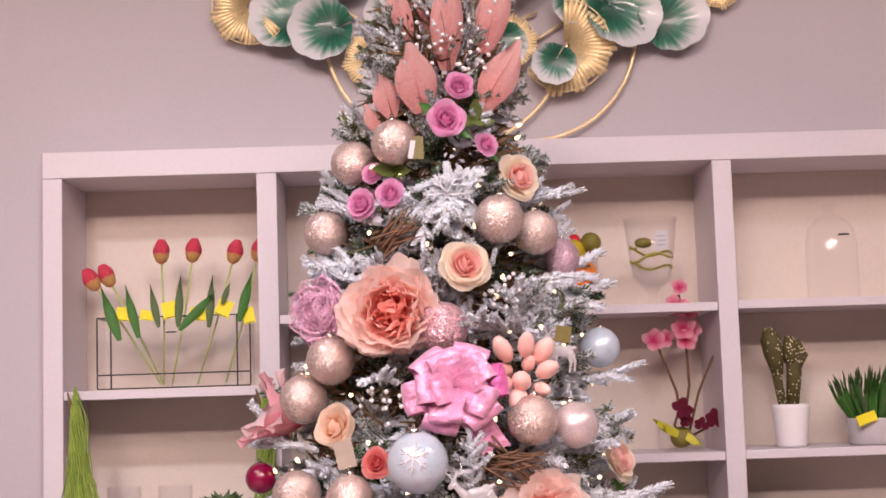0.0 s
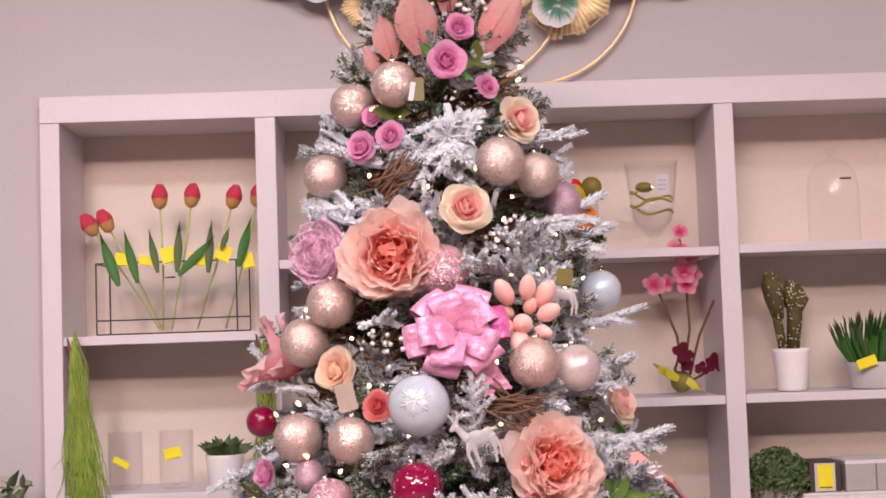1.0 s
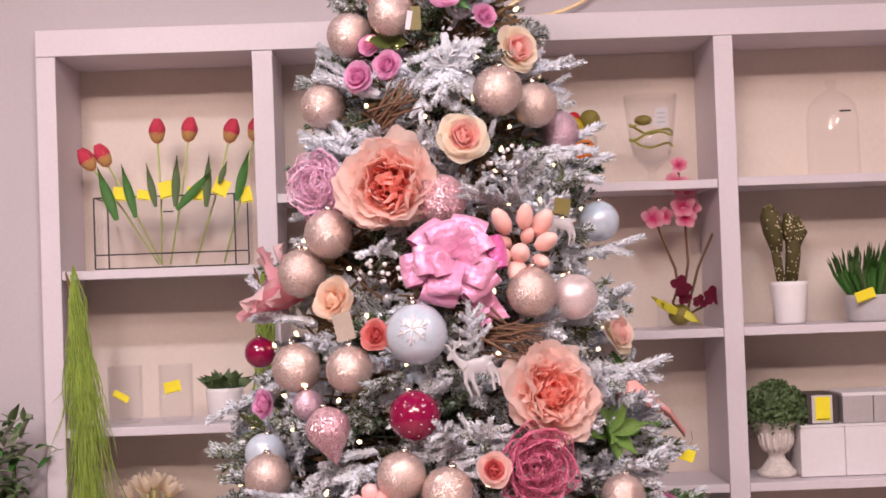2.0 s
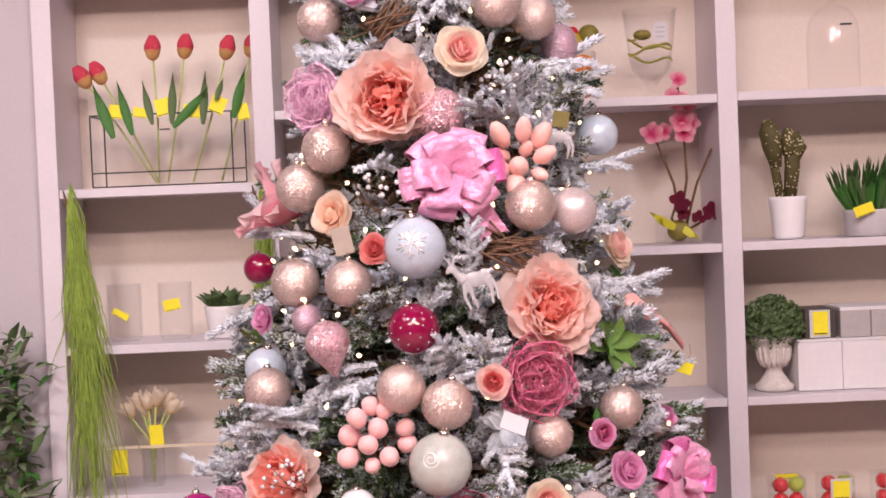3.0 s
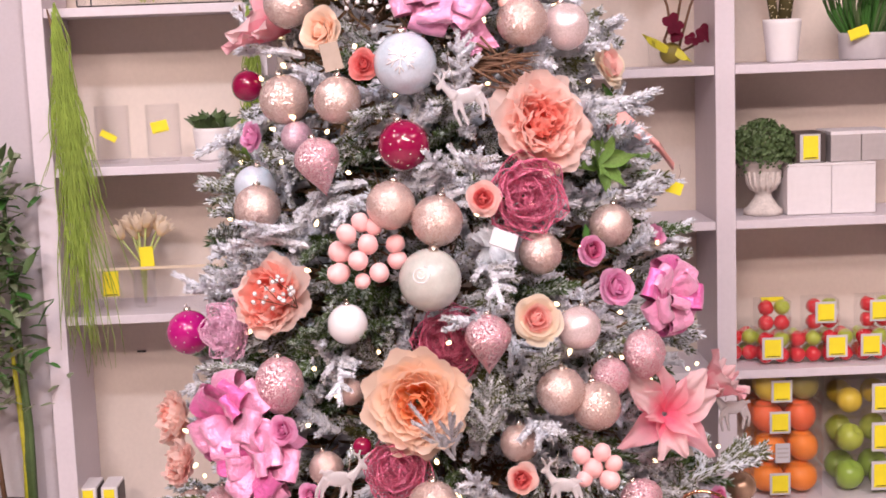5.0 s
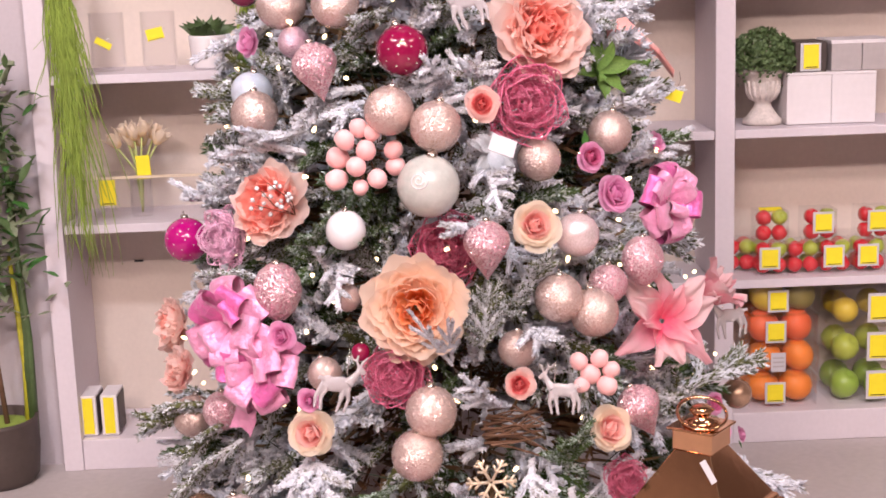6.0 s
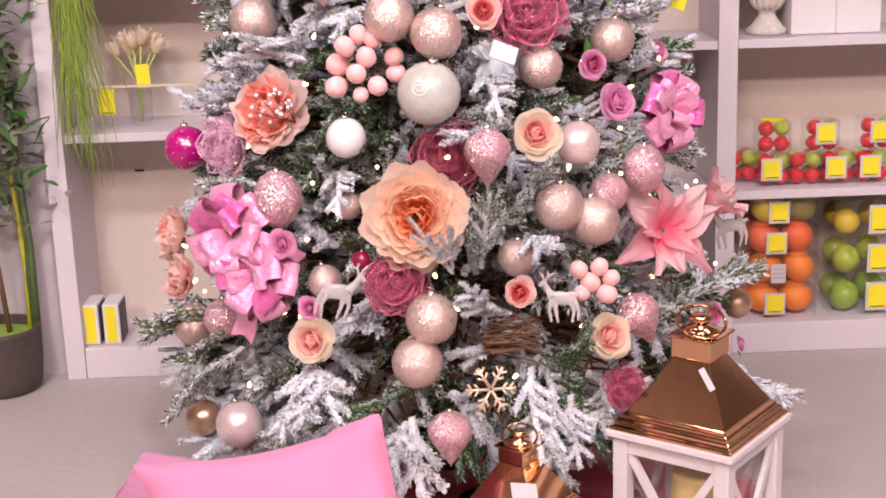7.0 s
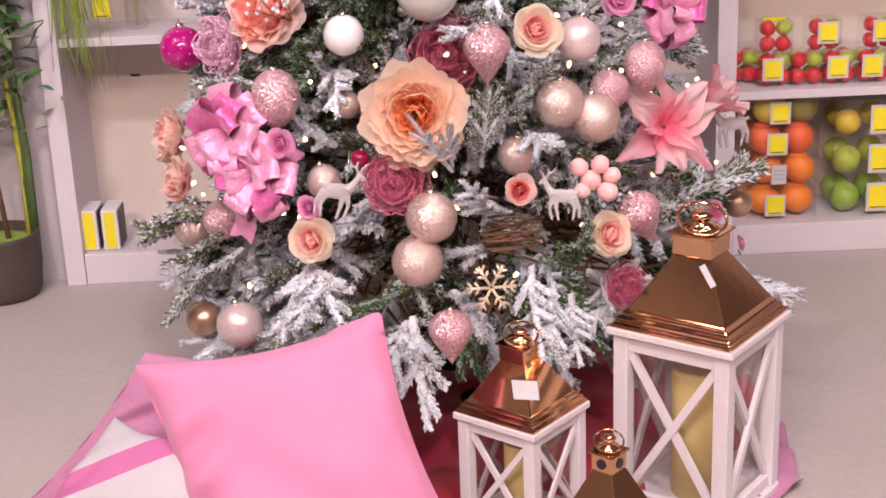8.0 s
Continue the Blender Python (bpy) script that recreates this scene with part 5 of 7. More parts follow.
def lantern(x, y, side, rz, body, top, label, tagged_card=False):
    """A four-sided lantern: white frame with crossed bars, copper roof with a chimney and a ring."""
    ob = thing("lantern", (x, y, 0), label, "lantern", "lanterns by the tree", rz)
    s, p = side / 2, side * 0.085
    part("base_plate", box_bm((-s, -s, 0), (s, s, 0.025), 0.003), PAINT, ob, smooth=False)
    for cx in (-1, 1):
        for cy in (-1, 1):
            part("post", box_bm((cx * (s - p) - p / 2 - 0.004, cy * (s - p) - p / 2 - 0.004, 0.025), (cx * (s - p) + p / 2 + 0.004, cy * (s - p) + p / 2 + 0.004, body - 0.012), 0.002), PAINT, ob, smooth=False)
    b = s - p * 0.9
    for k in range(4):
        q = Matrix.Rotation(k * math.pi / 2, 4, "Z")
        for z0, z1 in ((0.025, 0.025 + side * 0.1), (body - 0.012 - side * 0.13, body - 0.012)):
            bm = box_bm((-b + p * 0.7, -b - p * 0.35, z0), (b - p * 0.7, -b + p * 0.35, z1), 0.0015)
            bmesh.ops.transform(bm, matrix=q, verts=bm.verts)
            part("rail", bm, PAINT, ob, smooth=False)
        zl, zh = 0.025 + side * 0.1, body - 0.012 - side * 0.13
        w = b - p * 0.7
        for sgn in (-1, 1):
            n = Vector((-2 * w * sgn, 0, zh - zl)).normalized()
            o = Vector((n.z, 0, -n.x)) * p * 0.36
            a, c = Vector((w * sgn, -b + 0.002 * sgn, zl)), Vector((-w * sgn, -b + 0.002 * sgn, zh))
            d = Vector((0, p * 0.22, 0))
            bm = bm_of([a + o - d, a - o - d, c - o - d, c + o - d, a + o + d, a - o + d, c - o + d, c + o + d], [(0, 1, 2, 3), (7, 6, 5, 4), (0, 4, 5, 1), (1, 5, 6, 2), (2, 6, 7, 3), (3, 7, 4, 0)])
            bmesh.ops.transform(bm, matrix=q, verts=bm.verts)
            part("cross_bar", bm, PAINT, ob, smooth=False)
        bm = box_bm((-w, -b + p * 0.5, zl), (w, -b + p * 0.5 + 0.002, zh))
        bmesh.ops.transform(bm, matrix=q, verts=bm.verts)
        glass = part("glass_pane", bm, WAX_GLASS, ob, smooth=False)
        glass.visible_shadow = False
    part("top_plate", box_bm((-s * 1.03, -s * 1.03, body - 0.012), (s * 1.03, s * 1.03, body), 0.002), PAINT, ob, smooth=False)
    h = top - body
    # stepped copper roof: square rings, one above another
    rings = [(0.99, 0.001), (0.99, 0.035), (0.93, 0.05), (0.93, 0.085), (0.86, 0.105), (0.86, 0.13), (0.8, 0.15), (0.29, 0.62)]
    vs, fs = [], []
    for f, g in rings:
        e = s * f
        vs += [(-e, -e, body + h * g), (e, -e, body + h * g), (e, e, body + h * g), (-e, e, body + h * g)]
    for j in range(len(rings) - 1):
        for i in range(4):
            k = (i + 1) % 4
            fs.append((4 * j + i, 4 * j + k, 4 * j + 4 + k, 4 * j + 4 + i))
    fs += [(3, 2, 1, 0), tuple(range(4 * len(rings) - 4, 4 * len(rings)))]
    bm = bm_of(vs, fs)
    bmesh.ops.bevel(bm, geom=list(bm.edges), offset=side * 0.008, segments=2, affect="EDGES", profile=0.5)
    part("roof", bm, COPPER, ob, "polished copper roof", False)
    e = s * 0.32
    chim = part("chimney", box_bm((-e, -e, body + h * 0.62), (e, e, body + h * 0.8), 0.002), COPPER, ob, smooth=False)
    for k in range(4 if side < 0.15 else 0):
        bm = lathe_bm([(0, 0), (e * 0.42, 0), (e * 0.42, 0.002), (0, 0.002)], 12)
        bmesh.ops.transform(bm, matrix=Matrix.Rotation(k * math.pi / 2, 4, "Z") @ Matrix.Translation((0, -e + 0.0005, body + h * 0.71)) @ Matrix.Rotation(math.pi / 2, 4, "X"), verts=bm.verts)
        part("vent_hole", bm, BLACK, chim, smooth=False)
    part("chimney_cap", box_bm((-e * 1.2, -e * 1.2, body + h * 0.8), (e * 1.2, e * 1.2, body + h * 0.825), 0.002), COPPER, ob, smooth=False)
    part("finial", lathe_bm([(0, 0.825), (e / h * 0.9, 0.826), (e / h * 0.8, 0.87), (e / h * 0.35, 0.89), (e / h * 0.45, 0.92), (e / h * 0.6, 0.95), (e / h * 0.35, 0.99), (0, 1.0)], 20, None, Matrix.Translation((0, 0, body)) @ Matrix.Scale(h, 4)), COPPER, ob)
    rr = s * 0.36
    ring = tube_bm([(rr * math.cos(a), rr * math.sin(a) * 0.92 - 0.12 * rr, body + h * 0.925 + 0.4 * rr * math.sin(a)) for a in [i * 0.2095 for i in range(31)]], side * 0.013, 8)
    bmesh.ops.transform(ring, matrix=Matrix.Rotation(radians(-rz), 4, "Z"), verts=ring.verts)
    part("ring", ring, COPPER, ob)
    part("candle", lathe_bm([(0, 0.026), (side * 0.2, 0.026), (side * 0.2, body * 0.72), (side * 0.19, body * 0.74), (side * 0.05, body * 0.72), (0, body * 0.72)], 28), CANDLE, ob)
    return ob


lantern(0.566, -1.335, 0.232, 52, 0.36, 0.56, "large white lantern with crossed bars, copper roof and candle")
lantern(0.246, -1.405, 0.166, 50, 0.24, 0.388, "medium white lantern with crossed bars and copper roof")
lantern(0.368, -1.615, 0.13, 48, 0.125, 0.285, "small white lantern with copper roof")
card = part("price_card", box_bm((-0.024, -0.001, -0.017), (0.024, 0.001, 0.017), 0.0005), TAGWHITE, None, "plain white price card on a copper lantern roof", False)
card.matrix_basis = pose(*(0.248, -1.475, 0.302), -42, 14, 20)
tagged(card, category="price card")
card = part("price_card", box_bm((-0.006, -0.001, -0.02), (0.006, 0.001, 0.02), 0.0005), TAGWHITE, None, "narrow white price tag hanging on a lantern", False)
card.matrix_basis = pose(*(0.55, -1.47, 0.488), -30, -14, 30)
tagged(card, category="price card")


def pillow(name, tl, tr, br, bl, puff, material, label, folds=1.0):
    """A stuffed cushion between four corners, with pinched corners."""
    tl, tr, br, bl = (Vector(p) for p in (tl, tr, br, bl))
    n = 26
    nrm = (tr - tl).cross(bl - tl).normalized()
    vs, fs = [], []
    for side in (1, -1):
        for j in range(n + 1):
            for i in range(n + 1):
                u, v = i / n, j / n
                p = tl.lerp(tr, u).lerp(bl.lerp(br, u), v)
                c = (tl + tr + br + bl) / 4
                e = (4 * u * (1 - u)) * (4 * v * (1 - v))
                pinch = 0.10 * ((4 * u * (1 - u)) * (1 - 4 * v * (1 - v)) + (4 * v * (1 - v)) * (1 - 4 * u * (1 - u)))
                p = p.lerp(c, pinch * 1.15)
                crease = 0.05 * math.exp(-((u - 0.12) / 0.16) ** 2) * math.sin(26 * v + 14 * u) * (v * (1 - v)) ** 0.5 + 0.03 * math.exp(-((v - 0.9) / 0.2) ** 2) * math.sin(22 * u + 5 * v)
                wob = 0.16 * noise.noise(Vector((u * 4, v * 4, 3.1))) * e ** 0.5 + 0.16 * noise.noise(Vector((u * 9 + 3 * v, v * 2.5, 8.7))) * (1 - e) * e ** 0.3
                ruck = 0.011 * folds * math.exp(-((u - 0.1) / 0.13) ** 2) * math.sin(24 * v + 12 * u + 4 * u * v) * (4 * v * (1 - v)) ** 0.5
                ruck += 0.007 * folds * math.exp(-((v - 0.93) / 0.13) ** 2) * math.sin(21 * u - 9 * v) + 0.006 * folds * math.exp(-((u - 0.95) / 0.1) ** 2) * math.sin(19 * v + 8 * u)
                p = p + nrm * side * ruck
                vs.append(p + nrm * side * puff * (e ** 0.42 * (0.9 + wob + 6.0 * crease * folds) + 0.35 * wob))
    m = (n + 1) ** 2
    for s in range(2):
        for j in range(n):
            for i in range(n):
                a = s * m + j * (n + 1) + i
                f = (a, a + 1, a + n + 2, a + n + 1)
                fs.append(f if s else f[::-1])
    bm = bm_of(vs, fs)
    bmesh.ops.remove_doubles(bm, verts=bm.verts, dist=0.0004)
    bmesh.ops.recalc_face_normals(bm, faces=bm.faces)
    ob = part(name, bm, material if isinstance(material, list) else [material], None, label)
    sub = ob.modifiers.new("smooth", "SUBSURF")
    sub.levels = sub.render_levels = 1
    tagged(ob, category="cushion", group="cushions before the tree")
    return ob


pillow("cushion", (-0.402, -1.45, 0.376), (0.014, -1.45, 0.447), (0.15, -1.6, 0.05), (-0.295, -1.62, 0.005), 0.08, CUSHION, "plump plain pink linen cushion leaning against the tree")
pillow("cushion", (-0.411, -1.28, 0.328), (0.02, -1.25, 0.28), (-0.2, -1.5, 0.03), (-0.72, -1.42, 0.02), 0.04, MAUVE, "mauve pink cloth cushion behind the others")
STRIPED = mat("white_linen", (0.50, 0.48, 0.51), 0.8, vary=0.06, grain=300, bump=0.3, depth=0.001)
# a broad pink stripe woven across the white linen
sa, sb = Vector((-0.565, -1.55, 0.198)), Vector((-0.325, -1.47, 0.228))
sn = (sb - sa).cross(Vector((0.1, -0.75, 0.65))).normalized()
nt = STRIPED.node_tree
co = nt.nodes.new("ShaderNodeTexCoord")
dt = nt.nodes.new("ShaderNodeVectorMath")
dt.operation = "DOT_PRODUCT"
dt.inputs[1].default_value = sn
nt.links.new(co.outputs["Object"], dt.inputs[0])
df = nt.nodes.new("ShaderNodeMath")
df.operation = "COMPARE"
df.inputs[1].default_value, df.inputs[2].default_value = sn.dot(sa), 0.02
nt.links.new(dt.outputs["Value"], df.inputs[0])
mx = nt.nodes.new("ShaderNodeMix")
mx.data_type = "RGBA"
pb = nt.nodes["Principled BSDF"]
nt.links.new(pb.inputs["Base Color"].links[0].from_socket, mx.inputs[6])
mx.inputs[7].default_value = (0.52, 0.15, 0.34, 1)
nt.links.new(df.outputs[0], mx.inputs[0])
nt.links.new(mx.outputs[2], pb.inputs["Base Color"])
pillow("cushion", (-0.45, -1.4, 0.26), (-0.299, -1.5, 0.26), (-0.26, -1.72, 0.02), (-0.72, -1.62, 0.015), 0.035, STRIPED, "white cushion with a broad pink stripe lying on the floor", 0.5)
cloth = [Vector((0.794, -1.064, 0.004)), Vector((0.766, -1.321, 0.004)), Vector((0.669, -1.376, 0.004)), Vector((0.721, -1.156, 0.004))]
vs, fs = [], []
for j in range(9):
    for i in range(9):
        p = cloth[0].lerp(cloth[1], i / 8).lerp(cloth[3].lerp(cloth[2], i / 8), j / 8)
        vs.append(p + Vector((0, 0, 0.012 + 0.012 * math.sin(1.7 * i + 0.8 * j))))
for j in range(8):
    for i in range(8):
        fs.append((9 * j + i, 9 * j + i + 1, 9 * j + i + 10, 9 * j + i + 9))
ob = part("cloth", bm_of(vs, fs), MAUVE, None, "mauve pink cloth lying on the floor")
tagged(ob, category="cloth")
sol = ob.modifiers.new("thick", "SOLIDIFY")
sol.thickness = 0.004

# ---- on the shelves ----
TULIP = petal_mat("red_tulip", (0.80, 0.58, 0.22), (0.84, 0.11, 0.19), turn=(-0.2, 0.22))
STEM = mat("pale_green_stem", (0.42, 0.48, 0.16), 0.5, vary=0.2, scale=20)
CREAMTULIP = petal_mat("cream_tulip", (0.90, 0.74, 0.42), (0.96, 0.86, 0.72), turn=(-0.6, 0.1))
SAGE = mat("dusty_leaf", (0.24, 0.28, 0.17), 0.55, vary=0.4, scale=15, island=0.7)
STONE = mat("aged_urn", (0.62, 0.56, 0.53), 0.8, vary=0.25, scale=25, grain=120, bump=0.5, depth=0.003)
BOXWHITE = mat("white_box_card", (0.72, 0.68, 0.70), 0.6, vary=0.05)
# white card with shade put into its colour; also the grey of print
SHADE_PRINT_GREY = mat("grey_shade_and_print", (0.42, 0.38, 0.38), 0.6, vary=0.08)
BOXDARK = mat("dark_box_card", (0.06, 0.045, 0.04), 0.5, vary=0.2)
REDFRUIT = mat("red_apple", (0.62, 0.02, 0.03), 0.25, vary=0.3, scale=20, coat=0.3)
LIMEFRUIT = mat("lime_fruit", (0.38, 0.45, 0.05), 0.35, vary=0.25, scale=20)
ORANGEFRUIT = mat("orange_fruit", (0.88, 0.24, 0.02), 0.4, vary=0.12, scale=15, grain=90, bump=0.3)
GREENFRUIT = mat("green_apple", (0.27, 0.42, 0.05), 0.25, vary=0.2, scale=15, coat=0.3)
OLIVEFRUIT = mat("olive_fruit", (0.22, 0.18, 0.03), 0.5, vary=0.2)
LEMONFRUIT = mat("lemon_fruit", (0.62, 0.45, 0.03), 0.4, vary=0.1)
CACTUS = mat("cactus_skin", (0.075, 0.06, 0.018), 0.7, vary=0.3, scale=20)
DOTS = mat("cactus_dots", (0.75, 0.66, 0.42), 0.7, vary=0.1)
DARKPOT = mat("dark_brown_pot", (0.075, 0.055, 0.048), 0.55, vary=0.15)
DEEPRED = petal_mat("dark_red_petal", (0.20, 0.02, 0.05))
LBLADE = mesh_of("leaf", petal_bm(0.16, 1.0, 0.03, 0.22, 0.01, 51, 0.85), GREEN)
DBLADE = mesh_of("leaf", petal_bm(0.2, 1.0, 0.03, 0.22, 0.01, 52, 0.85), DARKGREEN)


def glassy(name, bm, parent, label="", smooth=True):
    ob = part(name, bm, PLASTIC, parent, label, smooth)
    ob.visible_shadow = False
    return ob


def blade(parent, base, tip, width, mesh):
    base, tip = Vector(base), Vector(tip)
    d = tip - base
    x = d.cross(Vector((0.2, -1, 0.1))).normalized()
    m = Matrix((x, d.normalized().cross(x), d.normalized())).transposed().to_4x4()
    return share("leaf", mesh, parent, Matrix.Translation(base) @ m @ Matrix.Diagonal((width / 0.3, d.length, d.length, 1)))


def yellow_tag(parent, x, y, z, w, h, rx=0.0, ry=0.0, rz=0.0):
    ob = part("price_label", box_bm((-w / 2, -0.0008, -h / 2), (w / 2, 0.0008, h / 2)), YELLOW, parent, "plain yellow price label", False)
    ob.matrix_basis = pose(x, y, z, rx, ry, rz)
    bar = part("print_bar", box_bm((-w * 0.4, -0.0014, -h * 0.46), (w * 0.4, -0.0009, -h * 0.42)), BLACK, ob, smooth=False)
    return ob


# glass planter of tulips
planter = thing("tulip_planter", (0, 0, 0), "clear glass planter with dark edges, holding red artificial tulips", "planter")
lo, hi = Vector((-0.748, 0.05, 1.453)), Vector((-0.349, 0.05, 1.63))
x0, x1, z0, z1 = lo.x, hi.x, 1.461, 1.461 + 0.187
for y in (0.05, 0.16):
    glassy("glass_pane", box_bm((x0 + 0.003, y - 0.001, z0 + 0.003), (x1 - 0.003, y + 0.001, z1)), planter, smooth=False)
for x in (x0, x1):
    glassy("glass_pane", box_bm((x - 0.001, 0.053, z0 + 0.003), (x + 0.001, 0.157, z1)), planter, smooth=False)
e = 0.0018
for z in (z0 + e, z0 + 0.038, z1):
    part("edge_strip", box_bm((x0, 0.05 - e, z - e), (x1, 0.05 + e, z + e)), DARKLINE, planter, smooth=False)
for x in (x0, x0 + 0.036, x1 - 0.034, x1):
    for lo_z, hi_z in ((z0 + 2 * e, z0 + 0.038 - e), (z0 + 0.038 + e, z1 - e)):
        part("edge_strip", box_bm((x - e, 0.05 - e, lo_z), (x + e, 0.05 + e, hi_z)), DARKLINE, planter, smooth=False)
for x in (x0, x1):
    part("edge_strip", box_bm((x - e, 0.053, z1 - e), (x + e, 0.157, z1 + e)), DARKLINE, planter, smooth=False)
TULIPHEAD = mesh_of("tulip_head", lathe_bm([(0, -0.5), (0.28, -0.42), (0.42, -0.1), (0.4, 0.25), (0.26, 0.5), (0.1, 0.55), (0, 0.5)], 12), TULIP)
TPETAL = mesh_of("petal", petal_bm(0.42, 1.16, 0.2, -0.5, 0.02, 81, 0.35, 10, 9), TULIP)
for head, foot in (((-0.772, 0.1, 1.751), (-0.591, 0.1, 1.457)), ((-0.735, 0.12, 1.762), (-0.584, 0.1, 1.457)), ((-0.587, 0.1, 1.82), (-0.584, 0.1, 1.457)), ((-0.502, 0.1, 1.821), (-0.562, 0.1, 1.456)), ((-0.392, 0.1, 1.814), (-0.495, 0.1, 1.454)), ((-0.327, 0.1, 1.817), (-0.42, 0.1, 1.452))):
    head, foot = Vector(head), Vector(foot)
    foot.z = 1.47
    part("stem", tube_bm([foot, foot.lerp(head, 0.5) + Vector((0.004, 0, 0)), head], 0.0028, 6), STEM, planter)
    d = (head - foot).normalized()
    bloom = share("tulip_head", TULIPHEAD, planter, Matrix.Translation(head) @ d.to_track_quat("Z", "Y").to_matrix().to_4x4() @ Matrix.Diagonal((0.05, 0.05, 0.056, 1)))
    for k in range(6):
        share("petal", TPETAL, bloom, Matrix.Rotation(6.283 * k / 6, 4, "Z") @ Matrix.Translation((0, -0.12, -0.52)) @ Matrix.Rotation(radians(16 if k % 2 else 12), 4, "X"))
for a, b, w, mesh in (((-0.686, 0.035, 1.588), (-0.734, 0.035, 1.728), 0.036, LBLADE), ((-0.637, 0.035, 1.594), (-0.671, 0.035, 1.733), 0.03, LBLADE), ((-0.584, 0.035, 1.619), (-0.606, 0.035, 1.732), 0.02, DBLADE), ((-0.534, 0.035, 1.618), (-0.526, 0.035, 1.752), 0.022, DBLADE), ((-0.531, 0.035, 1.61), (-0.433, 0.035, 1.711), 0.03, LBLADE), ((-0.454, 0.035, 1.615), (-0.443, 0.035, 1.752), 0.022, DBLADE), ((-0.375, 0.035, 1.628), (-0.339, 0.035, 1.758), 0.032, LBLADE), ((-0.419, 0.035, 1.674), (-0.396, 0.035, 1.733), 0.016, DBLADE)):
    blade(planter, a, b, w, mesh)
for x, y, z, w, h, r in ((*(-0.678, 0.045, 1.657), 0.036, 0.036, 5), (*(-0.616, 0.045, 1.652), 0.036, 0.026, 10), (*(-0.554, 0.045, 1.665), 0.046, 0.044, -12), (*(-0.483, 0.045, 1.651), 0.044, 0.034, 5), (*(-0.415, 0.045, 1.665), 0.04, 0.044, 25), (*(-0.351, 0.045, 1.644), 0.03, 0.042, -10)):
    yellow_tag(planter, x, y, z, w, h, 0, r, 0)

part("print_bar", box_bm((-0.568, 0.0475, 1.605), (-0.541, 0.0487, 1.609)), BLACK, planter, smooth=False)
strip = part("price_strip", box_bm((-0.7, 0.266, 0.512), (-0.675, 0.2695, 0.517), 0.0006), BLACK, None, "thin dark strip on the back of the shelf", False)
tagged(strip, category="price strip")

# hanging moss
def moss(top, spread, n, label):
    ob = new("hanging_moss")
    top = Vector(top)
    tagged(ob, label, "hanging plant")
    part("stalk", tube_bm([top + Vector((-0.008, 0, 0.035)), top, top + Vector((0.015, 0, -0.05))], [0.002, 0.005, 0.006], 6), BARK, ob)
    bm = bmesh.new()
    for k in range(n):
        dx, dl = rng.gauss(0.5 * (spread[0] + spread[1]), 0.3 * (spread[1] - spread[0])), spread[2] * (0.3 + 0.7 * rng.random() ** 1.6)
        off = rng.gauss(0, 0.009)
        ph, amp = rng.random() * 6.28, rng.uniform(0.006, 0.022)
        pts = []
        for i in range(13):
            g = i / 12
            pts.append(top + Vector((0.008 + 0.012 * min(1, 4 * g) + off * min(1.0, 0.25 + 3.2 * g) + dx * max(0.0, g - 0.22) ** 1.15 * 1.3 * min(1.0, dl * 2.0) + amp * math.sin(9 * g + ph) * g, -0.012 + rng.gauss(0, 0.006), 0.02 * off / 0.009 * (1 - g) - dl * g)))
        tube_bm(pts, [0.0015] * 9 + [0.0013, 0.0012, 0.001, 0.0006], 3, bm)
    tagged(part("moss_strand", bm, MOSS, ob), "fine lime green moss strands", kind="stuff")


moss((-0.802, -0.014, 1.423), (-0.035, 0.085, 0.92), 260, "lime green artificial moss hanging from the shelf edge")
moss((-0.321, -0.014, 1.417), (-0.08, 0.02, 0.6), 60, "lime green artificial moss hanging from the shelf edge")

# second shelf: succulent, two clear vases
def pot(name, x, y, z, r, h, material, label, category, taper=0.8):
    ob = thing(name, (x, y, z), label, category)
    part("pot", lathe_bm([(0, 0), (r * taper, 0), (r * (taper + 0.08), h * 0.06), (r, h * 0.9), (r, h), (r * 0.92, h), (r * 0.88, h * 0.8), (0, h * 0.8)], 32), material, ob)
    return ob


p = Vector((-0.431, 0.1, 1.215))
succ = pot("succulent", p.x, 0.1, 1.056, 0.05, 0.085, WHITE, "green succulent in a white pot on the shelf", "potted plant", 0.75)
for k in range(22):
    a, t = k * 2.4, 0.35 + 0.6 * (k % 11) / 11
    blade(succ, (0, 0, 0.08), (0.085 * math.cos(a) * t * 1.1, 0.085 * math.sin(a) * t, 0.09 + 0.05 * (1.2 - t)), 0.028, DBLADE)


def vase(x, y, z, r, h, label, flare=1.0, category="glass vase"):
    ob = thing("glass_vase", (x, y, z), label, category)
    glassy("bowl", lathe_bm([(0, 0), (r * 0.8, 0), (r, h * 0.1), (r * flare, h), (r * flare - 0.003, h), (r - 0.003, h * 0.12), (0, 0.006)], 32), ob)
    return ob


for q, tilt in ((Vector((-0.695, 0.08, 1.13)), 30), (Vector((-0.561, 0.08, 1.15)), -12)):
    ob = vase(q.x, 0.12, 1.056, 0.045, 0.15, "clear glass vase with a yellow price label on the shelf")
    yellow_tag(ob, 0, -0.055, q.z - 1.056, 0.044, 0.03 if tilt < 0 else 0.018, 0, tilt, 0)

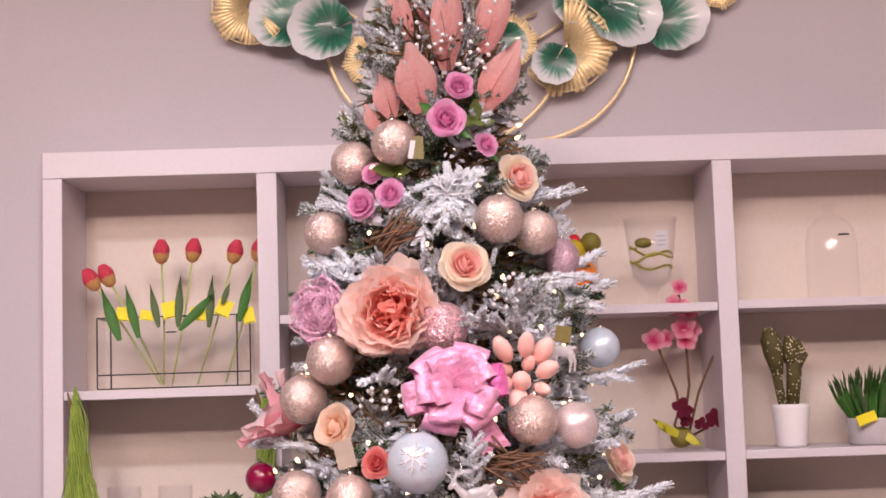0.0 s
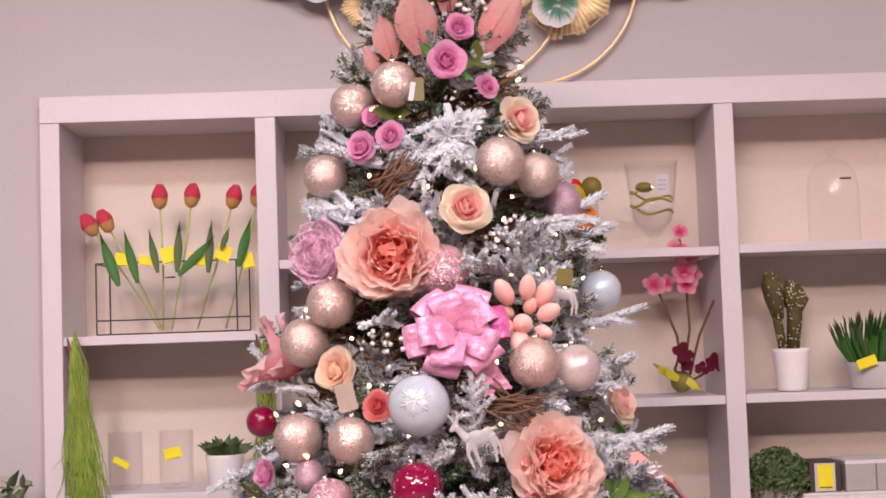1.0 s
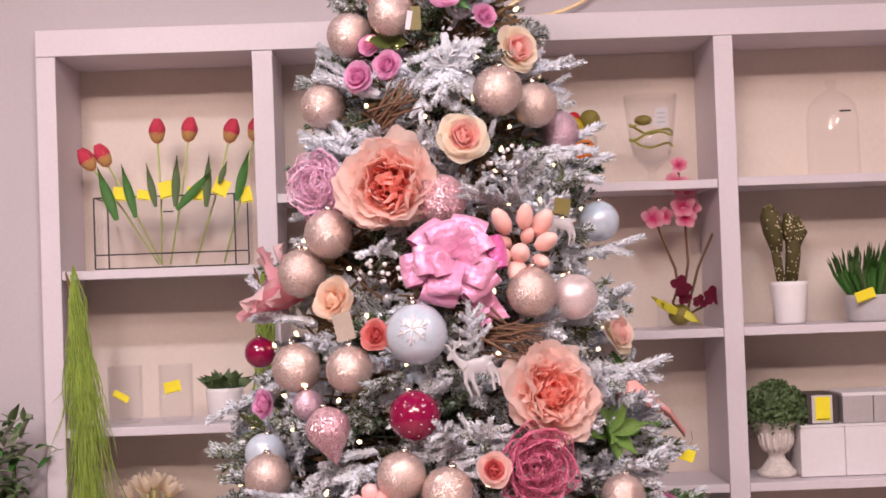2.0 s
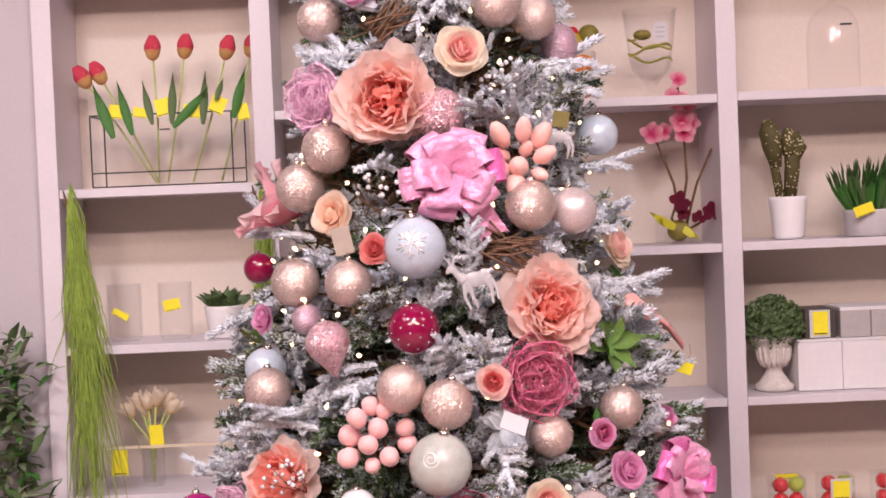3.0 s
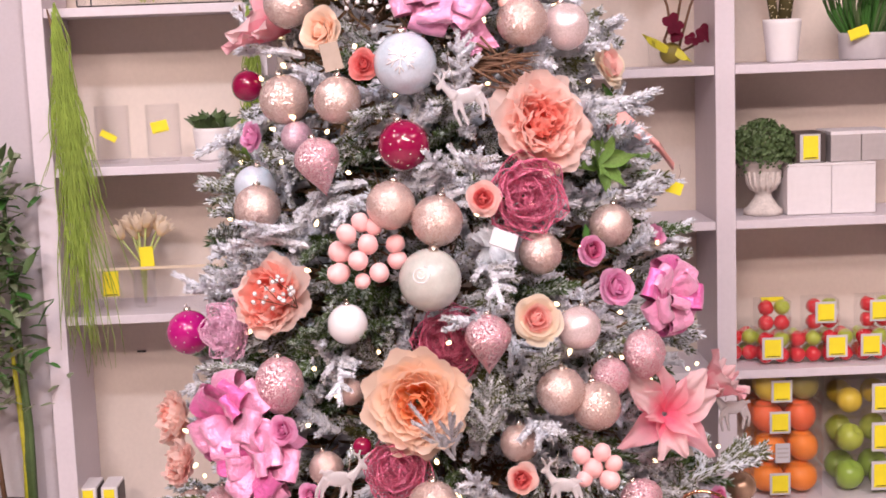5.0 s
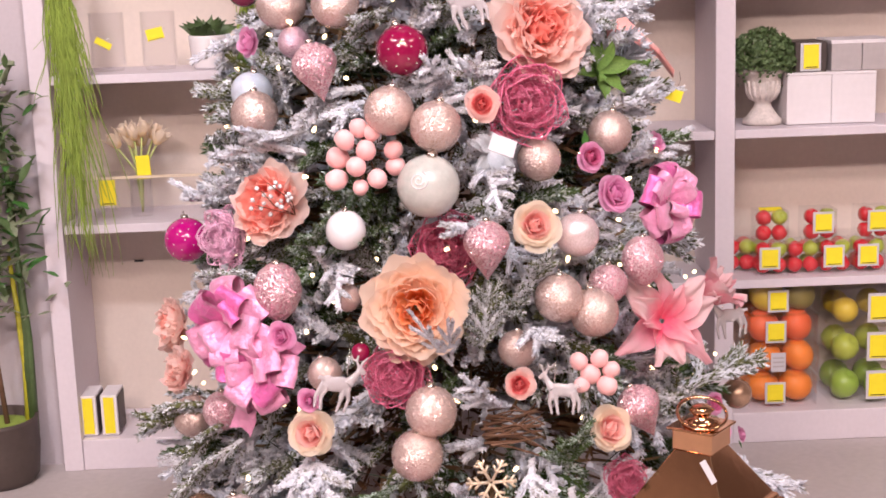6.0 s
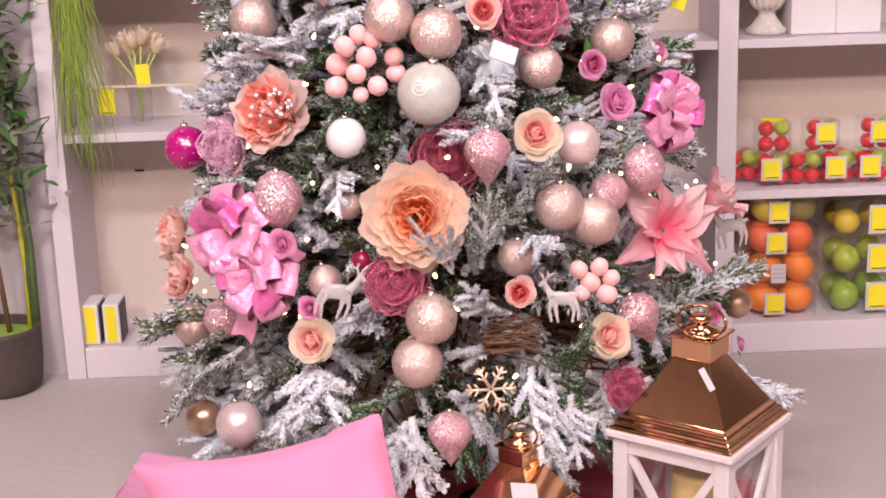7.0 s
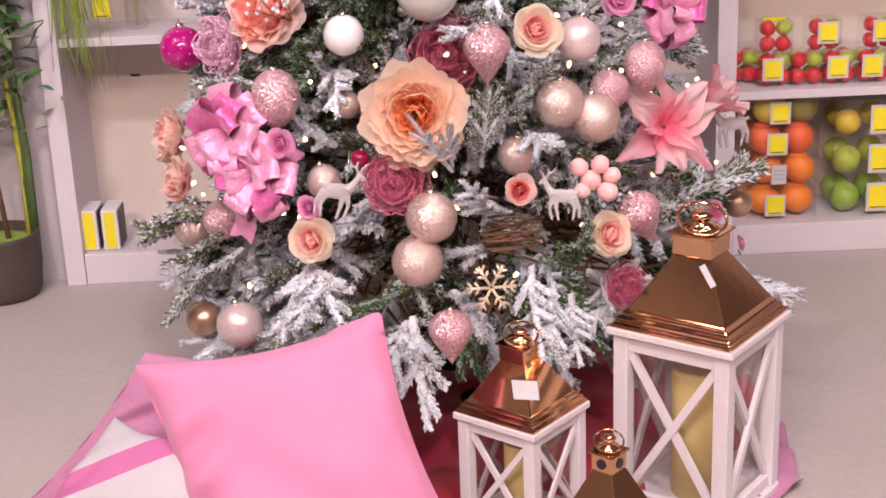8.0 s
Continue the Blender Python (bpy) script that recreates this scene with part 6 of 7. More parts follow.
# third shelf: cream tulips in a glass, a glass box
q = Vector((-0.637, 0.1, 0.886))
ob = vase(q.x, 0.12, 0.669, 0.03, 0.11, "clear glass with cream artificial tulips on the shelf")
CHEAD = mesh_of("tulip_head", lathe_bm([(0, -0.5), (0.28, -0.42), (0.42, -0.1), (0.38, 0.25), (0.2, 0.5), (0, 0.52)], 12), CREAMTULIP)
CPETAL = mesh_of("petal", petal_bm(0.34, 1.25, 0.16, 0.1, 0.03, 83, 0.55), CREAMTULIP)
for dx, dz in ((-0.055, 0.205), (-0.035, 0.225), (-0.005, 0.225), (0.02, 0.235), (0.045, 0.222), (0.062, 0.21), (0.01, 0.205), (-0.02, 0.2)):
    y = rng.uniform(-0.03, 0.02)
    part("stem", tube_bm([(0, 0, 0.01), (dx * 0.15, y * 0.2, 0.12), (dx * 0.85, y, dz - 0.02)], 0.0028, 6), STEM, ob)
    bloom = share("tulip_head", CHEAD, ob, Matrix.Translation((dx, y, dz)) @ Vector((dx * 3, y, 0.25)).to_track_quat("Z", "Y").to_matrix().to_4x4() @ Matrix.Diagonal((0.036, 0.036, 0.044, 1)))
    for k in range(5):
        share("petal", CPETAL, bloom, Matrix.Rotation(6.283 * k / 5, 4, "Z") @ Matrix.Translation((0, -0.12, -0.5)) @ Matrix.Rotation(radians(26 + 9 * (k % 2)), 4, "X"))
yellow_tag(ob, 0.018, -0.04, 0.135, 0.036, 0.062, 0, -3, 0)
a, b = Vector((-0.751, 0.05, 0.704)), Vector((-0.428, 0.05, 0.809))
ob = thing("glass_box", (0, 0, 0), "clear glass display box with a yellow price label", "glass box")
for lo3, hi3 in (((a.x, 0.05, 0.67), (b.x, 0.053, 0.78)), ((a.x, 0.2, 0.67), (b.x, 0.203, 0.78)), ((a.x, 0.054, 0.67), (a.x + 0.003, 0.199, 0.78)), ((b.x - 0.003, 0.054, 0.67), (b.x, 0.199, 0.78))):
    glassy("glass_pane", box_bm(lo3, hi3), ob, smooth=False)
part("rim", box_bm((a.x - 0.002, 0.047, 0.78), (b.x, 0.055, 0.786)), CREAMTULIP, ob, smooth=False)
q = Vector((-0.711, 0.045, 0.745))
yellow_tag(ob, q.x, 0.045, q.z, 0.042, 0.066)

# bottom: two yellow packs
for q in (Vector((-0.808, 0.03, 0.135)), Vector((-0.752, 0.03, 0.132))):
    ob = thing("pack", (q.x, 0.03, 0.087), "white and dark pack with a yellow front on the bottom shelf", "pack", "yellow packs")
    part("carton", box_bm((-0.022, 0, 0), (0.022, 0.1, 0.112), 0.003), BOXWHITE, ob, smooth=False)
    part("front_label", box_bm((-0.014, -0.002, 0.006), (0.014, -0.0005, 0.106), 0.0005), YELLOW, ob, smooth=False)
    part("side_band", box_bm((0.0225, 0.01, 0.004), (0.024, 0.09, 0.106)), BOXDARK, ob, smooth=False)

# small things behind the tree
q = Vector((-0.207, 0.08, 1.579))
ob = thing("gift_box", (q.x, 0.06, 1.641), "small white gift box with a blue top on the shelf", "box")
part("carton", box_bm((-0.03, 0, 0), (0.03, 0.06, 0.03), 0.002), BOXWHITE, ob, smooth=False)
part("lid", box_bm((-0.028, 0.002, 0.03), (0.028, 0.058, 0.045), 0.002), mat("pale_blue_card", (0.4, 0.5, 0.6), 0.5), ob, smooth=False)

# fruit jar and goblet
q = Vector((0.537, 0.1, 1.815))
ob = vase(q.x, 0.1, 1.641, 0.04, 0.13, "clear glass jar filled with artificial fruit on the shelf")
FR = mesh_of("fruit", lathe_bm(SPHERE, 20), ORANGEFRUIT)
FT = mesh_of("fruit", lathe_bm(SPHERE, 20), mat("tangerine_fruit", (0.80, 0.13, 0.03), 0.4, vary=0.15, scale=15, grain=90, bump=0.3))
FL = mesh_of("fruit", lathe_bm(SPHERE, 20), LEMONFRUIT)
FO = mesh_of("fruit", lathe_bm(SPHERE, 20), OLIVEFRUIT)
for mesh, dx, dz, r in ((FR, 0.0, 0.04, 0.034), (FR, 0.005, 0.09, 0.032), (FL, -0.025, 0.15, 0.032), (FO, 0.022, 0.172, 0.028), (FR, -0.03, 0.1, 0.022)):
    share("fruit", mesh, ob, Matrix.Translation((dx, -0.005, dz)) @ Matrix.Diagonal((r, r, r, 1)))
share("fruit", mesh_of("fruit", lathe_bm(SPHERE, 16), REDFRUIT), ob, Matrix.Translation((-0.02, 0.01, 0.18)) @ Matrix.Diagonal((0.018, 0.018, 0.018, 1)))
part("print_bar", box_bm((-0.01, -0.044, 0.105), (0.014, -0.042, 0.11)), BLACK, ob, smooth=False)
q = Vector((0.724, 0.1, 1.763))
ob = thing("goblet", (q.x, 0.12, 1.641), "tall clear glass goblet with a yellow ribbon and a label", "glass goblet")
glassy("bowl", lathe_bm([(0, 0), (0.035, 0.001), (0.035, 0.004), (0.012, 0.012), (0.01, 0.03), (0.02, 0.045), (0.05, 0.075), (0.06, 0.13), (0.072, 0.235), (0.069, 0.235), (0.057, 0.13), (0.047, 0.078), (0.01, 0.05), (0, 0.05)], 36), ob)
part("ribbon", tube_bm([(0.056 * math.cos(a), 0.056 * math.sin(a), 0.1 + 0.006 * a + 0.008 * math.sin(3 * a)) for a in [i * 0.35 for i in range(30)]], 0.0035, 6), LIME, ob, "yellow green ribbon")
part("label_card", box_bm((0.0, -0.066, 0.145), (0.034, -0.064, 0.195)), TAGWHITE, ob, smooth=False)
for k in range(3):
    part("print_bar", box_bm((0.006, -0.0668, 0.155 + 0.012 * k), (0.028, -0.0662, 0.159 + 0.012 * k)), SHADE_PRINT_GREY, ob, smooth=False)
part("moss_ball", lathe_bm(SPHERE, 16, None, Matrix.Translation((-0.02, 0, 0.17)) @ Matrix.Diagonal((0.024, 0.02, 0.014, 1))), OLIVEFRUIT, ob)

# glass cloche
q = Vector((1.211, 0.1, 1.688))
ob = thing("glass_cloche", (q.x, 0.12, 1.644), "clear glass cloche on the shelf", "glass cloche")
glassy("dome", lathe_bm([(0.068, 0), (0.068, 0.15), (0.06, 0.19), (0.04, 0.215), (0.012, 0.228), (0.01, 0.238), (0.016, 0.247), (0.012, 0.258), (0, 0.26)], 36), ob)
part("print_bar", box_bm((0.0, -0.071, 0.165), (0.03, -0.069, 0.17)), BLACK, ob, smooth=False)

# orchid in glass
q = Vector((0.779, 0.1, 1.263))
ob = thing("orchid", (q.x, 0.1, 1.255), "pink artificial orchid in a square glass pot on the shelf", "potted plant")
glassy("glass_pot", box_bm((-0.055, -0.04, 0), (0.055, 0.04, 0.075), 0.004), ob, smooth=False)
part("soil", lathe_bm(SPHERE, 18, None, Matrix.Translation((0, 0, 0.035)) @ Matrix.Diagonal((0.03, 0.028, 0.028, 1))), OLIVEFRUIT, ob)
o = Vector((q.x, 0.1, 1.255))
for pts in (((0.78, 0.1, 1.285), (0.806, 0.1, 1.426), (0.802, 0.1, 1.561), (0.789, 0.1, 1.667)), ((0.788, 0.1, 1.285), (0.771, 0.1, 1.412), (0.737, 0.1, 1.504), (0.721, 0.1, 1.549)), ((0.795, 0.1, 1.285), (0.831, 0.1, 1.41), (0.872, 0.1, 1.499), (0.928, 0.06, 1.538)), ((0.78, 0.1, 1.285), (0.762, 0.1, 1.323), (0.776, 0.1, 1.36)), ((0.791, 0.1, 1.285), (0.834, 0.1, 1.306), (0.868, 0.1, 1.334))):
    part("stem", tube_bm([Vector(p) - o for p in pts], 0.0036, 6), BARK, ob)
ORCH = mesh_of("petal", petal_bm(0.45, 1.0, 0.08, 0.1, 0.04, 61), petal_mat("orchid_petal", (0.74, 0.06, 0.22), (0.95, 0.55, 0.64), turn=(0.1, 1.0)))
ORCHD = mesh_of("petal", petal_bm(0.4, 1.0, 0.08, 0.1, 0.04, 62), DEEPRED)
LIMEP = mesh_of("leaf", petal_bm(0.2, 1.0, 0.03, 0.3, 0.01, 63, 0.8), mat("yellow_leaf", (0.55, 0.50, 0.03), 0.5, vary=0.2))
for p, s, mesh in (((0.788, 0.09, 1.685), 0.026, ORCH), ((0.776, 0.08, 1.633), 0.036, ORCH), ((0.805, 0.09, 1.624), 0.034, ORCH), ((0.793, 0.08, 1.576), 0.036, ORCH), ((0.818, 0.1, 1.573), 0.03, ORCH), ((0.798, 0.08, 1.543), 0.032, ORCH), ((0.714, 0.09, 1.546), 0.034, ORCH), ((0.751, 0.1, 1.551), 0.026, ORCH), ((0.78, 0.08, 1.364), 0.032, ORCHD), ((0.786, 0.08, 1.337), 0.024, ORCHD), ((0.864, 0.08, 1.335), 0.03, ORCHD), ((0.83, 0.08, 1.321), 0.022, ORCHD)):
    c = Vector(p) - o
    for k in range(5):
        share("petal", mesh, ob, Matrix.Translation(c) @ Matrix.Rotation(radians(75), 4, "X") @ Matrix.Rotation(6.283 * k / 5 + rng.random(), 4, "Z") @ Matrix.Rotation(radians(60 + 14 * rng.random()), 4, "X") @ Matrix.Diagonal((s, s, s, 1)))
for a, b in (((0.77, 0.08, 1.296), (0.692, 0.07, 1.341)), ((0.778, 0.08, 1.305), (0.824, 0.06, 1.262)), ((0.777, 0.08, 1.293), (0.715, 0.06, 1.325))):
    blade(ob, Vector(a) - o, Vector(b) - o, 0.022, LIMEP)

# cactus
q = Vector((1.072, 0.1, 1.253))
ob = pot("cactus", q.x, 0.1, 1.256, 0.05, 0.112, WHITE, "brown green spotted cactus in a white pot", "potted plant", 0.72)
o = Vector((q.x, 0.1, 1.256))
DOT = mesh_of("dot", lathe_bm([(0, 0.0008), (0.0018, 0.0004), (0.0022, -0.001)], 6), DOTS)
for pts, radii in ((((1.054, 0.1, 1.358), (1.042, 0.1, 1.433), (1.037, 0.1, 1.479)), (0.012, 0.012, 0.013)), (((1.044, 0.1, 1.445), (1.035, 0.1, 1.501), (1.028, 0.1, 1.542), (1.023, 0.1, 1.572)), (0.014, 0.026, 0.027, 0.012)), (((1.077, 0.1, 1.357), (1.087, 0.1, 1.447), (1.086, 0.1, 1.492)), (0.017, 0.02, 0.02)), (((1.082, 0.1, 1.477), (1.081, 0.1, 1.515), (1.076, 0.1, 1.549)), (0.02, 0.023, 0.01)), (((1.087, 0.1, 1.45), (1.107, 0.1, 1.499), (1.097, 0.1, 1.537)), (0.012, 0.02, 0.01))):
    pts = [Vector(p) - o for p in pts]
    part("cactus_pad", tube_bm(pts, list(radii), 14), CACTUS, ob)
    for k in range(26):
        f = rng.random() * (len(pts) - 1.001)
        i = int(f)
        c, r = pts[i].lerp(pts[i + 1], f - i), radii[i] + (radii[i + 1] - radii[i]) * (f - i)
        a = rng.uniform(-2.6, -0.5)
        n = Vector((math.cos(a), math.sin(a), 0.05))
        share("dot", DOT, ob, Matrix.Translation(c + n * r) @ n.to_track_quat("Z", "Y").to_matrix().to_4x4())

# grass in a bowl
q = Vector((1.29, 0.1, 1.245))
ob = pot("grass_bowl", q.x, 0.1, 1.256, 0.068, 0.07, mat("pale_grey_bowl", (0.55, 0.52, 0.54), 0.5, vary=0.06), "green artificial grass in a pale grey bowl", "potted plant", 0.88)
for k in range(130):
    a, t = rng.random() * 6.28, rng.random() ** 0.5
    base = Vector((0.05 * t * math.cos(a), 0.05 * t * math.sin(a), 0.055))
    tip = Vector((0.125 * t * math.cos(a), 0.1 * t * math.sin(a), 0.215 - 0.055 * t + rng.gauss(0, 0.01)))
    blade(ob, base, tip, 0.009, LBLADE if k % 3 else DBLADE)
yellow_tag(ob, -0.04, -0.078, 0.07, 0.052, 0.028, 0, -18, 0)

# clipped boxwood in an urn
q = Vector((1.023, 0.1, 0.876))
ob = thing("boxwood_urn", (q.x, 0.11, 0.855), "clipped boxwood ball in a pale stone urn", "potted plant")
part("urn", lathe_bm([(0, 0), (0.052, 0), (0.052, 0.014), (0.042, 0.02), (0.024, 0.045), (0.02, 0.056), (0.03, 0.064), (0.04, 0.08), (0.044, 0.11), (0.05, 0.132), (0.062, 0.14), (0.06, 0.146), (0.05, 0.14), (0, 0.135)], 28), STONE, ob)
for k in range(16):
    a = 6.283 * k / 16
    part("flute", tube_bm([(0.031 * math.cos(a), 0.031 * math.sin(a), 0.066), (0.042 * math.cos(a), 0.042 * math.sin(a), 0.085), (0.045 * math.cos(a), 0.045 * math.sin(a), 0.115)], 0.004, 6), STONE, ob)
vs2, fs2 = [], []
for k in range(2600):
    d = Vector((rng.gauss(0, 1), rng.gauss(0, 1), abs(rng.gauss(0, 1)) - 0.25)).normalized()
    p = Vector((d.x * 0.086, d.y * 0.08, 0.165 + d.z * 0.085)) * 1.0
    p = Vector((0, 0, 0.165)).lerp(p, rng.uniform(0.8, 1.05))
    n = (d + Vector((rng.gauss(0, 0.6), rng.gauss(0, 0.6), rng.gauss(0, 0.6)))).normalized()
    s, t = n.orthogonal().normalized() * 0.0065, n.cross(n.orthogonal().normalized()) * 0.005
    i = len(vs2)
    vs2 += [p - s, p - t + n * 0.002, p + s, p + t + n * 0.002]
    fs2.append((i, i + 1, i + 2, i + 3))
me = bpy.data.meshes.new("leaves")
me.from_pydata([tuple(v) for v in vs2], [], fs2)
me.materials.append(DARKGREEN)
tagged(share("leaves", me, ob, Matrix()), "small dark green leaves", kind="stuff")

# white boxes
a = Vector((1.075, 0.06, 0.863))
for k in range(2):
    ob = thing("white_box", (a.x + 0.118 * k, 0.06, 0.8545), "plain white cardboard box standing on the shelf", "box", "white boxes")
    part("carton", box_bm((0, 0, 0), (0.117, 0.16, 0.128), 0.002), BOXWHITE, ob, smooth=False)
    part("lid", box_bm((-0.0005, -0.0008, 0.1283), (0.1172, 0.1608, 0.1355), 0.0015), BOXWHITE, ob, smooth=False)
ob = thing("dark_box", (a.x + 0.028, 0.07, 0.991), "dark box with a white and yellow label", "box")
part("carton", box_bm((-0.005, 0, 0), (0.078, 0.12, 0.078), 0.002), BOXDARK, ob, smooth=False)
part("label_card", box_bm((0.008, -0.002, 0.002), (0.062, -0.0005, 0.075)), TAGWHITE, ob, smooth=False)
yellow_tag(ob, 0.036, -0.0035, 0.04, 0.04, 0.062)
# smaller white boxes: cartons coloured grey for the shade under the board
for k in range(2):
    ob = thing("shaded_white_box", (a.x + 0.118 + 0.082 * k, 0.07, 0.991), "plain white box on the shelf, its shade painted as grey", "box", "grey boxes")
    part("carton", box_bm((0, 0, 0), (0.08, 0.14, 0.078), 0.002), SHADE_PRINT_GREY, ob, smooth=False)
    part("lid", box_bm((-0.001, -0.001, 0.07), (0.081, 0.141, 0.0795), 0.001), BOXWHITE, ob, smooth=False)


def fruit_box(x, y, z, w, h, dep, fruit, n, label, card=None, fill=1.0):
    """A clear box of fruit with a yellow label on its front."""
    ob = thing("fruit_box", (x, y, z), label, "fruit box", "boxes of artificial fruit")
    for lo3, hi3 in (((-w / 2, 0, 0), (w / 2, 0.0015, h)), ((-w / 2, 0.002, h - 0.0015), (w / 2, dep, h)), ((-w / 2, 0.002, 0), (-w / 2 + 0.0015, dep, h - 0.002)), ((w / 2 - 0.0015, 0.002, 0), (w / 2, dep, h - 0.002))):
        glassy("glass_pane", box_bm(lo3, hi3), ob, smooth=False)
    nx, nz = n
    rx, rz = w / nx / 2, h / nz / 2
    for j in range(max(1, int(dep / (2 * rx)))):
        for i in range(nx):
            for k in range(nz):
                mesh = fruit[(i + k + j) % len(fruit)]
                r = min(rx, rz * 1.12) * fill
                share("fruit", mesh, ob, Matrix.Translation((-w / 2 + rx * (2 * i + 1), 0.003 + rx * (2 * j + 1), 0.001 + r if nz == 1 else 0.001 + rz * (2 * k + 1))) @ pose(0, 0, 0, rng.uniform(0, 90), 0, rng.uniform(0, 90)) @ Matrix.Diagonal((r, r, min(r, rz) * 0.97, 1)))
    if card:
        cx, cz, cw, ch = card
        part("label_card", box_bm((cx - cw / 2, -0.0025, cz - ch / 2), (cx + cw / 2, -0.0005, cz + ch / 2)), TAGWHITE, ob, smooth=False)
        yellow_tag(ob, cx, -0.0035, cz, cw * 0.78, ch * 0.8)
    return ob


APPLE = [(0, -0.82), (0.25, -0.95), (0.6, -0.85), (0.92, -0.35), (1.0, 0.1), (0.9, 0.55), (0.6, 0.88), (0.25, 0.92), (0.05, 0.72), (0, 0.7)]
AR, AL, AG = (mesh_of("fruit", lathe_bm(APPLE, 18), m) for m in (REDFRUIT, LIMEFRUIT, GREENFRUIT))
z = 0.4545
RB = "clear box of red and lime artificial fruit with a yellow label"
for px, card in (((1.038, 0.04, 0.483), True), ((1.124, 0.04, 0.48), False), ((1.21, 0.04, 0.481), True), ((1.302, 0.04, 0.48), True), ((0.964, 0.09, 0.48), False)):
    fruit_box(px[0], px[1], z, 0.084, 0.086, 0.09, [AR, AR, AL, AR], (2, 2), RB, (-0.008, 0.047, 0.056, 0.06) if card else None)
for px, card in (((1.041, 0.05, 0.581), False), ((1.17, 0.05, 0.583), True), ((1.316, 0.05, 0.582), True)):
    ob = fruit_box(px[0], px[1], z + 0.0875, 0.084, 0.084, 0.08, [AR, AR, AL, AR], (2, 2), RB, (0.005, 0.05, 0.056, 0.058) if card else None)
    if not card:
        yellow_tag(ob, 0, 0.03, 0.084, 0.06, 0.03, -75, 0, 0)
xa, xb = 1.071, 1.299
for k in range(4):
    fruit = ([FR], [FR], [FT], [FL, FO])[k]
    fruit_box(xa + (0.005 if k % 2 else 0), 0.04, 0.087 + 0.0855 * k, 0.185, 0.084, 0.19, fruit, (2, 1), "clear box of artificial oranges with a yellow label" if k < 3 else "clear box of yellow artificial fruit in shade", (-0.022, 0.04, 0.056, 0.06) if k != 1 else None)
    if k == 1:
        c = part("price_card", box_bm((xa - 0.035, 0.036, 0.187), (xa + 0.005, 0.0385, 0.24)), TAGWHITE, None, "white printed price card on a fruit box", False)
        tagged(c, category="price card")
        for j in range(3):
            part("print_bar", box_bm((xa - 0.03, 0.0353, 0.2 + 0.012 * j), (xa, 0.0358, 0.204 + 0.012 * j)), SHADE_PRINT_GREY, c, smooth=False)
for k in range(3):
    fruit_box(xb, 0.04, 0.087 + 0.108 * k, 0.19, 0.106, 0.19, ([AG], [AL], [FL])[k], (2, 1), "clear box of green artificial apples with a yellow label" if k < 2 else "clear box of yellow artificial fruit with a yellow label", (0.03, 0.052, 0.064, 0.08), 0.86 - 0.06 * k)

# potted plant beside the shelf
q = Vector((-1.031, -0.12, 0.037))
ob = thing("potted_tree", (q.x, -0.05, 0), "tall leafy artificial tree in a dark brown pot", "potted plant")
part("pot", lathe_bm([(0, 0), (0.085, 0), (0.1, 0.02), (0.108, 0.1), (0.106, 0.165), (0.11, 0.175), (0.1, 0.176), (0.095, 0.15), (0, 0.15)], 36), DARKPOT, ob)
part("soil", lathe_bm([(0, 0.158), (0.06, 0.16), (0.094, 0.152)], 24), MOSS, ob)
BAMBOO = mat("yellow_green_cane", (0.45, 0.42, 0.03), 0.5, vary=0.3, scale=10)
for pts, r, m in ((((0.03, 0, 0.15), (0.01, 0.01, 0.4), (-0.03, 0.0, 0.7), (-0.02, 0, 1.0)), 0.007, BARK), (((-0.03, 0.02, 0.15), (-0.02, 0.02, 0.5), (0.02, 0.02, 0.85), (0.03, 0, 1.15)), 0.008, BARK)):
    part("trunk", tube_bm(pts, r, 8), m, ob)
for dx, top in ((0.075, 0.6), (0.09, 0.75), (0.083, 1.02)):
    part("cane", tube_bm([(dx, 0.04, 0.12), (dx + 0.004, 0.045, top * 0.5), (dx - 0.008, 0.03, top)], [0.011, 0.01, 0.005], 8), BAMBOO if top < 0.7 else DARKGREEN, ob)
LEAFP = [mesh_of("leaf", petal_bm(0.25, 1.0, 0.06, 0.2, 0.02, 71 + k, 0.7), m) for k, m in enumerate((SAGE, DARKGREEN, GREEN))]
for k in range(400):
    zz = 0.43 + 0.66 * rng.random() ** 0.8
    s = rng.uniform(0.036, 0.075)
    p = Vector((rng.gauss(0.05, 0.055), rng.gauss(-0.01, 0.045), zz))
    d = Vector((rng.gauss(0, 1), rng.gauss(-0.3, 1), rng.gauss(0.3, 0.7)))
    share("leaf", LEAFP[rng.choice((0, 0, 1, 2))], ob, Matrix.Translation(p) @ d.to_track_quat("Z", "Y").to_matrix().to_4x4() @ Matrix.Diagonal((s, s, s, 1)))

# ---- wall sculpture of lotus leaves ----
LOTUS = mat("lotus_enamel", (0.6, 0.6, 0.6), 0.3, vary=0, bump=0.2, depth=0.002, coat=0.3)
nt = LOTUS.node_tree
co = nt.nodes["Texture Coordinate"]
ln = nt.nodes.new("ShaderNodeVectorMath")
ln.operation = "LENGTH"
nt.links.new(co.outputs["Object"], ln.inputs[0])
nz = nt.nodes.new("ShaderNodeTexNoise")
nz.inputs["Scale"].default_value = 6
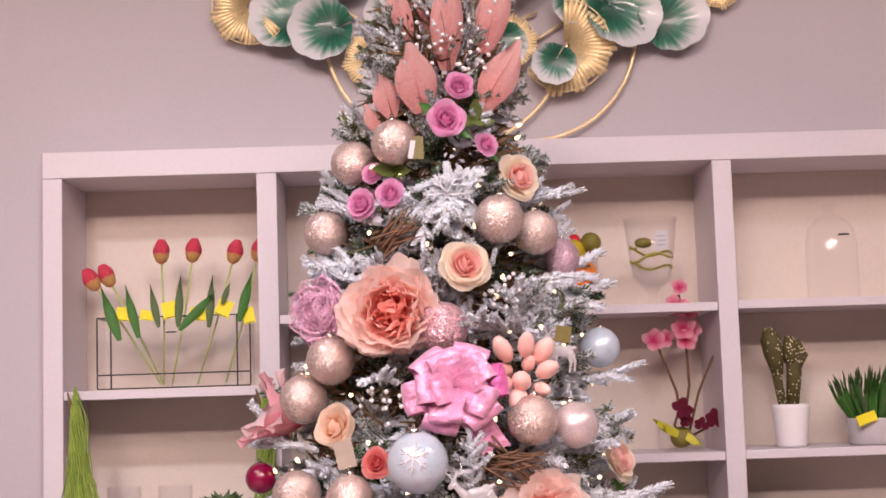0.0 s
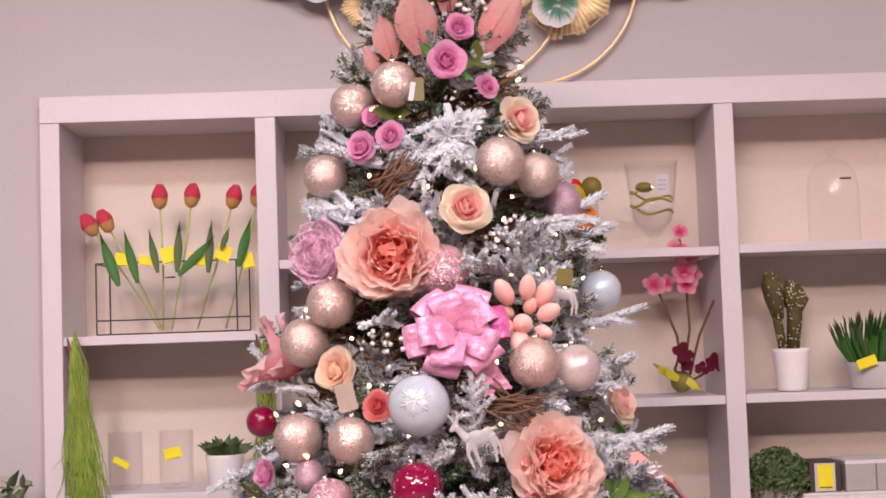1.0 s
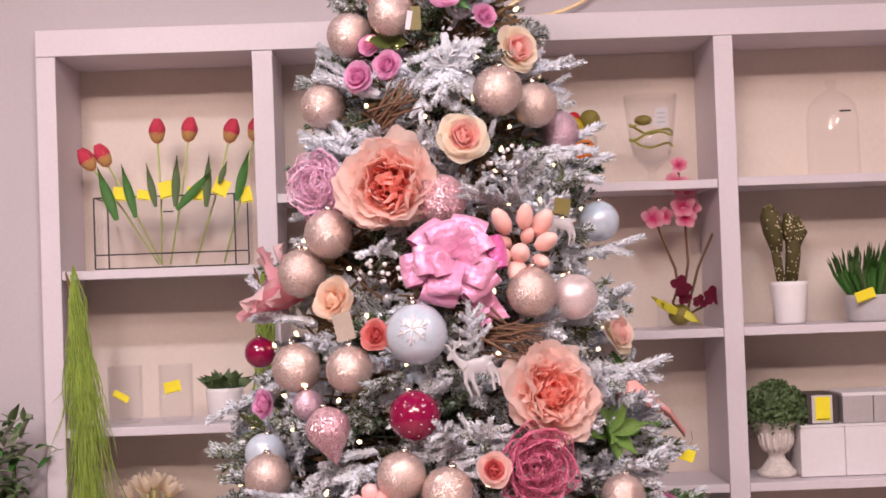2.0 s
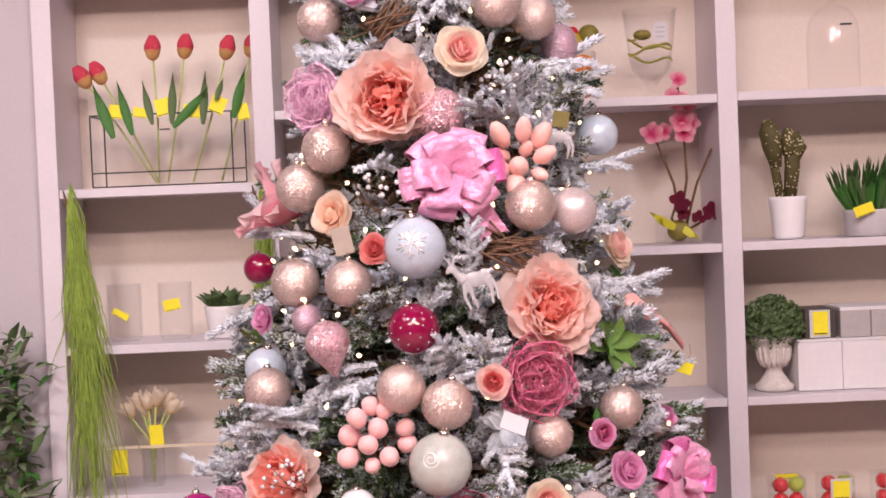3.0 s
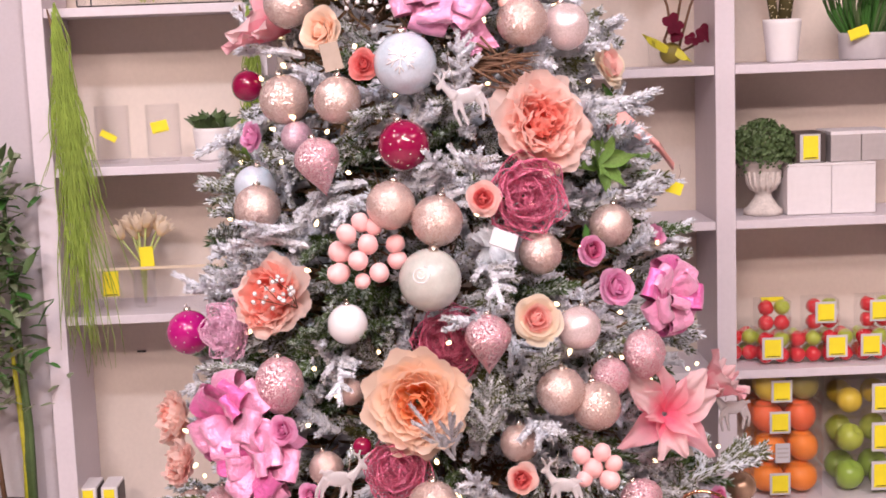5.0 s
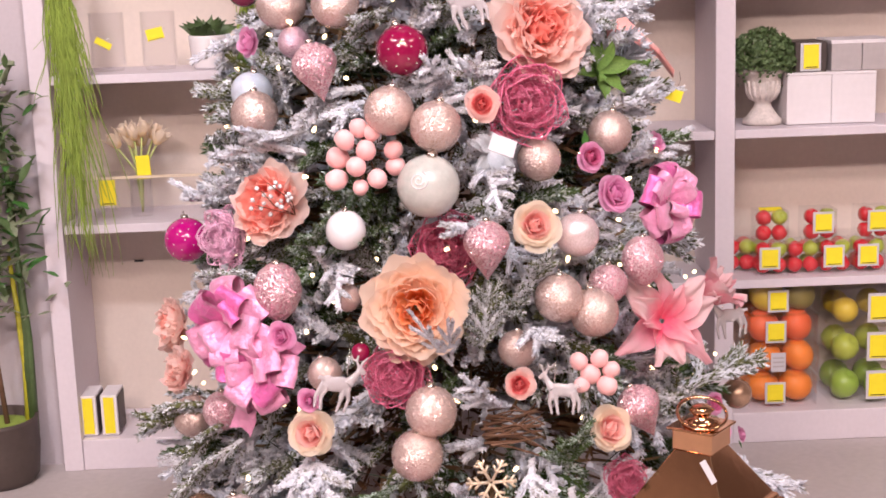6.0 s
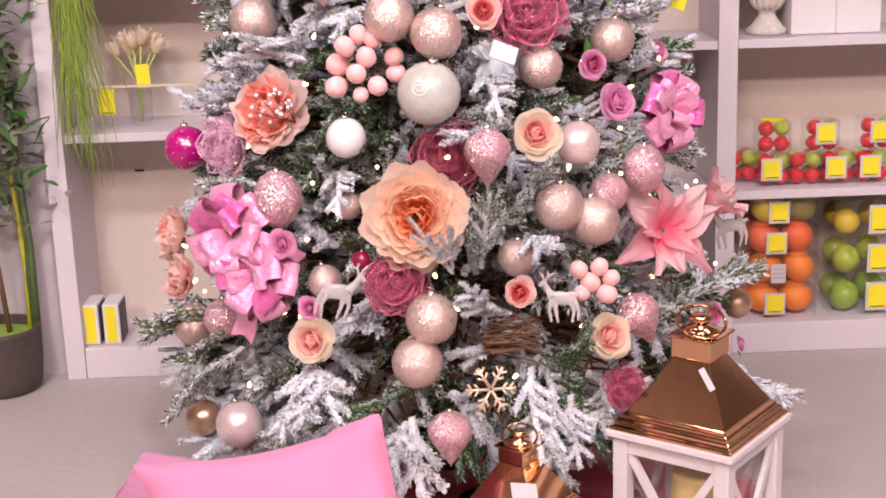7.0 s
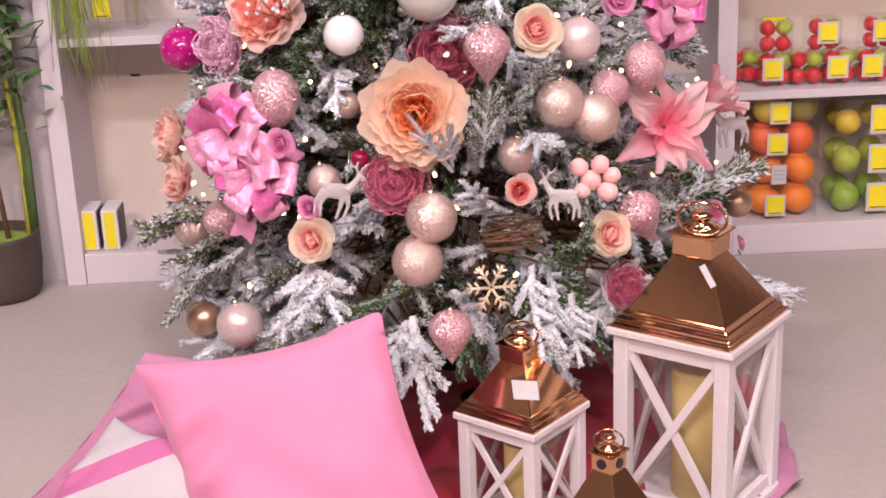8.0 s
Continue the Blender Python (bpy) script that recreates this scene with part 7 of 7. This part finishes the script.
# brush streaks that run out from the eye of the leaf
sep = nt.nodes.new("ShaderNodeSeparateXYZ")
nt.links.new(co.outputs["Object"], sep.inputs[0])
turn = nt.nodes.new("ShaderNodeMath")
turn.operation = "ARCTAN2"
nt.links.new(sep.outputs["Y"], turn.inputs[0])
nt.links.new(sep.outputs["X"], turn.inputs[1])
ray = nt.nodes.new("ShaderNodeCombineXYZ")
nt.links.new(turn.outputs[0], ray.inputs["X"])
nt.links.new(ray.outputs[0], nz.inputs["Vector"])
sm = nt.nodes.new("ShaderNodeMath")
sm.operation = "MULTIPLY_ADD"
sm.inputs[1].default_value = 0.5
nt.links.new(nz.outputs["Fac"], sm.inputs[0])
half = nt.nodes.new("ShaderNodeMath")
half.operation = "MULTIPLY_ADD"
half.inputs[1].default_value, half.inputs[2].default_value = 0.55, -0.15
nt.links.new(ln.outputs["Value"], half.inputs[0])
nt.links.new(half.outputs[0], sm.inputs[2])
rp = nt.nodes.new("ShaderNodeValToRGB")
rp.color_ramp.elements[0].position, rp.color_ramp.elements[0].color = 0.3, (0.012, 0.085, 0.05, 1)
rp.color_ramp.elements[1].position, rp.color_ramp.elements[1].color = 0.74, (0.66, 0.66, 0.68, 1)
mid = rp.color_ramp.elements.new(0.5)
mid.color = (0.04, 0.19, 0.12, 1)
nt.links.new(sm.outputs[0], rp.inputs["Fac"])
nt.links.new(rp.outputs["Color"], nt.nodes["Principled BSDF"].inputs["Base Color"])


def lotus_bm(seed):
    """A round leaf with a notch, radial ridges and a scalloped, wavy rim."""
    r2 = random.Random(seed)
    ph = r2.random() * 6
    na, nr = 120, 8
    vs, fs = [], []
    for j in range(nr + 1):
        f = 0.03 + 0.97 * j / nr
        for i in range(na + 1):
            a = 0.07 + (6.2832 - 0.14) * i / na
            r = f * (1 - 0.4 * math.cos(a)) * (1 + 0.05 * abs(math.sin(5.5 * a + ph)) * f + 0.04 * math.sin(2 * a + ph))
            z = 0.3 * f * f + 0.1 * math.sin(3 * a + ph) * f * f + 0.034 * (1 if i % 2 else -1) * f
            vs.append((r * math.cos(a), r * math.sin(a), z))
    for j in range(nr):
        for i in range(na):
            b = j * (na + 1) + i
            fs.append((b, b + 1, b + na + 2, b + na + 1))
    return bm_of(vs, fs)


decor = thing("wall_sculpture", (0, 0, 0), "metal wall sculpture of green, white and gold lotus leaves", "wall decoration")
WY = 0.06


def ring(c, r, a0, a1):
    c = Vector(c)
    part("ring", tube_bm([(c.x + r * math.cos(a0 + (a1 - a0) * i / 60), WY - 0.03, c.z + r * math.sin(a0 + (a1 - a0) * i / 60)) for i in range(61)], 0.005, 8), GOLD, decor)


ring((0.19, 0.03, 2.393), 0.325, 0, 6.283)
ring((0.404, 0.03, 2.372), 0.29, 0, 6.283)
for p, px, turn, lift, seed in (((-0.142, 0, 2.391), 66, 10, 0.055, 1), ((-0.24, 0.02, 2.433), 72, -30, 0.03, 2), ((0.655, 0, 2.415), 78, 150, 0.055, 3), ((0.791, 0.02, 2.408), 74, 200, 0.03, 4), ((0.467, 0, 2.274), 44, 60, 0.085, 5), ((0.539, 0, 2.449), 52, 120, 0.05, 6), ((0.041, 0.02, 2.428), 52, 20, 0.03, 7), ((0.088, 0, 2.495), 60, 90, 0.05, 8), ((0.339, 0.02, 2.34), 50, 90, 0.03, 9), ((-0.09, 0, 2.561), 70, 40, 0.05, 10), ((0.36, 0, 2.549), 80, 80, 0.05, 11), ((0.753, 0, 2.585), 80, 160, 0.05, 12)):
    s = px * 0.00122
    ob = part("lotus_leaf", lotus_bm(seed), LOTUS, decor)
    ob.matrix_basis = Matrix.Translation((p[0], WY - lift, p[2])) @ pose(0, 0, 0, 90, 0, 0) @ pose(0, 0, 0, rng.uniform(-8, 8), rng.uniform(-8, 8), turn) @ Matrix.Diagonal((s, s, s, 1)) @ Matrix.Translation((0.38, 0, 0))


def gold_leaf(p, px, turn, lift, spread=235):
    """A fan of gold ribs with gaps, round an eye."""
    s = px * 0.00143
    n = 34
    bm = bmesh.new()
    for i in range(n):
        a = radians(spread) * (i / (n - 1) - 0.5)
        r = 1 + 0.07 * math.sin(i * 1.3) + 0.06 * math.sin(i * 0.5 + px)
        d, t = Vector((math.cos(a), math.sin(a), 0)), Vector((-math.sin(a), math.cos(a), 0))
        w = 0.055
        vs = [bm.verts.new(v) for v in (d * 0.12 - t * 0.012, d * 0.12 + t * 0.012, d * r * 0.7 + t * w + Vector((0, 0, 0.1)), d * r + t * w * 0.8 + Vector((0, 0, 0.22)), d * r - t * w * 0.8 + Vector((0, 0, 0.2)), d * r * 0.7 - t * w + Vector((0, 0, 0.08)))]
        bm.faces.new(vs)
    pts = [Vector((0.97 * math.cos(a), 0.97 * math.sin(a), 0.2)) for a in [radians(spread) * (i / 50 - 0.5) for i in range(51)]]
    tube_bm(pts, 0.018, 5, bm)
    tube_bm([v * 0.5 - Vector((0, 0, 0.07)) for v in pts], 0.016, 5, bm)
    ob = part("gold_leaf", bm, GOLD, decor, "gold ribbed leaf")
    ob.matrix_basis = Matrix.Translation((p[0], WY - lift, p[2])) @ pose(0, 0, 0, 90, 0, 0) @ pose(0, 0, 0, rng.uniform(-10, 10), rng.uniform(-10, 10), turn) @ Matrix.Diagonal((s, s, s, 1)) @ Matrix.Translation((-0.3, 0, 0))
    sol = ob.modifiers.new("thick", "SOLIDIFY")
    sol.thickness = 0.03


gold_leaf((-0.356, 0.02, 2.454), 74, 200, 0.03)
gold_leaf((-0.023, 0.02, 2.292), 52, 230, 0.035)
gold_leaf((0.534, 0, 2.312), 86, -30, 0.045)
gold_leaf((0.377, 0.02, 2.355), 52, 20, 0.025)
gold_leaf((0.915, 0.02, 2.476), 48, 250, 0.03)
gold_leaf((0.179, 0.02, 2.514), 60, 90, 0.02)
for a, b in (((-0.094, 0.02, 2.459), (-0.012, 0.02, 2.404)), ((-0.012, 0.02, 2.404), (-0.003, 0.02, 2.342)), ((0.414, 0.02, 2.346), (0.507, 0.02, 2.405)), ((0.31, 0.03, 2.374), (0.433, 0.03, 2.433))):
    part("bar", tube_bm([(a[0], WY - 0.02, a[2]), (b[0], WY - 0.02, b[2])], 0.004, 8), GOLD, decor)
